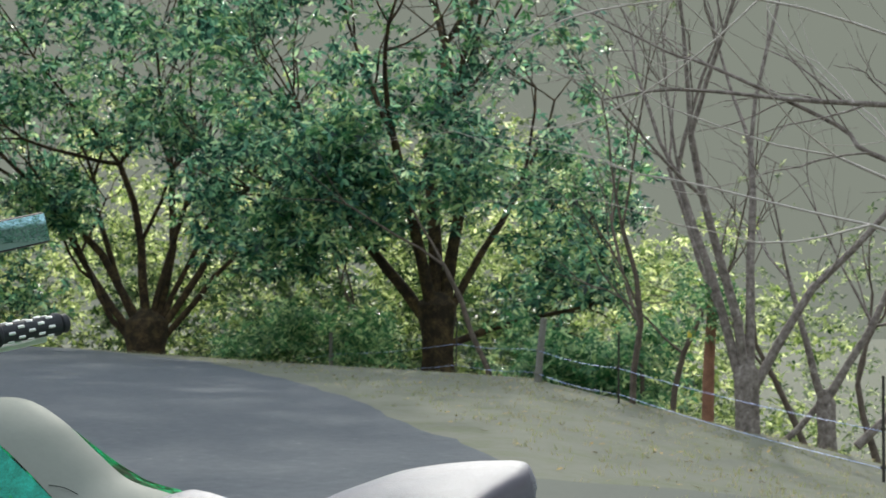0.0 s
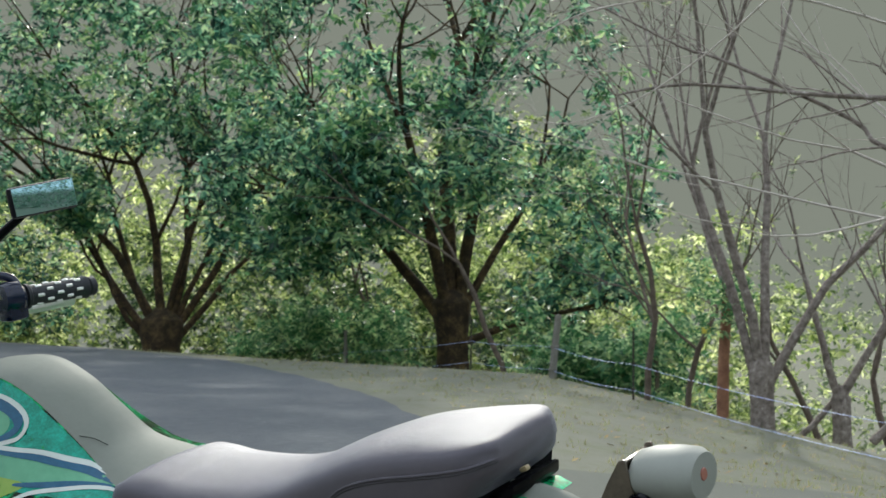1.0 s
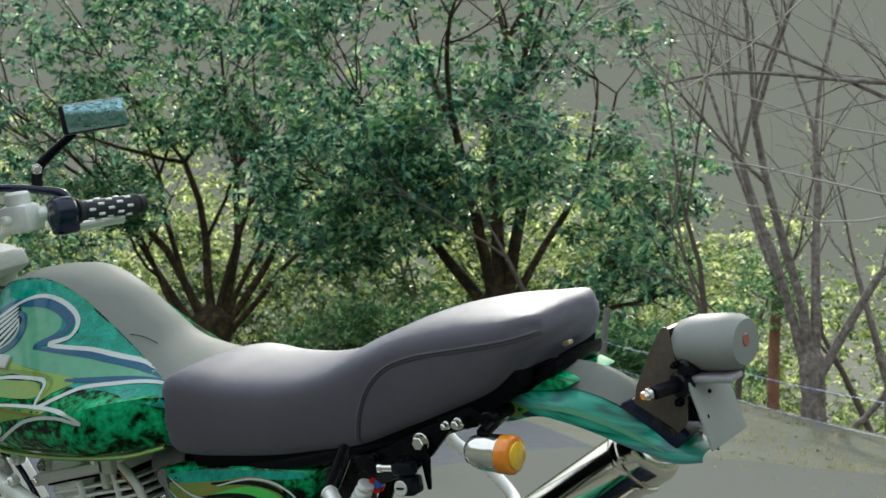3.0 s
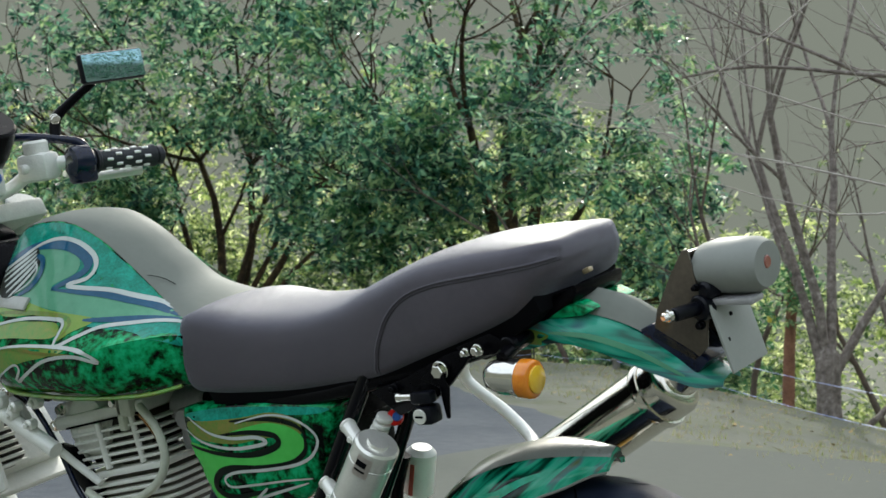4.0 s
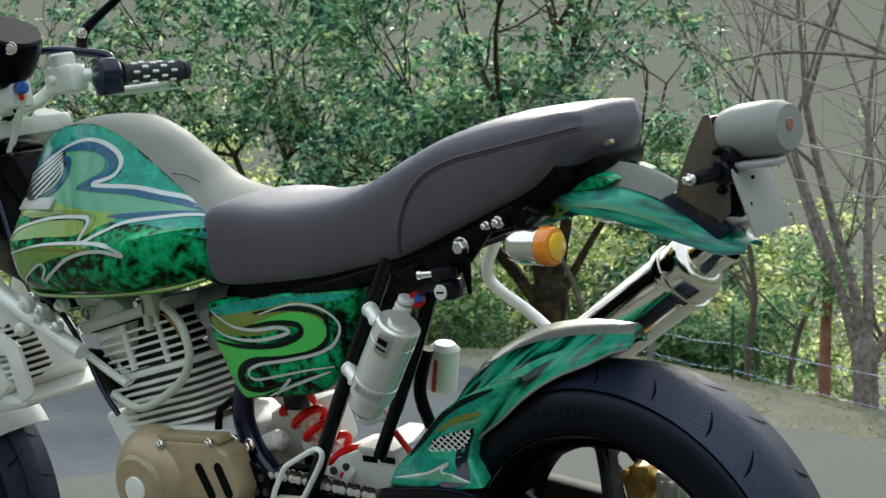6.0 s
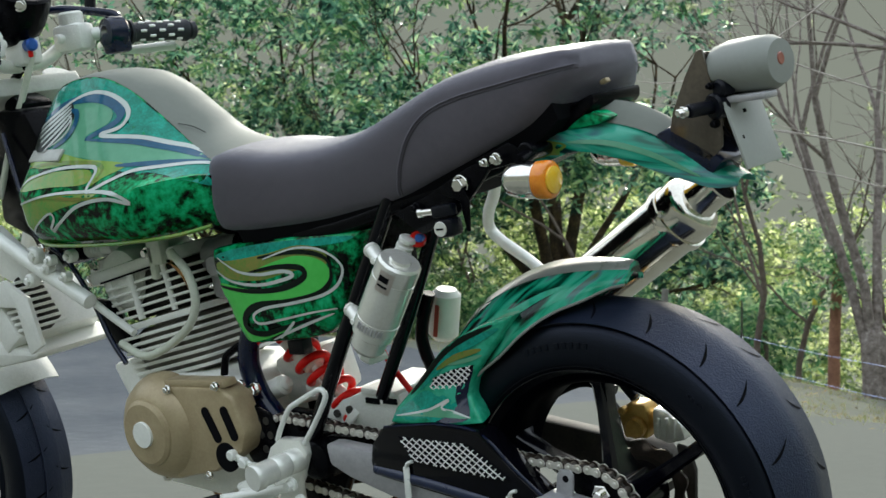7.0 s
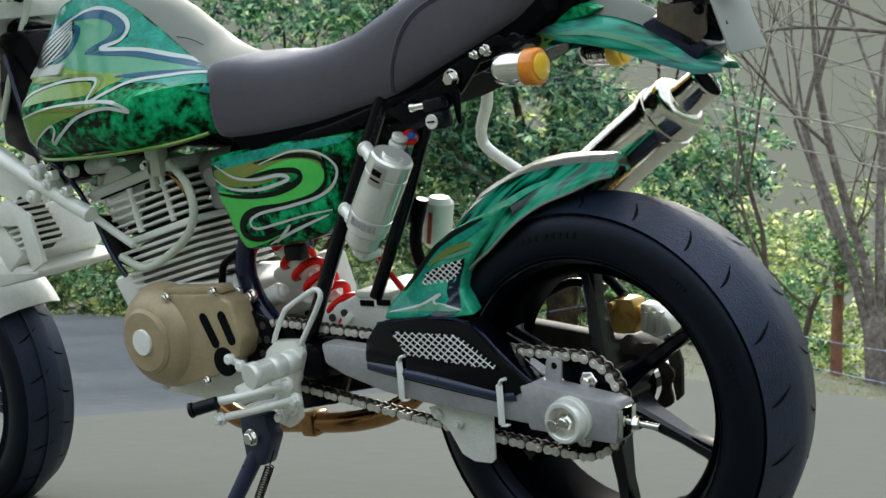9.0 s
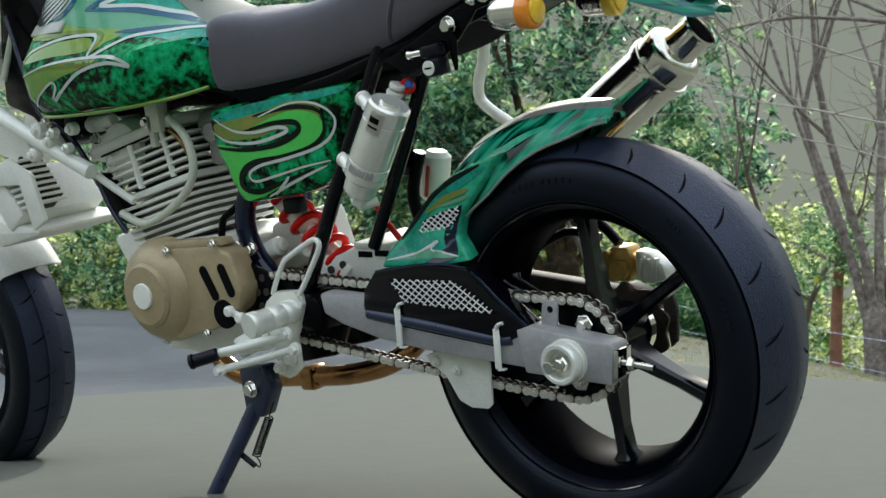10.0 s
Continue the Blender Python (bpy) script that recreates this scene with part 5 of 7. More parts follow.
def spline(xs, ys, x):
    """Smooth interpolation through stations."""
    i = int(np.clip(np.searchsorted(xs, x) - 1, 0, len(xs) - 2))
    p = [ys[max(i - 1, 0)], ys[i], ys[i + 1], ys[min(i + 2, len(ys) - 1)]]
    q = [xs[max(i - 1, 0)], xs[i], xs[i + 1], xs[min(i + 2, len(xs) - 1)]]
    hgt = q[2] - q[1]
    m1 = (p[2] - p[0]) / max(1e-6, q[2] - q[0]) * hgt
    m2 = (p[3] - p[1]) / max(1e-6, q[3] - q[1]) * hgt
    t = (x - q[1]) / hgt
    return (2 * t ** 3 - 3 * t * t + 1) * p[1] + (t ** 3 - 2 * t * t + t) * m1 + (-2 * t ** 3 + 3 * t * t) * p[2] + (t ** 3 - t * t) * m2


bm = bmesh.new()
rings = []
for x in sx:
    zb, ze, zr, w = (float(spline(cols[0], cols[i], x)) for i in (1, 2, 3, 4))
    half = [(0, zb - 0.002), (-0.7 * w, zb), (-0.93 * w, zb + 0.004), (-0.985 * w, zb + 0.014), (-1.01 * w, zb + 0.35 * (ze - zb)), (-1.0 * w, zb + 0.7 * (ze - zb)), (-0.975 * w, ze - 0.010),
            (-0.94 * w, ze - 0.002), (-0.88 * w, ze + 0.2 * (zr - ze) + 0.002), (-0.6 * w, ze + 0.75 * (zr - ze)), (-0.3 * w, ze + 0.95 * (zr - ze)), (0, zr)]
    rings.append([(x, y, z) for y, z in half] + [(x, -y, z) for y, z in half[-2:0:-1]])
loft(bm, rings)
seat_tree = BVHTree.FromBMesh(bm)
seat = part("seat", bm, VINYL, bike, "dark grey vinyl saddle with a raised tail", 70)
seam_pts = [(-0.192, 0.652), (-0.186, 0.672), (-0.177, 0.695), (-0.160, 0.722), (-0.130, 0.745), (-0.085, 0.758), (-0.02, 0.766), (0.05, 0.774), (0.11, 0.781)]
path = catmull([(x, 0, z) for x, z in seam_pts], 12)
bm = bmesh.new()
pts = [q for q in (project(seat_tree, p.x, p.z, 0.0003) for p in path) if q]
tube(bm, pts, 0.0017, 6, 1)
part("piping", bm, VINYL, seat)
for k in range(0, len(path) - 1):
    for f0, f1 in ((0.0, 0.32), (0.5, 0.82)):
        a, b = path[k].lerp(path[k + 1], f0), path[k].lerp(path[k + 1], f1)
        d = (b - a).normalized()
        s = Vector((-d.z, 0, d.x)) * 0.0042
        q = [project(seat_tree, (p - s).x, (p - s).z, 0.0003) for p in (a, b)]
        if all(q) and (q[1] - q[0]).length < 0.02 and (q[1] - q[0]).length > 1e-4:
            bm = bmesh.new()
            tube(bm, q, 0.0007, 4, 1)
            part("stitch", bm, THREAD, seat)
bm = bmesh.new()
rings = []
for x in np.linspace(-0.49, 0.035, 30):
    zb = float(spline(cols[0], cols[1], x))
    w = float(spline(cols[0], cols[4], x)) * 0.93
    rings.append([(x, -w, zb + 0.006), (x, w, zb + 0.006), (x, w * 0.9, zb - 0.016), (x, -w * 0.9, zb - 0.016)])
loft(bm, rings)
part("seat_base", bm, GROOVE, bike, "black seat pan")
bm = bmesh.new()
block(bm, (0.064, -0.020, 0.750), (0.010, 0.010, 0.006), (0, -20, 0), 0.002)
part("seat_catch", bm, BRONZE, bike)

# tank
tank_st = [(-0.935, 0.655, 0.715, 0.050, 0.780, 0.030, 0.786), (-0.915, 0.640, 0.705, 0.100, 0.812, 0.042, 0.820), (-0.885, 0.633, 0.700, 0.145, 0.842, 0.050, 0.850), (-0.84, 0.629, 0.695, 0.162, 0.859, 0.054, 0.866),
           (-0.76, 0.627, 0.690, 0.168, 0.858, 0.055, 0.864), (-0.695, 0.626, 0.686, 0.169, 0.829, 0.055, 0.836), (-0.64, 0.626, 0.685, 0.168, 0.787, 0.055, 0.795), (-0.59, 0.627, 0.692, 0.150, 0.748, 0.059, 0.757),
           (-0.536, 0.631, 0.694, 0.116, 0.723, 0.080, 0.733), (-0.508, 0.636, 0.690, 0.100, 0.713, 0.086, 0.720), (-0.478, 0.650, 0.682, 0.070, 0.694, 0.062, 0.698)]
tc_ = [[s[i] for s in tank_st] for i in range(7)]
bm = bmesh.new()
rings = []
for x in np.linspace(-0.935, -0.478, 48):
    zl, zb, wb, ze, we, zr = (float(spline(tc_[0], tc_[i], x)) for i in range(1, 7))
    half = [(0, zl + 0.004), (-0.6 * wb, zl + 0.002), (-0.80 * wb, zl), (-0.87 * wb, zl + 0.008), (-0.97 * wb, zl + 0.45 * (zb - zl)), (-wb, zb - 0.004), (-wb, zb + 0.010),
            (-wb + 0.36 * (wb - we), zb + 0.40 * (ze - zb)), (-wb + 0.72 * (wb - we), zb + 0.75 * (ze - zb)), (-we - 0.003, ze - 0.003), (-we, ze),
            (-0.5 * we, ze + 0.75 * (zr - ze)), (0, zr)]
    rings.append([(x, y, z) for y, z in half] + [(x, -y, z) for y, z in half[-2:0:-1]])
loft(bm, rings)
tank_tree = BVHTree.FromBMesh(bm)
top_rings = []
for x in np.linspace(-0.90, -0.50, 40):
    ze, we, zr = (float(spline(tc_[0], tc_[i], x)) for i in (4, 5, 6))
    row = [(-we - 0.001, ze - 0.0004), (-we + 0.001, ze + 0.0008), (-0.5 * we, ze + 0.75 * (zr - ze) + 0.001), (0, zr + 0.001)]
    top_rings.append([(x, y, z) for y, z in row] + [(x, -y, z) for y, z in row[-2::-1]])
tank = part("fuel_tank", bm, DEEP, bike, "marbled green fuel tank with flame artwork", 60)


def paint(host, tree, name, material, fills=(), lines=(), lift=0.0006, label=""):
    for pts in fills:
        bm = bmesh.new()
        fill(bm, tree, pts, lift)
        part(name, bm, material, host, label, 80)
    for pts, w0, w1 in lines:
        bm = bmesh.new()
        ribbon(bm, tree, pts, w0, w1, lift)
        part(name, bm, material, host, label, 80)


# pale sheet over the tank's top: sun glare as colour
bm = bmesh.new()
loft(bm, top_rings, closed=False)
part("tank_top", bm, TOP_GLARE, tank, "pale tank top with sun glare painted in")
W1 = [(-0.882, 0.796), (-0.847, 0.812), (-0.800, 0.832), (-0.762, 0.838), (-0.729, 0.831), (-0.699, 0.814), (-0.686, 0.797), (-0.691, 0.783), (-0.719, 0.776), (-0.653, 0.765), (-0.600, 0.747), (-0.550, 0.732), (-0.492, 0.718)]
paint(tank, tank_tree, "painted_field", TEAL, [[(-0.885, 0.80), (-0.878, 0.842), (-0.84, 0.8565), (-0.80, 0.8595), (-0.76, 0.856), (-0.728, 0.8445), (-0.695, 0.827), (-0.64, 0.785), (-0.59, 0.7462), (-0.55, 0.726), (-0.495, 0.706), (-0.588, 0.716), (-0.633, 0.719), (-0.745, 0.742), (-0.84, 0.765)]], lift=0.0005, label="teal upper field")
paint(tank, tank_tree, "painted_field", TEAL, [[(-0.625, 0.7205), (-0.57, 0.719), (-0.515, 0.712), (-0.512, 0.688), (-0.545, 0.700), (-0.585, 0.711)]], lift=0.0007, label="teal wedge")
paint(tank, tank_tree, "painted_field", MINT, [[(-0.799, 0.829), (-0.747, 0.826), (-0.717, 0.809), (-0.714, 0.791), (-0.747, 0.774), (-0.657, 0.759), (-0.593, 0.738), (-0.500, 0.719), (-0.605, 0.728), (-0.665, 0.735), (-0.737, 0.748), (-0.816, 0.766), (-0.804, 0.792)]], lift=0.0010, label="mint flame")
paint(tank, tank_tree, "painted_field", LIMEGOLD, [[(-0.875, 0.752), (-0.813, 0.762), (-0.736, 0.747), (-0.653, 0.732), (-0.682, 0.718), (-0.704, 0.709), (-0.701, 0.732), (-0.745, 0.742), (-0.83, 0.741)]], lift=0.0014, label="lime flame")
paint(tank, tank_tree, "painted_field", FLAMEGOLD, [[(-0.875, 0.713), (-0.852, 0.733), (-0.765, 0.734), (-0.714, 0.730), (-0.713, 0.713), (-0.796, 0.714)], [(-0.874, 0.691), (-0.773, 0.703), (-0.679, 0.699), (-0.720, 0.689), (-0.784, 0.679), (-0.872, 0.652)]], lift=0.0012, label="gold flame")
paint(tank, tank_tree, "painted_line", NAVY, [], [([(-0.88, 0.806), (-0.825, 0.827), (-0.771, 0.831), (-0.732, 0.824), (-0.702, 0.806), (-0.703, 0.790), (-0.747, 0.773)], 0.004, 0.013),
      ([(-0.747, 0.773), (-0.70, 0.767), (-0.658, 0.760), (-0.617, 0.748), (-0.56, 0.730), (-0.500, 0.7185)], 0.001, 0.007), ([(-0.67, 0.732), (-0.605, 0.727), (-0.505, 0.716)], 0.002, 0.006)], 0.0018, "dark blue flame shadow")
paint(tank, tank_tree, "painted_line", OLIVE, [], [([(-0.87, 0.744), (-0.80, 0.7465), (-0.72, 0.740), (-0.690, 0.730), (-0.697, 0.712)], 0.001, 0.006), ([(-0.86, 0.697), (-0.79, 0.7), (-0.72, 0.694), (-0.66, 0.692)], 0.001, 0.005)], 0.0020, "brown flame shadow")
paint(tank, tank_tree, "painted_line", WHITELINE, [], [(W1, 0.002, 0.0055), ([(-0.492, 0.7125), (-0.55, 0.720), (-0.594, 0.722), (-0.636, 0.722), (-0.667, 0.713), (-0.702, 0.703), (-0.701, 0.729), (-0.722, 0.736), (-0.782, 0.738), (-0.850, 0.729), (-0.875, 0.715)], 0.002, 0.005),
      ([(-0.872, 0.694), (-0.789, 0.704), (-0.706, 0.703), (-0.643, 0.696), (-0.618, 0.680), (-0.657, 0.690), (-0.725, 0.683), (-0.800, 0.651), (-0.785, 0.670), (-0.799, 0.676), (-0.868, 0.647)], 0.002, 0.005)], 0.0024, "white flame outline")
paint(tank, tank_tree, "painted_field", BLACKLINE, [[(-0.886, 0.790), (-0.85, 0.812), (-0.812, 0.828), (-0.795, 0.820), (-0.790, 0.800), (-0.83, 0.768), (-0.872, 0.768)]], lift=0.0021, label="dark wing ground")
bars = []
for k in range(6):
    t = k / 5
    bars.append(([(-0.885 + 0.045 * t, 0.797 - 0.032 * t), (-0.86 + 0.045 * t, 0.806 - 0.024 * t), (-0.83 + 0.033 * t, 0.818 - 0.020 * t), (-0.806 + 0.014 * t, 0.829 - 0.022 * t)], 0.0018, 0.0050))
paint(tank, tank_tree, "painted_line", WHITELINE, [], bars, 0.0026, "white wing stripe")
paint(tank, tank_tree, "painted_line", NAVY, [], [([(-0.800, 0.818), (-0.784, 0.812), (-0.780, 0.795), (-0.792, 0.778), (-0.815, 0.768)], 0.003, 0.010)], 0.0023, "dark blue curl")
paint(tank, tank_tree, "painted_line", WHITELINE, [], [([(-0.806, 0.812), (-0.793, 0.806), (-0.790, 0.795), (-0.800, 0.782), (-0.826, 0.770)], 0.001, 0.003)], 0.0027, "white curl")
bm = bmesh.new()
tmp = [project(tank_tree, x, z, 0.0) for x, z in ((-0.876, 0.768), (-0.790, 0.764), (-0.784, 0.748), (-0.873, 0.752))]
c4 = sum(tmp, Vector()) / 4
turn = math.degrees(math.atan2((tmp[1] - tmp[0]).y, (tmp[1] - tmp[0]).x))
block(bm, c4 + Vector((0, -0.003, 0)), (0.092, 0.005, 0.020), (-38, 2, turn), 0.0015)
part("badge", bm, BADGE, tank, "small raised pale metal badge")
for k in range(4):
    bm = bmesh.new()
    tube(bm, [(-0.62 + 0.025 * k, -0.050 + 0.022 * k, 0.775 - 0.022 * k), (-0.605 + 0.025 * k, -0.038 + 0.022 * k, 0.768 - 0.022 * k), (-0.59 + 0.025 * k, -0.030 + 0.022 * k, 0.757 - 0.022 * k)], 0.0006, 5)
    part("painted_line", bm, BLACKLINE, tank)
bm = bmesh.new()
tube(bm, [(-0.895, -0.115, 0.636), (-0.84, -0.135, 0.628), (-0.70, -0.142, 0.624), (-0.58, -0.132, 0.627), (-0.528, -0.105, 0.634)], 0.0052, 8, flat=0.6)
part("tank_flange", bm, FLAMEGOLD, tank, "green and gold lower tank flange")

# side cover
outline = catmull([(x, 0, z) for x, z in ((-0.556, 0.592), (-0.535, 0.602), (-0.416, 0.609), (-0.283, 0.611), (-0.277, 0.602), (-0.311, 0.536), (-0.341, 0.492), (-0.385, 0.474), (-0.483, 0.467), (-0.515, 0.471), (-0.538, 0.513), (-0.552, 0.553))], 4, True)
cen = sum(outline, Vector()) / len(outline)
bm = bmesh.new()
rings = []
for k, y in ((1.0, -0.060), (1.0, -0.082), (0.985, -0.088), (0.95, -0.0915), (0.8, -0.095), (0.5, -0.0985), (0.2, -0.0995)):
    rings.append([cen + (p - cen) * k + Vector((0, y, 0)) for p in outline])
loft(bm, rings)
cov_tree = BVHTree.FromBMesh(bm)
cover = part("side_cover", bm, DEEP, bike, "green side cover painted with a lime swirl", 55)
paint(cover, cov_tree, "painted_field", TEAL, [[(-0.548, 0.590), (-0.47, 0.602), (-0.30, 0.606), (-0.31, 0.598), (-0.42, 0.592), (-0.50, 0.582)]], lift=0.0005, label="teal upper edge")
paint(cover, cov_tree, "painted_field", OLIVE, [[(-0.545, 0.580), (-0.50, 0.584), (-0.44, 0.590), (-0.385, 0.598), (-0.34, 0.590), (-0.34, 0.57), (-0.40, 0.565), (-0.46, 0.555), (-0.53, 0.560)]], lift=0.0008, label="gold flame")
LIME_PTS = [(-0.549, 0.551), (-0.486, 0.544), (-0.420, 0.546), (-0.381, 0.557), (-0.383, 0.570), (-0.425, 0.570), (-0.475, 0.565), (-0.445, 0.575), (-0.390, 0.585), (-0.346, 0.578), (-0.333, 0.559), (-0.352, 0.539),
            (-0.399, 0.528), (-0.463, 0.524), (-0.496, 0.511), (-0.504, 0.492), (-0.479, 0.483), (-0.428, 0.492), (-0.379, 0.502), (-0.447, 0.480), (-0.487, 0.471), (-0.513, 0.473), (-0.534, 0.508)]
paint(cover, cov_tree, "painted_field", LIME, [LIME_PTS], lift=0.0012, label="lime swirl")
paint(cover, cov_tree, "painted_line", BLACKLINE, [], [([(-0.480, 0.566), (-0.425, 0.572), (-0.381, 0.569), (-0.379, 0.556), (-0.421, 0.543), (-0.486, 0.541), (-0.551, 0.549)], 0.002, 0.0085),
      ([(-0.331, 0.572), (-0.335, 0.550), (-0.361, 0.533), (-0.415, 0.524), (-0.469, 0.521), (-0.498, 0.510), (-0.505, 0.491), (-0.476, 0.481), (-0.428, 0.490), (-0.362, 0.505)], 0.002, 0.0105), ([(-0.46, 0.585), (-0.39, 0.590), (-0.342, 0.583), (-0.328, 0.566)], 0.002, 0.006)], 0.0016, "black swirl outline")
paint(cover, cov_tree, "painted_line", WHITELINE, [], [([(-0.549, 0.571), (-0.516, 0.555), (-0.462, 0.549), (-0.413, 0.555), (-0.396, 0.561), (-0.415, 0.566), (-0.459, 0.563), (-0.501, 0.569), (-0.54, 0.588)], 0.0015, 0.005),
      ([(-0.449, 0.583), (-0.388, 0.595), (-0.338, 0.589), (-0.313, 0.569), (-0.323, 0.546), (-0.351, 0.532), (-0.405, 0.523), (-0.459, 0.517), (-0.484, 0.507), (-0.475, 0.496), (-0.431, 0.501), (-0.377, 0.509), (-0.333, 0.513)], 0.0015, 0.0042),
      ([(-0.460, 0.472), (-0.402, 0.490), (-0.340, 0.507)], 0.001, 0.004), ([(-0.445, 0.474), (-0.418, 0.492), (-0.41, 0.498)], 0.001, 0.004)], 0.0020, "white swirl line")
bm = bmesh.new()
prism(bm, [(-0.42, 0.612), (-0.285, 0.618), (-0.272, 0.640), (-0.40, 0.634)], -0.085, -0.05, 0.004)
part("upper_side_panel", bm, GREEN, bike, "green strip under the saddle")


def plate(name, pts, y0, y1, material, parent=bike, ease=0.002, label=""):
    bm = bmesh.new()
    prism(bm, pts, y0, y1, ease)
    return part(name, bm, material, parent, label)


def pipe(name, pts, r, material, parent=bike, label="", seg=12, n=6):
    bm = bmesh.new()
    tube(bm, pts, r, seg, n)
    return part(name, bm, material, parent, label, 60)


def brick_(name, c, s, material, parent=bike, rot=(0, 0, 0), ease=0.004, label=""):
    bm = bmesh.new()
    block(bm, c, s, rot, ease)
    return part(name, bm, material, parent, label)


def bolt(c, r, parent=bike, material=CHROME, half=0.005, axis=Y):
    bm = bmesh.new()
    c, ax = Vector(c), Vector(axis)
    disc(bm, c, ax, r, half * 0.5, 20)
    disc(bm, c - ax * half, ax, r * 0.72, half * 0.7, 6)
    return part("bolt", bm, material, parent)


# frame
pipe("frame_stay", [(-0.215, -0.093, 0.650), (-0.318, -0.098, 0.490), (-0.435, -0.098, 0.305)], 0.0102, GLOSS)
pipe("frame_stay", [(-0.160, -0.062, 0.640), (-0.226, -0.066, 0.520), (-0.305, -0.070, 0.390)], 0.0088, GLOSS)
for s in (-1, 1):
    pipe("frame_downtube", [(-0.525, s * 0.045, 0.600), (-0.535, s * 0.052, 0.500), (-0.549, s * 0.06, 0.450), (-0.551, s * 0.06, 0.416), (-0.535, s * 0.062, 0.381), (-0.503, s * 0.064, 0.344), (-0.470, s * 0.066, 0.300)], 0.0155, NAVY_BLACK)
    pipe("seat_rail", [(-0.58, s * 0.06, 0.640), (-0.38, s * 0.08, 0.612), (-0.20, s * 0.088, 0.640), (-0.08, s * 0.078, 0.668), (0.0, s * 0.06, 0.692)], 0.011, BLACK)
    plate("pivot_plate", [(-0.545, 0.352), (-0.505, 0.362), (-0.460, 0.358), (-0.405, 0.345), (-0.395, 0.290), (-0.430, 0.235), (-0.500, 0.225), (-0.545, 0.275)], s * 0.050, s * 0.030, BLACK, ease=0.004)
pipe("backbone", [(-1.02, 0, 0.78), (-0.80, 0, 0.70), (-0.56, 0, 0.615)], 0.024, BLACK)
plate("tank_rail", [(-0.985, 0.690), (-0.985, 0.630), (-0.930, 0.585), (-0.860, 0.600), (-0.800, 0.612), (-0.700, 0.600), (-0.600, 0.560), (-0.540, 0.560), (-0.540, 0.640), (-0.700, 0.662), (-0.880, 0.668)], 0.082, 0.094, BLACK, ease=0.004, label="black pressed frame rail under the tank")
brick_("battery_box", (-0.415, 0.0, 0.535), (0.21, 0.11, 0.13), BLACK, ease=0.008)
brick_("air_box", (-0.345, 0.0, 0.598), (0.15, 0.10, 0.05), BLACK, rot=(0, -6, 0), ease=0.008)
plate("seat_bracket", [(-0.205, 0.630), (-0.150, 0.648), (-0.085, 0.676), (-0.035, 0.690), (-0.062, 0.662), (-0.085, 0.640), (-0.110, 0.622), (-0.165, 0.602)], -0.106, -0.098, BLACK)
bolt((-0.092, -0.110, 0.658), 0.0115)
bolt((-0.165, -0.108, 0.636), 0.006, material=BLACK)

# helmet lock
plate("lock_bracket", [(-0.090, 0.668), (-0.078, 0.640), (-0.083, 0.604), (-0.088, 0.604), (-0.092, 0.640), (-0.118, 0.650)], -0.118, -0.114, BLACK)
lk_ = brick_("helmet_lock", (-0.108, -0.128, 0.632), (0.030, 0.014, 0.014), PLASTIC, rot=(0, -4, 0), ease=0.003, label="black helmet lock")
bm = bmesh.new()
rod(bm, (-0.142, -0.128, 0.631), (-0.118, -0.128, 0.632), 0.0042)
disc(bm, (-0.143, -0.128, 0.631), (1, 0, 0), 0.0055, 0.003, 12)
part("lock_pin", bm, CHROME, lk_)
bm = bmesh.new()
block(bm, (-0.106, -0.126, 0.612), (0.026, 0.024, 0.022), (0, -4, 0), 0.005)
part("lock_barrel", bm, PLASTIC, lk_)
bm = bmesh.new()
disc(bm, (-0.109, -0.1385, 0.612), Y, 0.0088, 0.0012, 24)
part("lock_face", bm, ALU_SHINY, lk_)
bm = bmesh.new()
block(bm, (-0.109, -0.1402, 0.612), (0.010, 0.0012, 0.0022), (0, 0, 0))
part("key_slot", bm, GROOVE, lk_)

brick_("coil_bracket", (-0.86, 0.0, 0.628), (0.09, 0.10, 0.03), GROOVE, ease=0.006)

# rear shock
sh0, sh1 = Vector((-0.516, -0.022, 0.468)), Vector((-0.386, -0.022, 0.346))
ax = (sh1 - sh0).normalized()
su, sv = frame_of(ax)
bm = bmesh.new()
rod(bm, sh0 - ax * 0.01, sh0 + ax * 0.075, 0.0165, 24)
rod(bm, sh0, sh1, 0.0085, 16)
disc(bm, sh1 - ax * 0.004, ax, 0.031, 0.006)
shock = part("shock_absorber", bm, ALU, bike, "rear shock with a red spring")
coil = []
for k in range(6 * 18 + 1):
    t = k / (6 * 18)
    coil.append(sh0 + ax * (0.014 + t * ((sh1 - sh0).length - 0.026)) + (su * math.cos(2 * math.pi * 6 * t) - sv * math.sin(2 * math.pi * 6 * t)) * 0.0212)
bm = bmesh.new()
tube(bm, coil, 0.0056, 10, 1)
part("spring", bm, SPRING, shock, "bright red coil spring", 80)
bm = bmesh.new()
rod(bm, (-0.582, -0.040, 0.372), (-0.508, -0.040, 0.396), 0.0145, 22)
rod(bm, (-0.520, -0.040, 0.392), (-0.500, -0.040, 0.399), 0.010, 18)
part("damper_knob", bm, CAST, shock)
brick_("relay_box", (-0.462, -0.045, 0.452), (0.030, 0.02, 0.022), PLASTIC, ease=0.003)

bm = bmesh.new()
block(bm, (-0.515, 0.035, 0.395), (0.10, 0.07, 0.075), (0, -12, 0), 0.012)
rod(bm, (-0.47, 0.0, 0.385), (-0.47, -0.03, 0.385), 0.016, 20)
part("damper_mount", bm, CAST, bike)

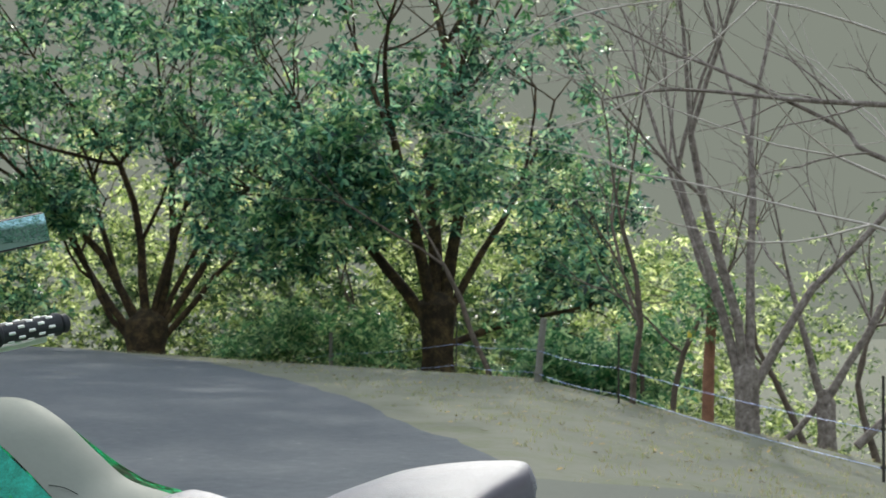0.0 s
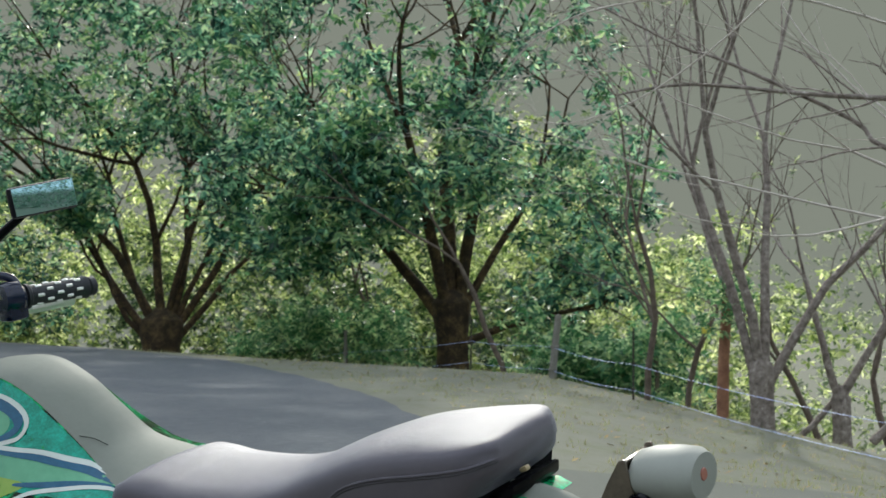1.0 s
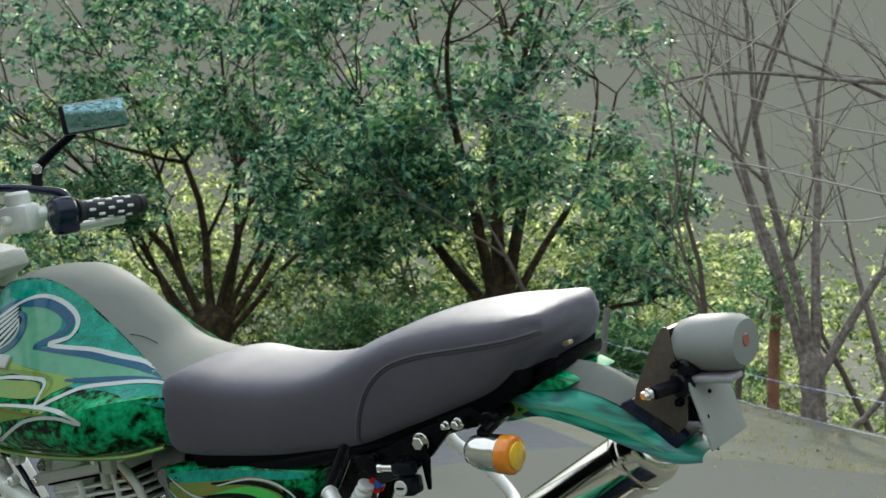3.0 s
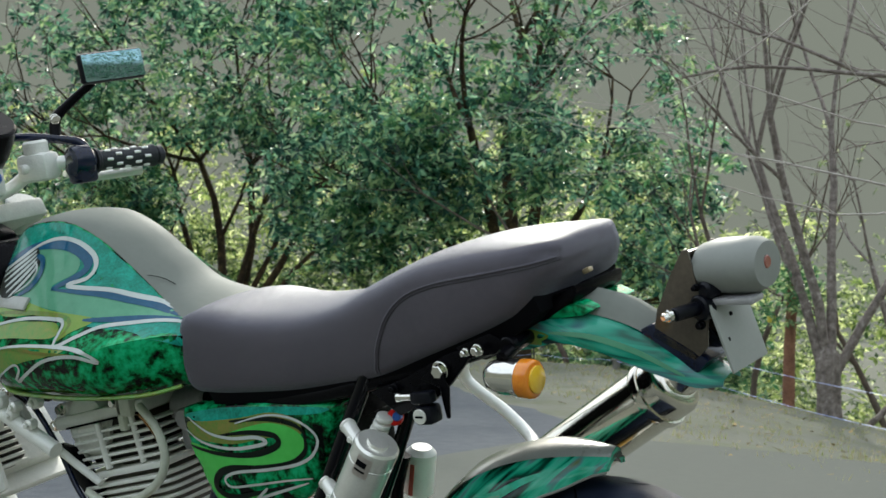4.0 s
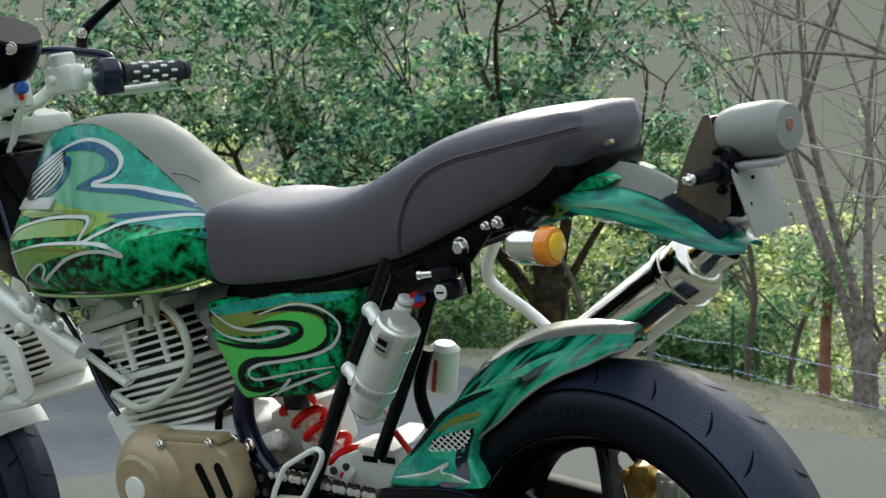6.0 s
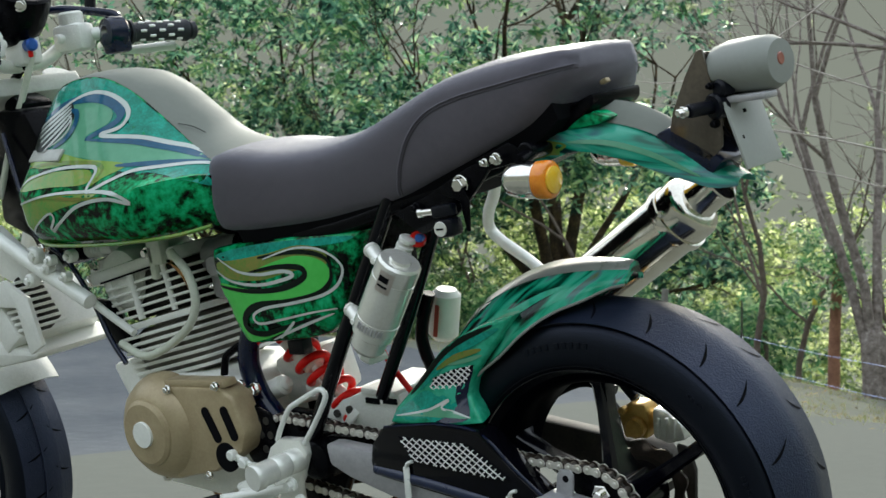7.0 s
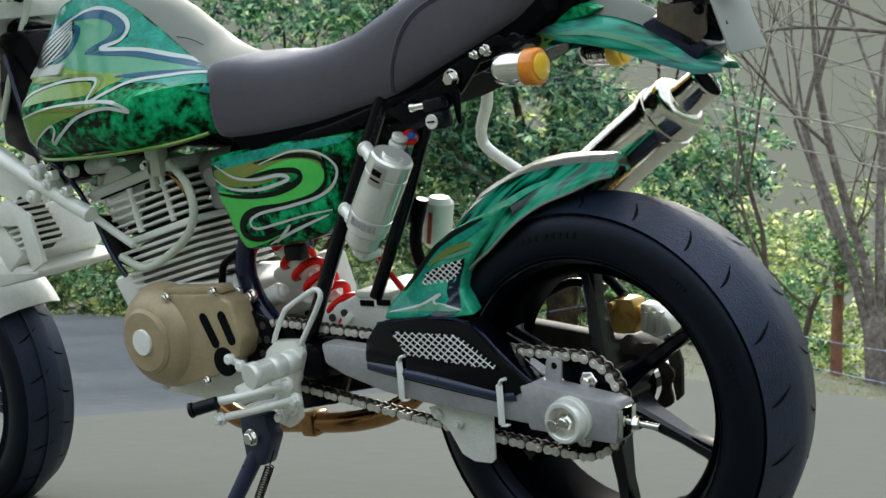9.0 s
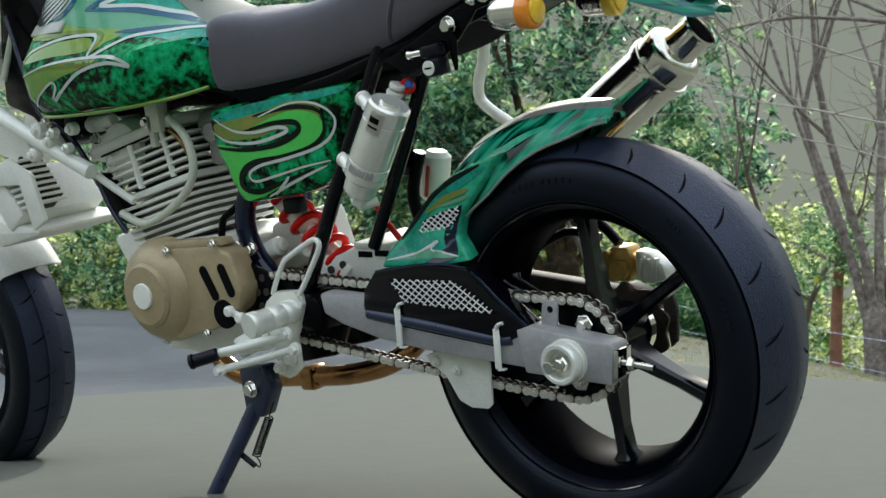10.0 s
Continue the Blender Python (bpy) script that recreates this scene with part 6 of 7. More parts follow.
# remote canister clamped to the frame stay
c0, c1 = Vector((-0.182, -0.134, 0.576)), Vector((-0.2435, -0.134, 0.490))
ca = (c1 - c0).normalized()
bm = bmesh.new()
le = (c1 - c0).length
lathe(bm, [(0, -0.0045), (0.0125, -0.0045), (0.0135, -0.0010), (0.0200, -0.0015), (0.0245, -0.002), (0.0272, 0.001), (0.0275, 0.004), (0.0275, 0.020), (0.0266, 0.0205), (0.0266, 0.0225), (0.0275, 0.023), (0.0275, le - 0.026), (0.0266, le - 0.0255), (0.0266, le - 0.0235), (0.0275, le - 0.023), (0.0275, le - 0.010),
           (0.0262, le - 0.008), (0.0262, le), (0.0225, le + 0.003), (0.0215, le + 0.020), (0.017, le + 0.026), (0, le + 0.026)], c0, ca, 48)
can = part("canister", bm, ALU_POLISHED, bike, "bright machined aluminium oil canister", 28)
u, w = frame_of(ca)
facing = max((k * 0.1 for k in range(63)), key=lambda a: -(u * math.cos(a) + w * math.sin(a)).y + 0.35 * (u * math.cos(a) + w * math.sin(a)).x)
for k0, k1, a_off, material, label in ((0.006, 0.034, 0.0, LABEL_GREY, "small printed label"), (0.012, 0.020, 0.08, GROOVE, ""), (0.024, 0.027, 0.05, GROOVE, "")):
    bm = bmesh.new()
    wide = 0.36 if label else 0.24
    rows_ = [[c0 + ca * kk + (u * math.cos(facing + a_off + wide * q) + w * math.sin(facing + a_off + wide * q)) * (0.0280 if label else 0.0284) for q in (-1, -0.5, 0, 0.5, 1)] for kk in (k0, k1)]
    loft(bm, rows_, closed=False)
    part("label" if label else "print_bar", bm, material, can, label)
for k in (le - 0.016,):
    bm = bmesh.new()
    for j in range(9):
        a = j * 0.15 + 2.2
        u, w = frame_of(ca)
        block(bm, c0 + ca * k + (u * math.cos(a) + w * math.sin(a)) * 0.0276, (0.0022, 0.0022, 0.009), (0, 35, 0))
    part("canister_mark", bm, ALU_SATIN, can)
for p, q in (((-0.247, -0.106, 0.586), (-0.203, -0.130, 0.560)), ((-0.297, -0.106, 0.512), (-0.252, -0.130, 0.484))):
    bm = bmesh.new()
    p, q = Vector(p), Vector(q)
    rod(bm, p - (q - p) * 0.06, q, 0.0092, 20)
    rod(bm, p - (q - p) * 0.10, p - (q - p) * 0.02, 0.0105, 20)
    disc(bm, p.lerp(q, 0.35) + Vector((0.0, -0.010, 0.0)), Y, 0.0042, 0.003, 6)
    part("canister_clamp", bm, ALU_SHINY, bike)
bm = bmesh.new()
disc(bm, c1 + ca * 0.032 + Vector((0.004, 0, 0)), ca, 0.011, 0.008, 6)
tube(bm, [c1 + ca * 0.03, c1 + ca * 0.045 + Vector((0.004, 0.01, 0.0)), c1 + ca * 0.055 + Vector((0.02, 0.03, 0.01))], 0.006, 10)
part("canister_union", bm, ALU, bike)
bm = bmesh.new()
for k in range(4):
    disc(bm, (-0.216 + 0.006 * k, -0.095, 0.572 + 0.008 * k), (0.5, 0, 0.8), 0.012 - 0.0005 * k, 0.003, 20)
part("canister_cap", bm, CAST, bike)
bm = bmesh.new()
disc(bm, (-0.190, -0.085, 0.594), (0.3, -1, 0.2), 0.010, 0.004, 24)
part("filler_button", bm, SPRING, bike, "red and blue union")
bm = bmesh.new()
disc(bm, (-0.184, -0.088, 0.596), (0.3, -1, 0.2), 0.0055, 0.005, 20)
part("filler_ring", bm, BLUE, bike)
bm = bmesh.new()
rod(bm, (-0.310, 0.10, 0.495), (-0.330, 0.10, 0.425), 0.021, 24)
btl = part("catch_bottle", bm, WHITE, bike, "frosted plastic catch bottle")
bm = bmesh.new()
block(bm, (-0.318, 0.077, 0.455), (0.006, 0.002, 0.045), (0, 16, 0))
part("level_strip", bm, RED_PAINT, btl)
pipe("rear_hose", [(-0.300, 0.05, 0.50), (-0.325, 0.05, 0.44), (-0.312, 0.05, 0.385)], 0.009, BLACK)
pipe("red_cable", [(-0.34, -0.03, 0.47), (-0.30, -0.05, 0.43), (-0.27, -0.05, 0.39)], 0.004, SPRING)

# engine
eng_ax = Vector((-0.17, 0, 1)).normalized()
bm = bmesh.new()
prism(bm, [(-0.800, 0.315), (-0.795, 0.385), (-0.740, 0.420), (-0.600, 0.420), (-0.565, 0.412), (-0.552, 0.385), (-0.548, 0.300), (-0.565, 0.262), (-0.620, 0.240), (-0.740, 0.255)], -0.092, 0.095, 0.014)
prism(bm, [(-0.845, 0.430), (-0.765, 0.445), (-0.735, 0.400), (-0.790, 0.345), (-0.815, 0.370)], -0.07, -0.03, 0.008)
engine = part("engine", bm, CAST, bike, "pale cast alloy engine with finned cylinder")
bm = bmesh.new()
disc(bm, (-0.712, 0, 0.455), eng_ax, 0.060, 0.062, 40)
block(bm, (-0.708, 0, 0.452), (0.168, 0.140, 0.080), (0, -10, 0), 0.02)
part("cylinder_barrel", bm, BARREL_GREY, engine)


def fin(z, w, l, t, x):
    """One cooling fin with rounded corners, tilted with the cylinder."""
    bm = bmesh.new()
    pts = []
    c = 0.022
    for cx_, cy_, a0 in ((l / 2 - c, w / 2 - c, 0), (-l / 2 + c, w / 2 - c, 90), (-l / 2 + c, -w / 2 + c, 180), (l / 2 - c, -w / 2 + c, 270)):
        for k in range(5):
            a = radians(a0 + 22.5 * k)
            pts.append(Vector((cx_ + c * math.cos(a), cy_ + c * math.sin(a), 0)))
    m = pose(x, 0, z, 0, -10, 0)
    e = t * 0.3
    loft(bm, [[m @ (p * f + Vector((0, 0, h_))) for p in pts] for f, h_ in ((0.99, -t / 2), (1.0, -t / 2 + e), (1.0, t / 2 - e), (0.99, t / 2))])
    part("cooling_fin", bm, CAST, engine)


for k in range(7):
    fin(0.418 + 0.0108 * k, 0.150 + 0.003 * k, 0.178 + 0.003 * k, 0.0050, -0.705 - 0.0018 * k)
for k in range(5):
    fin(0.512 + 0.0118 * k, 0.158, 0.200, 0.0040, -0.722 - 0.002 * k)
for x, y, r_ in ((-0.806, -0.066, 0.0075), (-0.668, -0.076, 0.0045), (-0.742, -0.078, 0.0055)):
    bm = bmesh.new()
    rod(bm, (x, y, 0.505 + (x + 0.72) * 0.17), (x - 0.010, y, 0.572 + (x + 0.72) * 0.17), r_, 12)
    part("head_stud", bm, CAST, engine)
bm = bmesh.new()
block(bm, (-0.720, 0, 0.4975), (0.195, 0.156, 0.010), (0, -10, 0), 0.003)
part("head_gasket_rail", bm, ALU, engine)
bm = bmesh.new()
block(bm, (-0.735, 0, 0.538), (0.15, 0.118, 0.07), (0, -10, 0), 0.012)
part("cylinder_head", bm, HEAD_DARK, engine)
bm = bmesh.new()
lathe(bm, [(0, -0.070), (0.034, -0.070), (0.045, -0.064), (0.050, -0.050), (0.051, 0.0), (0.050, 0.050), (0.045, 0.064), (0, 0.070)], (-0.790, 0, 0.558), Y, 44)
block(bm, (-0.755, 0, 0.578), (0.215, 0.150, 0.020), (0, -10, 0), 0.006)
block(bm, (-0.850, 0, 0.570), (0.060, 0.110, 0.040), (0, -14, 0), 0.012)
cam = part("cam_cover", bm, CAST, engine, "pale rounded cam cover")
bm = bmesh.new()
block(bm, (-0.745, -0.0755, 0.571), (0.165, 0.003, 0.0028), (0, -10, 0))
part("cover_seam", bm, GROOVE, cam)
for x, z in ((-0.835, 0.585), (-0.855, 0.560), (-0.712, 0.598)):
    bolt((x, -0.072, z), 0.009, engine)
bm = bmesh.new()
block(bm, (-0.682, -0.075, 0.606), (0.030, 0.022, 0.050), (0, 0, 0), 0.004)
block(bm, (-0.690, -0.080, 0.585), (0.012, 0.012, 0.050), (0, 0, 0), 0.003)
part("throttle_bracket", bm, HOSE, engine)
bm = bmesh.new()
rod(bm, (-0.650, -0.01, 0.575), (-0.565, -0.01, 0.585), 0.028, 24)
block(bm, (-0.600, -0.01, 0.545), (0.05, 0.06, 0.05), (0, 0, 0), 0.008)
disc(bm, (-0.600, -0.045, 0.570), Y, 0.016, 0.008)
part("carburettor", bm, ALU_SATIN, engine)
for dx, dz, r_ in ((-0.018, -0.012, 0.004), (0.018, -0.012, 0.004), (0.0, 0.014, 0.005)):
    bolt((-0.600 + dx, -0.044, 0.552 + dz), r_, engine, half=0.003)
bm = bmesh.new()
for k in range(4):
    lathe(bm, [(0.024, -0.005), (0.031, -0.002), (0.031, 0.002), (0.024, 0.005)], (-0.565 + 0.010 * k, -0.01, 0.585), (1, 0, 0.1), 24)
rod(bm, (-0.572, -0.01, 0.584), (-0.515, -0.01, 0.590), 0.025, 24)
part("intake_boot", bm, BLACK, engine)
pipe("fuel_hose", [(-0.640, -0.09, 0.600), (-0.605, -0.095, 0.567), (-0.602, -0.095, 0.522), (-0.638, -0.095, 0.483), (-0.722, -0.095, 0.450), (-0.785, -0.09, 0.468)], 0.0062, HOSE, engine, "milky breather hose")
pipe("plug_lead", [(-0.690, -0.06, 0.583), (-0.655, -0.075, 0.580), (-0.636, -0.075, 0.560), (-0.632, -0.07, 0.540)], 0.0042, HEATED, engine)
pipe("coil_lead", [(-0.52, -0.05, 0.47), (-0.545, -0.06, 0.45), (-0.565, -0.06, 0.43)], 0.004, SPRING, engine)
pipe("black_lead", [(-0.552, -0.065, 0.462), (-0.570, -0.07, 0.452), (-0.586, -0.072, 0.440), (-0.594, -0.075, 0.405)], 0.0055, BLACK, engine)
bm = bmesh.new()
lathe(bm, [(0.078, 0.0), (0.079, -0.012), (0.076, -0.022), (0.068, -0.036), (0.055, -0.048), (0.049, -0.0505), (0.048, -0.0535), (0.043, -0.057), (0, -0.059)], (-0.686, -0.100, 0.352), Y, 56)
gen = part("generator_cover", bm, BRONZE, engine, "bronze painted domed generator cover", 30)
bm = bmesh.new()
disc(bm, (-0.686, -0.160, 0.352), Y, 0.019, 0.0025, 40)
part("inspection_cap", bm, ALU, gen)
bm = bmesh.new()
prism(bm, [(-0.640, 0.415), (-0.545, 0.414), (-0.522, 0.402), (-0.508, 0.350), (-0.520, 0.325), (-0.545, 0.312), (-0.580, 0.294), (-0.660, 0.280), (-0.70, 0.30), (-0.70, 0.40)], -0.132, -0.090, 0.006)
prism(bm, [(-0.66, 0.424), (-0.540, 0.424), (-0.536, 0.413), (-0.66, 0.412)], -0.128, -0.100, 0.003)
part("sprocket_cover", bm, BRONZE, engine)
for x0, z0, x1, z1 in ((-0.578, 0.380, -0.562, 0.344), (-0.540, 0.382, -0.528, 0.348)):
    bm = bmesh.new()
    d = Vector((x1 - x0, 0, z1 - z0))
    n = Vector((-d.z, 0, d.x)).normalized() * 0.0075
    u = d.normalized()
    pts = []
    for k in range(9):
        a = math.pi * k / 8
        pts.append(Vector((x1, 0, z1)) + n * math.cos(a) + u * 0.0075 * math.sin(a))
    for k in range(9):
        a = math.pi * k / 8
        pts.append(Vector((x0, 0, z0)) - n * math.cos(a) - u * 0.0075 * math.sin(a))
    prism(bm, [(p.x, p.z) for p in pts], -0.1335, -0.128)
    part("cover_slot", bm, GROOVE, engine)
bm = bmesh.new()
disc(bm, (-0.550, -0.131, 0.317), Y, 0.021, 0.003)
part("shaft_opening", bm, GROOVE, engine)
for p in ((-0.645, -0.135, 0.412), (-0.545, -0.135, 0.418), (-0.590, -0.135, 0.290), (-0.70, -0.118, 0.276)):
    bolt(p, 0.0065, engine, half=0.004)
for p in ((-0.548, -0.088, 0.405), (-0.552, -0.088, 0.386), (-0.548, -0.085, 0.362), (-0.525, -0.082, 0.40)):
    bolt(p, 0.0095, half=0.006)
# perforated black guard behind the cover
bm = bmesh.new()
prism(bm, [(-0.525, 0.385), (-0.490, 0.370), (-0.475, 0.330), (-0.485, 0.285), (-0.520, 0.272), (-0.545, 0.31)], -0.098, -0.092, 0.002)
pg = part("sprocket_guard", bm, BLACK, engine)
for i in range(4):
    for j in range(2):
        bm = bmesh.new()
        disc(bm, (-0.515 + 0.017 * j + 0.004 * i, -0.0985, 0.360 - 0.020 * i), Y, 0.0055, 0.001, 12)
        part("guard_hole", bm, STEEL_DARK, pg)
bm = bmesh.new()
for k, (x, z) in enumerate(((-0.535, 0.322), (-0.515, 0.312), (-0.498, 0.305))):
    disc(bm, (x, -0.136, z), Y, 0.0075, 0.006, 14)
block(bm, (-0.515, -0.133, 0.312), (0.05, 0.006, 0.010), (0, 22, 0), 0.002)
part("shift_linkage", bm, ALU, engine)
pipe("header_pipe", [(-0.80, 0.03, 0.52), (-0.825, 0.03, 0.46), (-0.815, 0.03, 0.36), (-0.79, 0.02, 0.28), (-0.745, 0.01, 0.222), (-0.68, 0, 0.190), (-0.56, 0, 0.190), (-0.44, 0, 0.196), (-0.37, 0.02, 0.215), (-0.33, 0.06, 0.26), (-0.26, 0.11, 0.36), (-0.195, 0.13, 0.418)], 0.0155, HEATED,
     label="heat-tinted exhaust pipe under the engine", seg=14)
brick_("pipe_joint", (-0.53, 0, 0.190), (0.03, 0.036, 0.036), HEATED, ease=0.006)
plate("engine_hanger", [(-0.845, 0.535), (-0.815, 0.530), (-0.765, 0.470), (-0.770, 0.445), (-0.800, 0.455), (-0.840, 0.505)], -0.082, -0.070, BLACK)
pipe("brace_bar", [(-1.06, -0.115, 0.675), (-0.976, -0.118, 0.628), (-0.86, -0.118, 0.567), (-0.803, -0.118, 0.538)], 0.0120, ALU, label="bright tubular engine brace", n=3)
pipe("brace_link", [(-0.83, -0.105, 0.545), (-0.79, -0.10, 0.515), (-0.745, -0.095, 0.485)], 0.006, CAST)
plate("brace_lug", [(-0.96, 0.625), (-0.90, 0.600), (-0.885, 0.575), (-0.905, 0.565), (-0.97, 0.598)], -0.10, -0.085, CAST, ease=0.005)
for x, y, z, r_, m_ in ((-0.905, -0.122, 0.612, 0.012, CAST), (-0.880, -0.124, 0.592, 0.009, CAST), (-0.925, -0.124, 0.575, 0.011, CAST), (-0.868, -0.124, 0.604, 0.008, ALU_SHINY), (-0.840, -0.124, 0.578, 0.008, ALU_SHINY), (-0.845, -0.105, 0.606, 0.010, CAST)):
    bm = bmesh.new()
    disc(bm, (x, y, z), Y, r_, 0.008, 20)
    disc(bm, (x, y - 0.009, z), Y, r_ * 0.55, 0.004, 6)
    part("brace_boss", bm, m_, bike)
pipe("clutch_cable", [(-1.02, -0.06, 0.80), (-0.965, -0.085, 0.70), (-0.940, -0.09, 0.64), (-0.880, -0.09, 0.60), (-0.830, -0.095, 0.54), (-0.800, -0.098, 0.48), (-0.770, -0.10, 0.44)], 0.0042, NAVY_BLACK)
brick_("ignition_coil", (-0.90, -0.03, 0.615), (0.05, 0.06, 0.035), BLACK, rot=(0, 25, 0), ease=0.006)
bm = bmesh.new()
for k in range(5):
    lathe(bm, [(0.010, -0.002), (0.013, 0.0), (0.010, 0.002)], (-0.855 + 0.008 * k, -0.06, 0.607), (1, 0, 0), 20)
rod(bm, (-0.862, -0.06, 0.607), (-0.80, -0.06, 0.610), 0.0105)
part("intake_union", bm, CAST, engine)
for x, z in ((-0.905, 0.622), (-0.93, 0.60)):
    bolt((x, -0.105, z), 0.010)

# oil cooler and its bracket behind the front wheel
oc = bmesh.new()
block(oc, (-1.062, -0.02, 0.505), (0.050, 0.17, 0.090), (0, -32, 0), 0.006)
oc = part("oil_cooler", oc, CAST, bike, "pale finned oil cooler")
for k in range(8):
    bm = bmesh.new()
    t = (k - 3.5) * 0.0115
    block(bm, (-1.012 - t * 0.55, -0.078, 0.530 + t * 0.85), (0.062, 0.050, 0.0050), (0, -8, 0), 0.0015)
    part("cooler_fin", bm, CAST, oc)
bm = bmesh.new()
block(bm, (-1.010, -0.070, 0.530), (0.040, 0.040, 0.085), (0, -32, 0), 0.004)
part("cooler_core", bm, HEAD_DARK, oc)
plate("radiator_bracket", [(-1.130, 0.668), (-1.065, 0.658), (-1.005, 0.612), (-0.985, 0.578), (-1.020, 0.560), (-1.130, 0.600)], -0.085, -0.060, CAST, ease=0.006)
plate("cooler_bracket", [(-1.10, 0.555), (-1.02, 0.575), (-0.965, 0.545), (-0.95, 0.47), (-0.985, 0.455), (-1.00, 0.53), (-1.09, 0.535)], -0.112, -0.104, CAST, ease=0.002)
plate("cooler_shroud", [(-1.13, 0.50), (-1.08, 0.47), (-0.985, 0.455), (-0.99, 0.445), (-1.10, 0.43), (-1.15, 0.45)], -0.10, 0.08, CAST, ease=0.006)

# front fork, clamps and mudguard
for s in (-1, 1):
    bm = bmesh.new()
    a, b = Vector((-1.395, s * 0.092, 0.25)), Vector((-1.052, s * 0.092, 0.885))
    m = a.lerp(b, 0.45)
    rod(bm, a - (b - a).normalized() * 0.03, m, 0.019, 24)
    rod(bm, m, b, 0.026, 24)
    disc(bm, m, b - a, 0.0285, 0.012, 24)
    part("fork_leg", bm, CAST_GREY, bike, "silver upside-down fork leg")
    bm = bmesh.new()
    block(bm, (-1.395, s * 0.085, 0.262), (0.05, 0.035, 0.08), (0, 25, 0), 0.008)
    part("axle_clamp", bm, CAST, bike)
for x, z, w in ((-1.066, 0.855, 0.05), (-1.125, 0.735, 0.06)):
    brick_("triple_clamp", (x, 0, z), (0.085, 0.235, 0.034), CAST_GREY, rot=(0, -25, 0), ease=0.008, label="silver fork clamp")
brick_("headstock", (-1.045, 0, 0.79), (0.055, 0.06, 0.14), BLACK, rot=(0, 25, 0), ease=0.01)
plate("headstock_gusset", [(-1.03, 0.82), (-0.935, 0.76), (-0.915, 0.66), (-0.955, 0.64), (-1.02, 0.70)], -0.045, 0.045, GROOVE, ease=0.006)
plate("frame_head_cover", [(-1.045, 0.838), (-0.972, 0.833), (-0.945, 0.780), (-0.930, 0.690), (-0.918, 0.640), (-0.945, 0.585), (-0.985, 0.575), (-1.015, 0.630), (-1.085, 0.660), (-1.070, 0.750)], -0.050, 0.050, BLACK, ease=0.010, label="black frame head and wiring cover")
bm = bmesh.new()
rings = []
for i in range(17):
    a = radians(29 + 84 * i / 16)
    u = Vector((math.cos(a), 0, math.sin(a)))
    row = []
    for y, drop in ((-1.0, 0.026), (-0.9, 0.012), (-0.5, 0.002), (0, 0), (0.5, 0.002), (0.9, 0.012), (1.0, 0.026), (0.9, 0.015), (0.5, 0.005), (0, 0.003), (-0.5, 0.005), (-0.9, 0.015)):
        row.append(Vector((-1.392, 0, 0.25)) + u * (0.268 - drop) + Y * y * 0.066)
    rings.append(row)
loft(bm, rings)
part("front_mudguard", bm, CAST_GREY, bike, "silver front mudguard", 50)

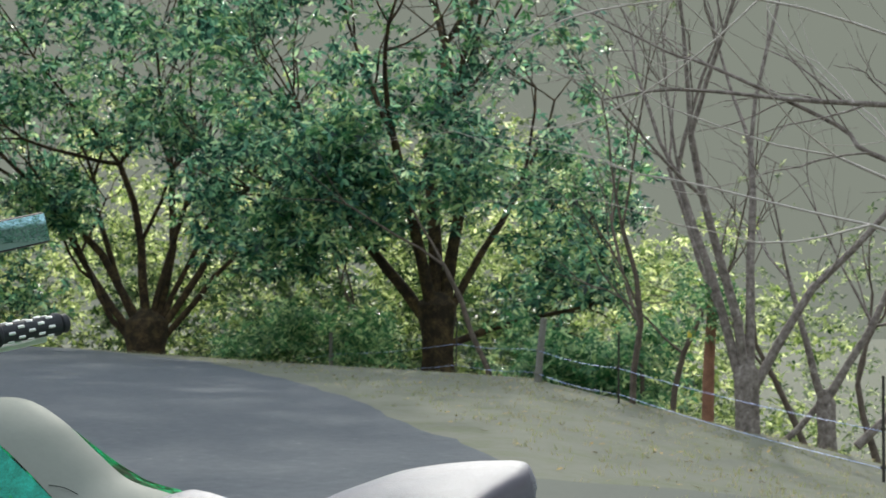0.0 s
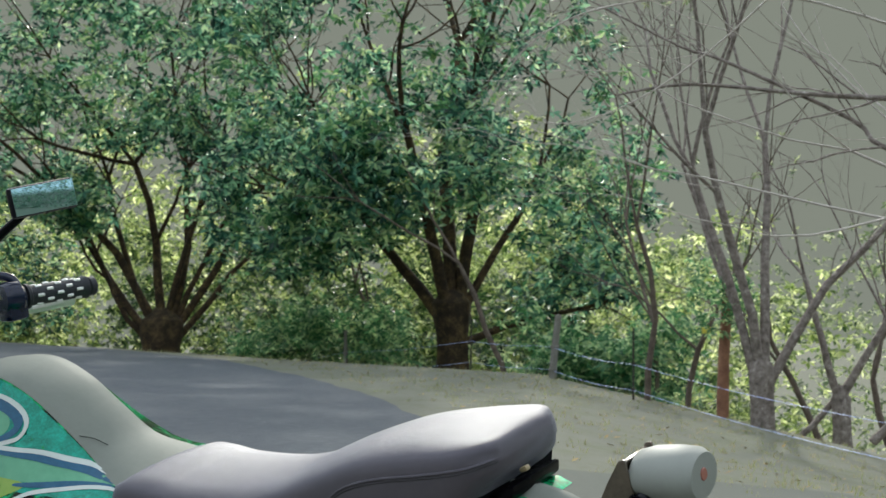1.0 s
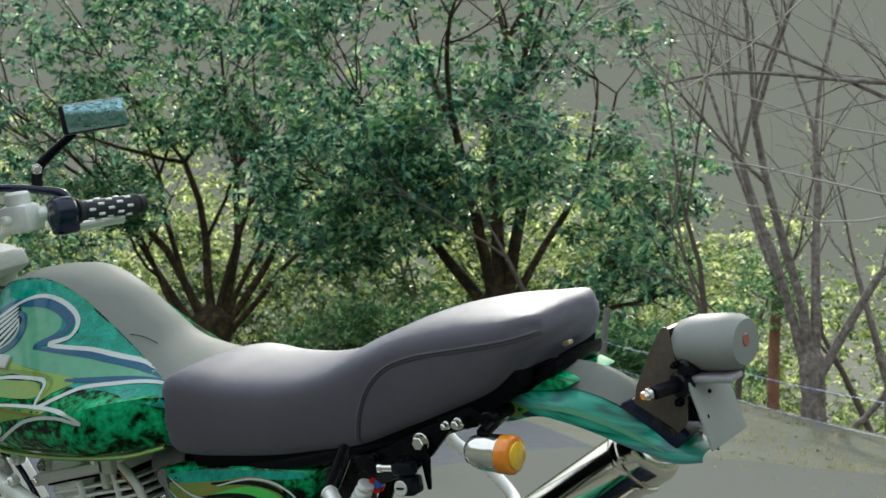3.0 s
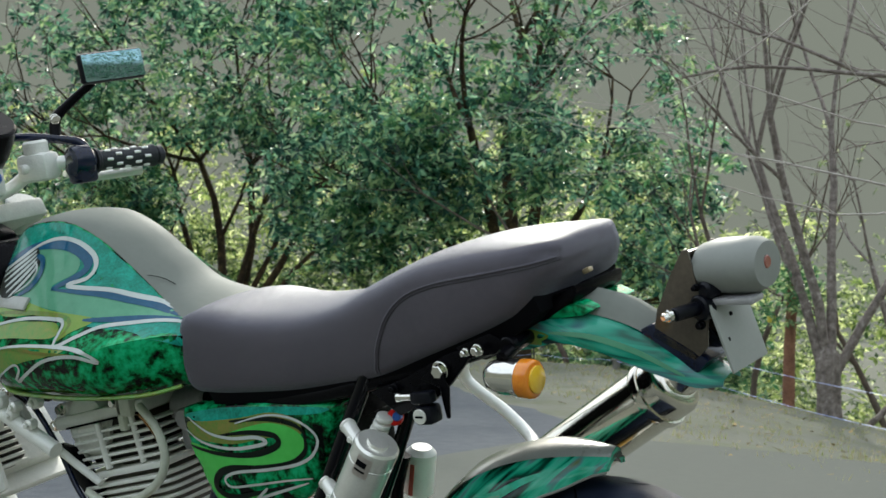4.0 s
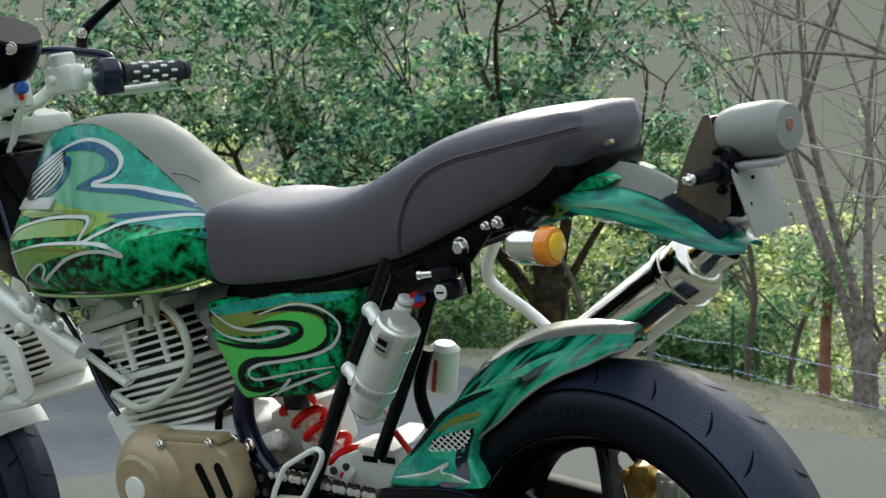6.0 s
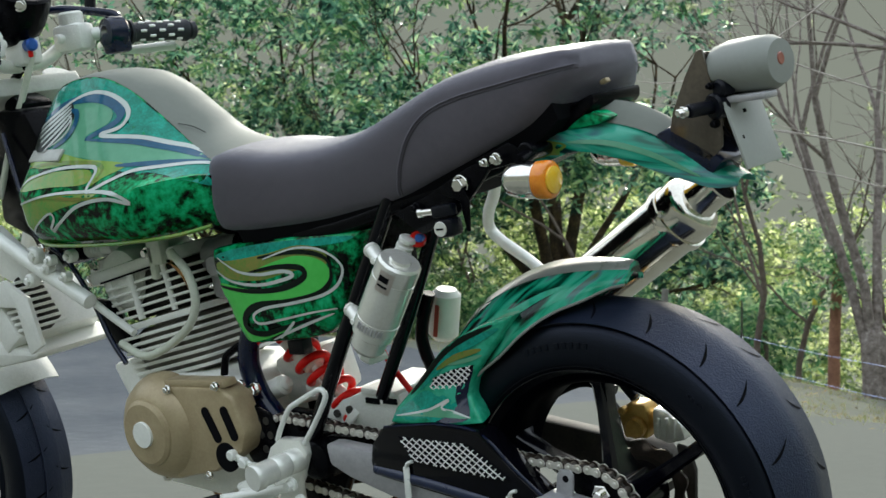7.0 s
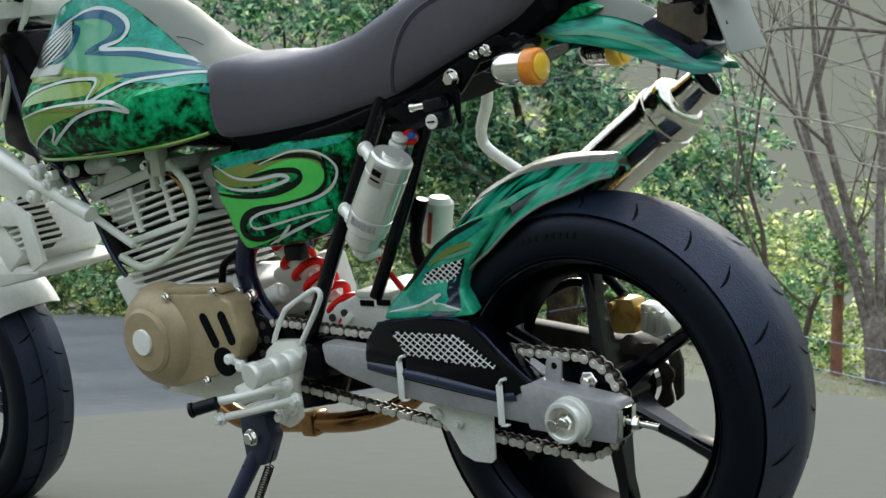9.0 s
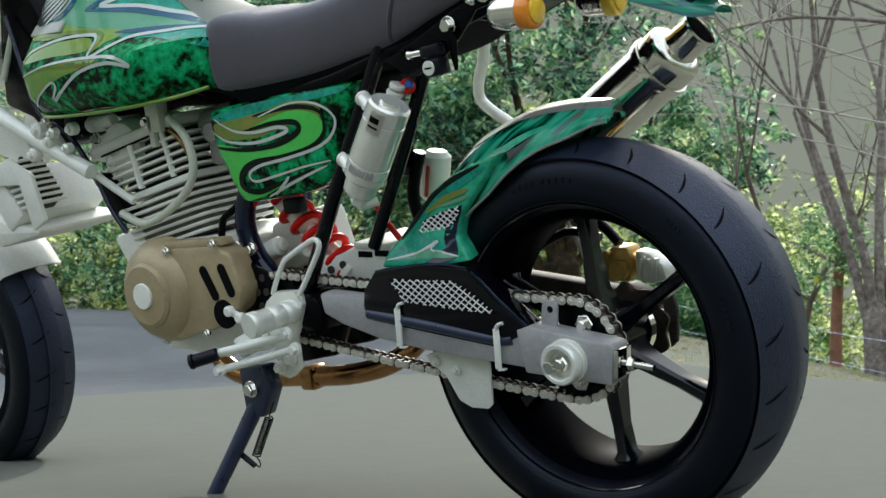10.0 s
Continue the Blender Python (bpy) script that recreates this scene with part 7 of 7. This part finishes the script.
# handlebar, grip, levers, mirror, dial
pipe("handlebar", [(-0.905, -0.262, 0.922), (-0.93, -0.17, 0.932), (-0.985, -0.09, 0.935), (-1.02, -0.04, 0.905), (-1.02, 0.04, 0.905), (-0.985, 0.09, 0.935), (-0.935, 0.16, 0.932), (-0.905, 0.262, 0.922)], 0.0108, ALU)
for s in (-1, 1):
    g0, g1 = Vector((-0.930, s * 0.150, 0.931)), Vector((-0.906, s * 0.258, 0.923))
    ga = (g1 - g0).normalized()
    bm = bmesh.new()
    lathe(bm, [(0.011, 0), (0.020, 0), (0.020, 0.005), (0.0162, 0.008), (0.0160, 0.055), (0.0158, 0.098), (0.0185, 0.102), (0.0185, 0.107), (0.011, 0.108)], g0, ga, 32)
    grip = part("grip", bm, GRIP_RUBBER, bike, "black rubber handlebar grip")
    u, w = frame_of(ga)
    for k in range(5):
        for j in range(6):
            a = 2 * math.pi * (j + 0.5 * (k % 2)) / 6
            bm = bmesh.new()
            e = u * math.cos(a) + w * math.sin(a)
            tube(bm, [g0 + ga * (0.016 + 0.017 * k) + e * 0.0152, g0 + ga * (0.021 + 0.017 * k) + e * 0.0160, g0 + ga * (0.026 + 0.017 * k) + e * 0.0152], 0.0026, 8, 3)
            part("grip_pad", bm, WIRE, grip)
    bm = bmesh.new()
    disc(bm, g1 + ga * 0.006, ga, 0.0155, 0.006, 24)
    part("bar_end", bm, GRIP_RUBBER, bike)
    bm = bmesh.new()
    lathe(bm, [(0.012, 0), (0.024, 0.002), (0.027, 0.010), (0.027, 0.030), (0.022, 0.036), (0.012, 0.038)], g0 - ga * 0.042, ga, 24)
    block(bm, g0 - ga * 0.025 + Vector((0.004, 0, -0.016)), (0.034, 0.036, 0.035), (0, 0, 0), 0.006)
    part("switch_housing", bm, NAVY_BLACK, bike, "blue-black switch housing")
    bm = bmesh.new()
    tube(bm, [(-0.968, s * 0.12, 0.918), (-0.962, s * 0.17, 0.905), (-0.945, s * 0.235, 0.903), (-0.942, s * 0.25, 0.903)], (0.0080, 0.0125), 12, 5, flat=0.75)
    part("lever", bm, WHITE, bike, "bright alloy lever")
    bm = bmesh.new()
    block(bm, (-0.985, s * 0.085, 0.935), (0.055, 0.05, 0.045), (0, 0, s * 20), 0.010)
    disc(bm, (-0.985, s * 0.085, 0.965), (0, 0, 1), 0.020, 0.012, 24)
    disc(bm, (-0.985, s * 0.06, 0.935), Y, 0.008, 0.012, 16)
    part("master_cylinder", bm, CAST, bike)
    pipe("control_cable", [(-1.12, s * -0.02, 0.955), (-1.08, s * 0.03, 0.978), (-1.02, s * 0.08, 0.986), (-0.968, s * 0.125, 0.972), (-0.945, s * 0.142, 0.962), (-0.938, s * 0.146, 0.945)], (0.0048, 0.0085), NAVY_BLACK)
    pipe("mirror_stalk", [(-1.000, s * 0.140, 0.975), (-1.004, s * 0.150, 1.006), (-0.985, s * 0.172, 1.030), (-0.952, s * 0.196, 1.056)], (0.0100, 0.0065), BLACK, n=4)
    bolt((-0.998, s * 0.143, 1.006), 0.0085, axis=(-0.8, 0.6, 0), half=0.006)
    m4 = pose(-0.932, s * 0.222, 1.077, 0, -5, s * 4 - 14)
    bm = bmesh.new()
    block(bm, (0, 0, 0), (0.015, 0.118, 0.050), (0, 0, 0), 0.006)
    bmesh.ops.transform(bm, matrix=m4, verts=bm.verts)
    mir = part("mirror", bm, PLASTIC, bike, "small black rectangular mirror")
    bm = bmesh.new()
    block(bm, (0.0078, 0, 0), (0.002, 0.111, 0.044), (0, 0, 0), 0.0008)
    bmesh.ops.transform(bm, matrix=m4, verts=bm.verts)
    part("mirror_glass", bm, MIRROR, mir)
bm = bmesh.new()
da = Vector((0.55, 0, 0.83)).normalized()
lathe(bm, [(0, -0.070), (0.025, -0.068), (0.044, -0.052), (0.052, -0.025), (0.054, 0.0), (0.054, 0.022), (0.050, 0.026), (0, 0.026)], (-1.000, -0.005, 1.000), da, 40)
dial = part("dial_housing", bm, BLACK, bike, "round black instrument housing")
bolt((-0.954, -0.03, 0.99), 0.010, dial, axis=(-0.7, 0.7, 0))
pipe("dial_cable", [(-0.99, 0, 0.94), (-1.02, 0, 0.90), (-1.07, 0, 0.87)], 0.007, BLACK)
brick_("dial_stay", (-1.01, 0, 0.925), (0.05, 0.04, 0.05), CAST, ease=0.008)
bm = bmesh.new()
disc(bm, (-0.975, -0.01, 0.930), (1, -0.3, 0), 0.010, 0.012, 20)
part("brake_union", bm, BLUE, bike, "blue anodised brake union")
bm = bmesh.new()
disc(bm, (-0.975, -0.012, 0.917), (0, 0, 1), 0.004, 0.006, 12)
part("bleed_nipple", bm, SPRING, bike)
bm = bmesh.new()
tube(bm, [(-0.985, 0.0, 0.92), (-1.0, -0.02, 0.86), (-1.02, -0.04, 0.80), (-1.06, -0.06, 0.70)], 0.0055, 10)
part("brake_line", bm, HOSE, bike)

# tail: under-seat box, painted mudguard, plate bracket, lamp
plate("tail_box", [(-0.10, 0.662), (-0.05, 0.700), (0.03, 0.728), (0.066, 0.740), (0.064, 0.724), (0.03, 0.705), (-0.03, 0.668), (-0.07, 0.655)], -0.055, 0.055, BLACK, ease=0.005)
plate("tail_fin", [(-0.010, 0.706), (0.03, 0.714), (0.062, 0.720), (0.082, 0.711), (0.070, 0.705), (0.02, 0.700)], -0.052, 0.052, GREEN, ease=0.004)
bm = bmesh.new()
rings = []
st = [(-0.075, 0.690, 0.672, 0.055), (-0.045, 0.701, 0.669, 0.058), (0.0, 0.707, 0.671, 0.060), (0.04, 0.706, 0.678, 0.060), (0.077, 0.699, 0.670, 0.058), (0.11, 0.689, 0.658, 0.055), (0.14, 0.675, 0.644, 0.050), (0.17, 0.656, 0.631, 0.043), (0.19, 0.642, 0.622, 0.036), (0.213, 0.628, 0.620, 0.022)]
cc = [[q[i] for q in st] for i in range(4)]


def arch(x):
    """Rise of the mudguard's crown over its shoulders."""
    return 0.002 + 0.022 * smooth(-0.06, 0.03, x) * (1 - smooth(0.09, 0.185, x))


for x in np.linspace(-0.075, 0.213, 34):
    zt, zb, w = (float(spline(cc[0], cc[i], x)) for i in (1, 2, 3))
    up = arch(x)
    outer = [(-w, zb), (-w * 1.0, zb + 0.35 * (zt - zb)), (-w * 0.93, zb + 0.7 * (zt - zb)), (-w * 0.72, zb + 0.92 * (zt - zb)), (-w * 0.35, zt + 0.7 * up), (0, zt + up), (w * 0.35, zt + 0.7 * up), (w * 0.72, zb + 0.92 * (zt - zb)), (w * 0.93, zb + 0.7 * (zt - zb)), (w, zb + 0.35 * (zt - zb)), (w, zb)]
    inner = [(y * 0.92, zb + (z - zb) * 0.88) for y, z in outer[::-1]]
    rings.append([(x, y - 0.004, z) for y, z in outer + inner])
loft(bm, rings)
tail_tree = BVHTree.FromBMesh(bm)
tail = part("tail_mudguard", bm, TAIL_FLAMES, bike, "teal flame-painted tail mudguard", 55)
# pale sheet over the mudguard's crown, painted-in glare again
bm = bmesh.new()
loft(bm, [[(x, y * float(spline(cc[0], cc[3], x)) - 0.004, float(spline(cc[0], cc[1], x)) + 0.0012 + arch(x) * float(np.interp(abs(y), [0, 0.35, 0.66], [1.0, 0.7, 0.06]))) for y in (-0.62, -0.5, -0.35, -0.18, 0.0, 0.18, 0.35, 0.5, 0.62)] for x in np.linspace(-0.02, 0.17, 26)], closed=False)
part("mudguard_crown", bm, TOP_GLARE, tail, "pale crown of the mudguard with glare painted in")
paint(tail, tail_tree, "painted_field", OLIVE, [[(-0.045, 0.695), (0.0, 0.694), (0.03, 0.686), (0.0, 0.676), (-0.04, 0.674)]], lift=0.0006, label="gold flame")
paint(tail, tail_tree, "painted_line", MINT, [], [([(0.03, 0.690), (0.08, 0.684), (0.13, 0.666), (0.18, 0.636)], 0.001, 0.006)], 0.0011, "mint flame streak")
paint(tail, tail_tree, "painted_line", OLIVE, [], [([(-0.04, 0.680), (0.02, 0.679), (0.07, 0.674), (0.11, 0.662)], 0.001, 0.006)], 0.0013, "gold edge line")
for y in (-0.034, 0.030):
    plate("plate_bracket", [(0.143, 0.676), (0.152, 0.706), (0.172, 0.742), (0.190, 0.769), (0.197, 0.770), (0.203, 0.730), (0.211, 0.700), (0.206, 0.665), (0.190, 0.650)], y - 0.002, y + 0.002, SMOKE, ease=0.001, label="smoked plate bracket")
plate("plate_spine", [(0.146, 0.690), (0.189, 0.766), (0.196, 0.766), (0.153, 0.688)], -0.034, 0.030, SMOKE, ease=0.001)
bm = bmesh.new()
rod(bm, (0.190, -0.070, 0.708), (0.205, -0.030, 0.708), 0.0075)
disc(bm, (0.206, -0.034, 0.708), (0.35, 1, 0), 0.014, 0.008, 20)
disc(bm, (0.214, -0.03, 0.726), (0.35, 1, 0), 0.010, 0.010, 16)
part("bracket_damper", bm, PLASTIC, bike)
bolt((0.187, -0.074, 0.708), 0.0065, axis=(0.35, 1, 0))
bolt((0.203, -0.038, 0.730), 0.004, material=BLACK)
bolt((0.203, -0.038, 0.690), 0.005, material=BLACK)
bm = bmesh.new()
lathe(bm, [(0, -0.040), (0.016, -0.039), (0.025, -0.032), (0.0295, -0.015), (0.0305, 0.010), (0.0295, 0.030), (0.024, 0.040), (0, 0.042)], (0, 0, 0), (1, 0, 0), 40)
bmesh.ops.scale(bm, vec=(0.98, 1.35, 0.98), verts=bm.verts)
bmesh.ops.translate(bm, vec=(0.229, 0.0, 0.745), verts=bm.verts)
lamp = part("tail_lamp", bm, LENS, bike, "rounded clear tail lamp")
bm = bmesh.new()
disc(bm, (0.268, -0.004, 0.748), (1, -0.05, 0), 0.007, 0.003, 24)
part("reflector", bm, REDLENS, lamp, "faded red reflector")
bm = bmesh.new()
block(bm, (0.238, -0.02, 0.713), (0.05, 0.03, 0.008), (0, 0, 0), 0.003)
part("lamp_foot", bm, ALU_SATIN, lamp)
bm = bmesh.new()
block(bm, (0, 0, 0), (0.003, 0.085, 0.075), (0, 0, 0), 0.001)
bmesh.ops.transform(bm, matrix=pose(0.226, 0.0, 0.675, 0, -14, 0), verts=bm.verts)
plate("bracket_foot", [(0.120, 0.682), (0.145, 0.692), (0.190, 0.664), (0.205, 0.650), (0.190, 0.636), (0.140, 0.655)], -0.036, 0.032, NAVY_BLACK, ease=0.003)
lp = part("number_plate", bm, BLANK, bike, "blank white rear plate")
for y, z in ((-0.030, 0.700), (-0.028, 0.672)):
    bm = bmesh.new()
    block(bm, (0.2285 + (0.70 - z) * -0.25 + 0.006, y, z), (0.003, 0.003, 0.004), (0, -14, 0), 0.0006)
    part("plate_screw", bm, GROOVE, lp)
pipe("plate_lead", [(0.204, -0.03, 0.690), (0.216, -0.034, 0.676), (0.228, -0.036, 0.660)], 0.0012, GROOVE)

# indicators
for s, x, z in ((-1, 0.0, 0.0), (1, -0.038, 0.002)):
    c = Vector((x + 0.008, s * (0.138 if s < 0 else 0.105), 0.660 + z))
    tilt = Vector((1, 0, -0.06)).normalized()
    bm = bmesh.new()
    lathe(bm, [(0, -0.016), (0.010, -0.0145), (0.0165, -0.008), (0.0195, 0.002), (0.0205, 0.014), (0.0207, 0.028), (0.0212, 0.029), (0.0212, 0.031), (0, 0.031)], c, tilt, 40)
    ind = part("indicator", bm, CHROME, bike, "chrome bullet indicator with an amber lens", 60)
    bm = bmesh.new()
    lathe(bm, [(0.0208, 0.030), (0.0214, 0.042), (0.0205, 0.0455), (0.0175, 0.0470), (0, 0.0485)], c, tilt, 40)
    part("amber_lens", bm, AMBER if s < 0 else AMBER_Y, ind, "ribbed amber lens", 60)
    bm = bmesh.new()
    disc(bm, c + tilt * 0.0485, tilt, 0.0150, 0.0015, 32)
    part("lens_face", bm, AMBER_Y, ind, "yellow lens face", 60)
    bm = bmesh.new()
    tube(bm, [c + Vector((0.008, 0, 0.02)), c + Vector((0.006, -s * 0.03, 0.026)), Vector((x, s * 0.05, 0.685 + z))], 0.0075, 12)
    disc(bm, c + Vector((0.004, -s * 0.022, 0.028)), Y, 0.011, 0.006, 16)
    part("indicator_stem", bm, BLACK, ind)
plate("indicator_bracket", [(-0.070, 0.684), (-0.020, 0.700), (0.0, 0.690), (-0.015, 0.676), (-0.055, 0.670)], -0.106, -0.100, BLACK, ease=0.002)
bolt((-0.030, -0.118, 0.684), 0.007)
bolt((-0.048, -0.116, 0.681), 0.005)
pipe("silencer_stay", [(-0.150, 0.090, 0.668), (-0.230, 0.150, 0.645), (-0.270, 0.188, 0.610), (-0.316, 0.230, 0.580), (-0.331, 0.246, 0.556), (-0.318, 0.249, 0.536), (-0.272, 0.253, 0.500), (-0.215, 0.225, 0.470), (-0.17, 0.16, 0.465)], 0.0085, ALU, label="pale tubular silencer stay", n=5)

# silencer on the far side
m0, m1 = Vector((-0.157, 0.13, 0.444)), Vector((0.0575, 0.13, 0.5745))
ma = (m1 - m0).normalized()
bm = bmesh.new()
le = (m1 - m0).length
lathe(bm, [(0.016, -0.05), (0.018, -0.03), (0.039, 0.0), (0.041, 0.006), (0.041, 0.010), (0.041, 0.06), (0.041, 0.12), (0.041, 0.18), (0.041, le - 0.026), (0.041, le - 0.0225), (0.0438, le - 0.022), (0.0445, le - 0.019), (0.0445, le - 0.013), (0.0438, le - 0.010), (0.0410, le - 0.0095), (0.0410, le - 0.006), (0.0410, le + 0.008), (0.0405, le + 0.012), (0.038, le + 0.017), (0.033, le + 0.021), (0.026, le + 0.024), (0, le + 0.024)], m0, ma, 72)
sil = part("silencer", bm, POLISHED, bike, "polished steel silencer", 28)
bm = bmesh.new()
lathe(bm, [(0.0270, 0), (0.0250, 0.008), (0.0238, 0.012), (0.0238, 0.016), (0.0238, 0.040), (0.0246, 0.042), (0.0250, 0.045), (0.0240, 0.0475), (0.0228, 0.045), (0.0226, 0.040), (0.0226, 0.0)], m1 + ma * 0.015, ma, 48)
part("outlet", bm, POLISHED, sil, "", 28)
bm = bmesh.new()
disc(bm, m1 + ma * 0.042, ma, 0.0226, 0.003, 32)
part("outlet_bore", bm, GROOVE, sil)
bolt(m1 + Vector((-0.01, -0.040, 0.004)), 0.005, sil, half=0.003)

# foot controls and stand
plate("peg_bracket", [(-0.482, 0.312), (-0.470, 0.332), (-0.450, 0.345), (-0.412, 0.345), (-0.402, 0.326), (-0.418, 0.296), (-0.430, 0.280), (-0.432, 0.235), (-0.452, 0.222), (-0.472, 0.228), (-0.466, 0.268), (-0.480, 0.295)], -0.126, -0.110, ALU_SHINY, ease=0.003, label="machined alloy footpeg bracket")
pipe("heel_guard", [(-0.456, -0.122, 0.342), (-0.445, -0.124, 0.358), (-0.424, -0.125, 0.384), (-0.412, -0.125, 0.392), (-0.372, -0.125, 0.410), (-0.358, -0.125, 0.414), (-0.351, -0.125, 0.408), (-0.357, -0.125, 0.395), (-0.384, -0.125, 0.362), (-0.404, -0.124, 0.340)], 0.0037, ALU, n=3)
bm = bmesh.new()
lathe(bm, [(0, 0), (0.015, 0), (0.0165, 0.003), (0.0165, 0.022), (0.0150, 0.024), (0.0165, 0.026), (0.0165, 0.044), (0.0150, 0.046), (0.0165, 0.048), (0.0165, 0.066), (0.0180, 0.068), (0.0180, 0.078), (0.0165, 0.080), (0, 0.080)], (-0.422, -0.118, 0.318), (-0.16, -1, -0.05), 28)
part("footpeg", bm, ALU_SHINY, bike, "pale knurled footpeg")
bm = bmesh.new()
tube(bm, [(-0.410, -0.150, 0.290), (-0.470, -0.158, 0.280), (-0.545, -0.162, 0.268)], 0.0062, 12)
block(bm, (-0.480, -0.150, 0.276), (0.07, 0.010, 0.018), (0, -8, 0), 0.004)
part("gear_lever", bm, ALU, bike)
bm = bmesh.new()
rod(bm, (-0.540, -0.165, 0.268), (-0.572, -0.185, 0.262), 0.0095, 20)
disc(bm, (-0.574, -0.186, 0.262), (-0.032, -0.02, -0.006), 0.011, 0.003, 20)
part("gear_pad", bm, PLASTIC, bike, "black rubber toe pad")
pipe("gear_rod", [(-0.395, -0.152, 0.273), (-0.47, -0.157, 0.258), (-0.540, -0.160, 0.245)], 0.0055, ALU)
for p in ((-0.543, -0.164, 0.244), (-0.415, -0.150, 0.292), (-0.398, -0.155, 0.272), (-0.458, -0.130, 0.240), (-0.436, -0.130, 0.252)):
    bolt(p, 0.0095, half=0.006, material=ALU)
brick_("linkage_block", (-0.50, -0.135, 0.278), (0.055, 0.020, 0.030), ALU, rot=(0, -20, 0), ease=0.005)
stand_b = plate("stand_bracket", [(-0.548, 0.235), (-0.500, 0.240), (-0.490, 0.205), (-0.515, 0.165), (-0.548, 0.165)], -0.128, -0.100, STAND_PAINT, ease=0.004)
bolt((-0.524, -0.131, 0.208), 0.0125, stand_b, half=0.006)
foot = Vector((-0.600, -0.186, 0.047))
stand = pipe("side_stand", [(-0.532, -0.115, 0.185), (-0.556, -0.140, 0.135), foot + Vector((0.004, 0.004, 0.006))], (0.0125, 0.0105), STAND_PAINT, label="blue-black tubular side stand", seg=16)
bm = bmesh.new()
block(bm, foot + Vector((-0.012, 0, 0.004)), (0.060, 0.030, 0.006), (-13.67, 0, 0), 0.002)
part("stand_foot", bm, PLASTIC, stand)
s0, s1 = Vector((-0.502, -0.128, 0.166)), Vector((-0.530, -0.140, 0.112))
sa = (s1 - s0).normalized()
u, w = frame_of(sa)
bm = bmesh.new()
tube(bm, [s0 + sa * (s1 - s0).length * k / 224 + (u * math.cos(k * math.pi / 7) + w * math.sin(k * math.pi / 7)) * 0.0058 for k in range(225)], 0.0012, 5, 1)
tube(bm, [s0 + Vector((0.004, 0.01, 0.02)), s0 + Vector((0.003, 0, 0.006)), s0], 0.001, 5)
tube(bm, [s1, s1 + Vector((0.006, 0, -0.010)), s1 + Vector((0.002, 0, -0.016)), s1 + Vector((-0.006, 0, -0.010))], 0.001, 5)
part("stand_spring", bm, BLACK, stand, angle=80)
pipe("spring_peg", [s1 + Vector((-0.034, 0.0, 0.004)), s1 + Vector((-0.006, 0, -0.014))], 0.0045, PLASTIC, stand)
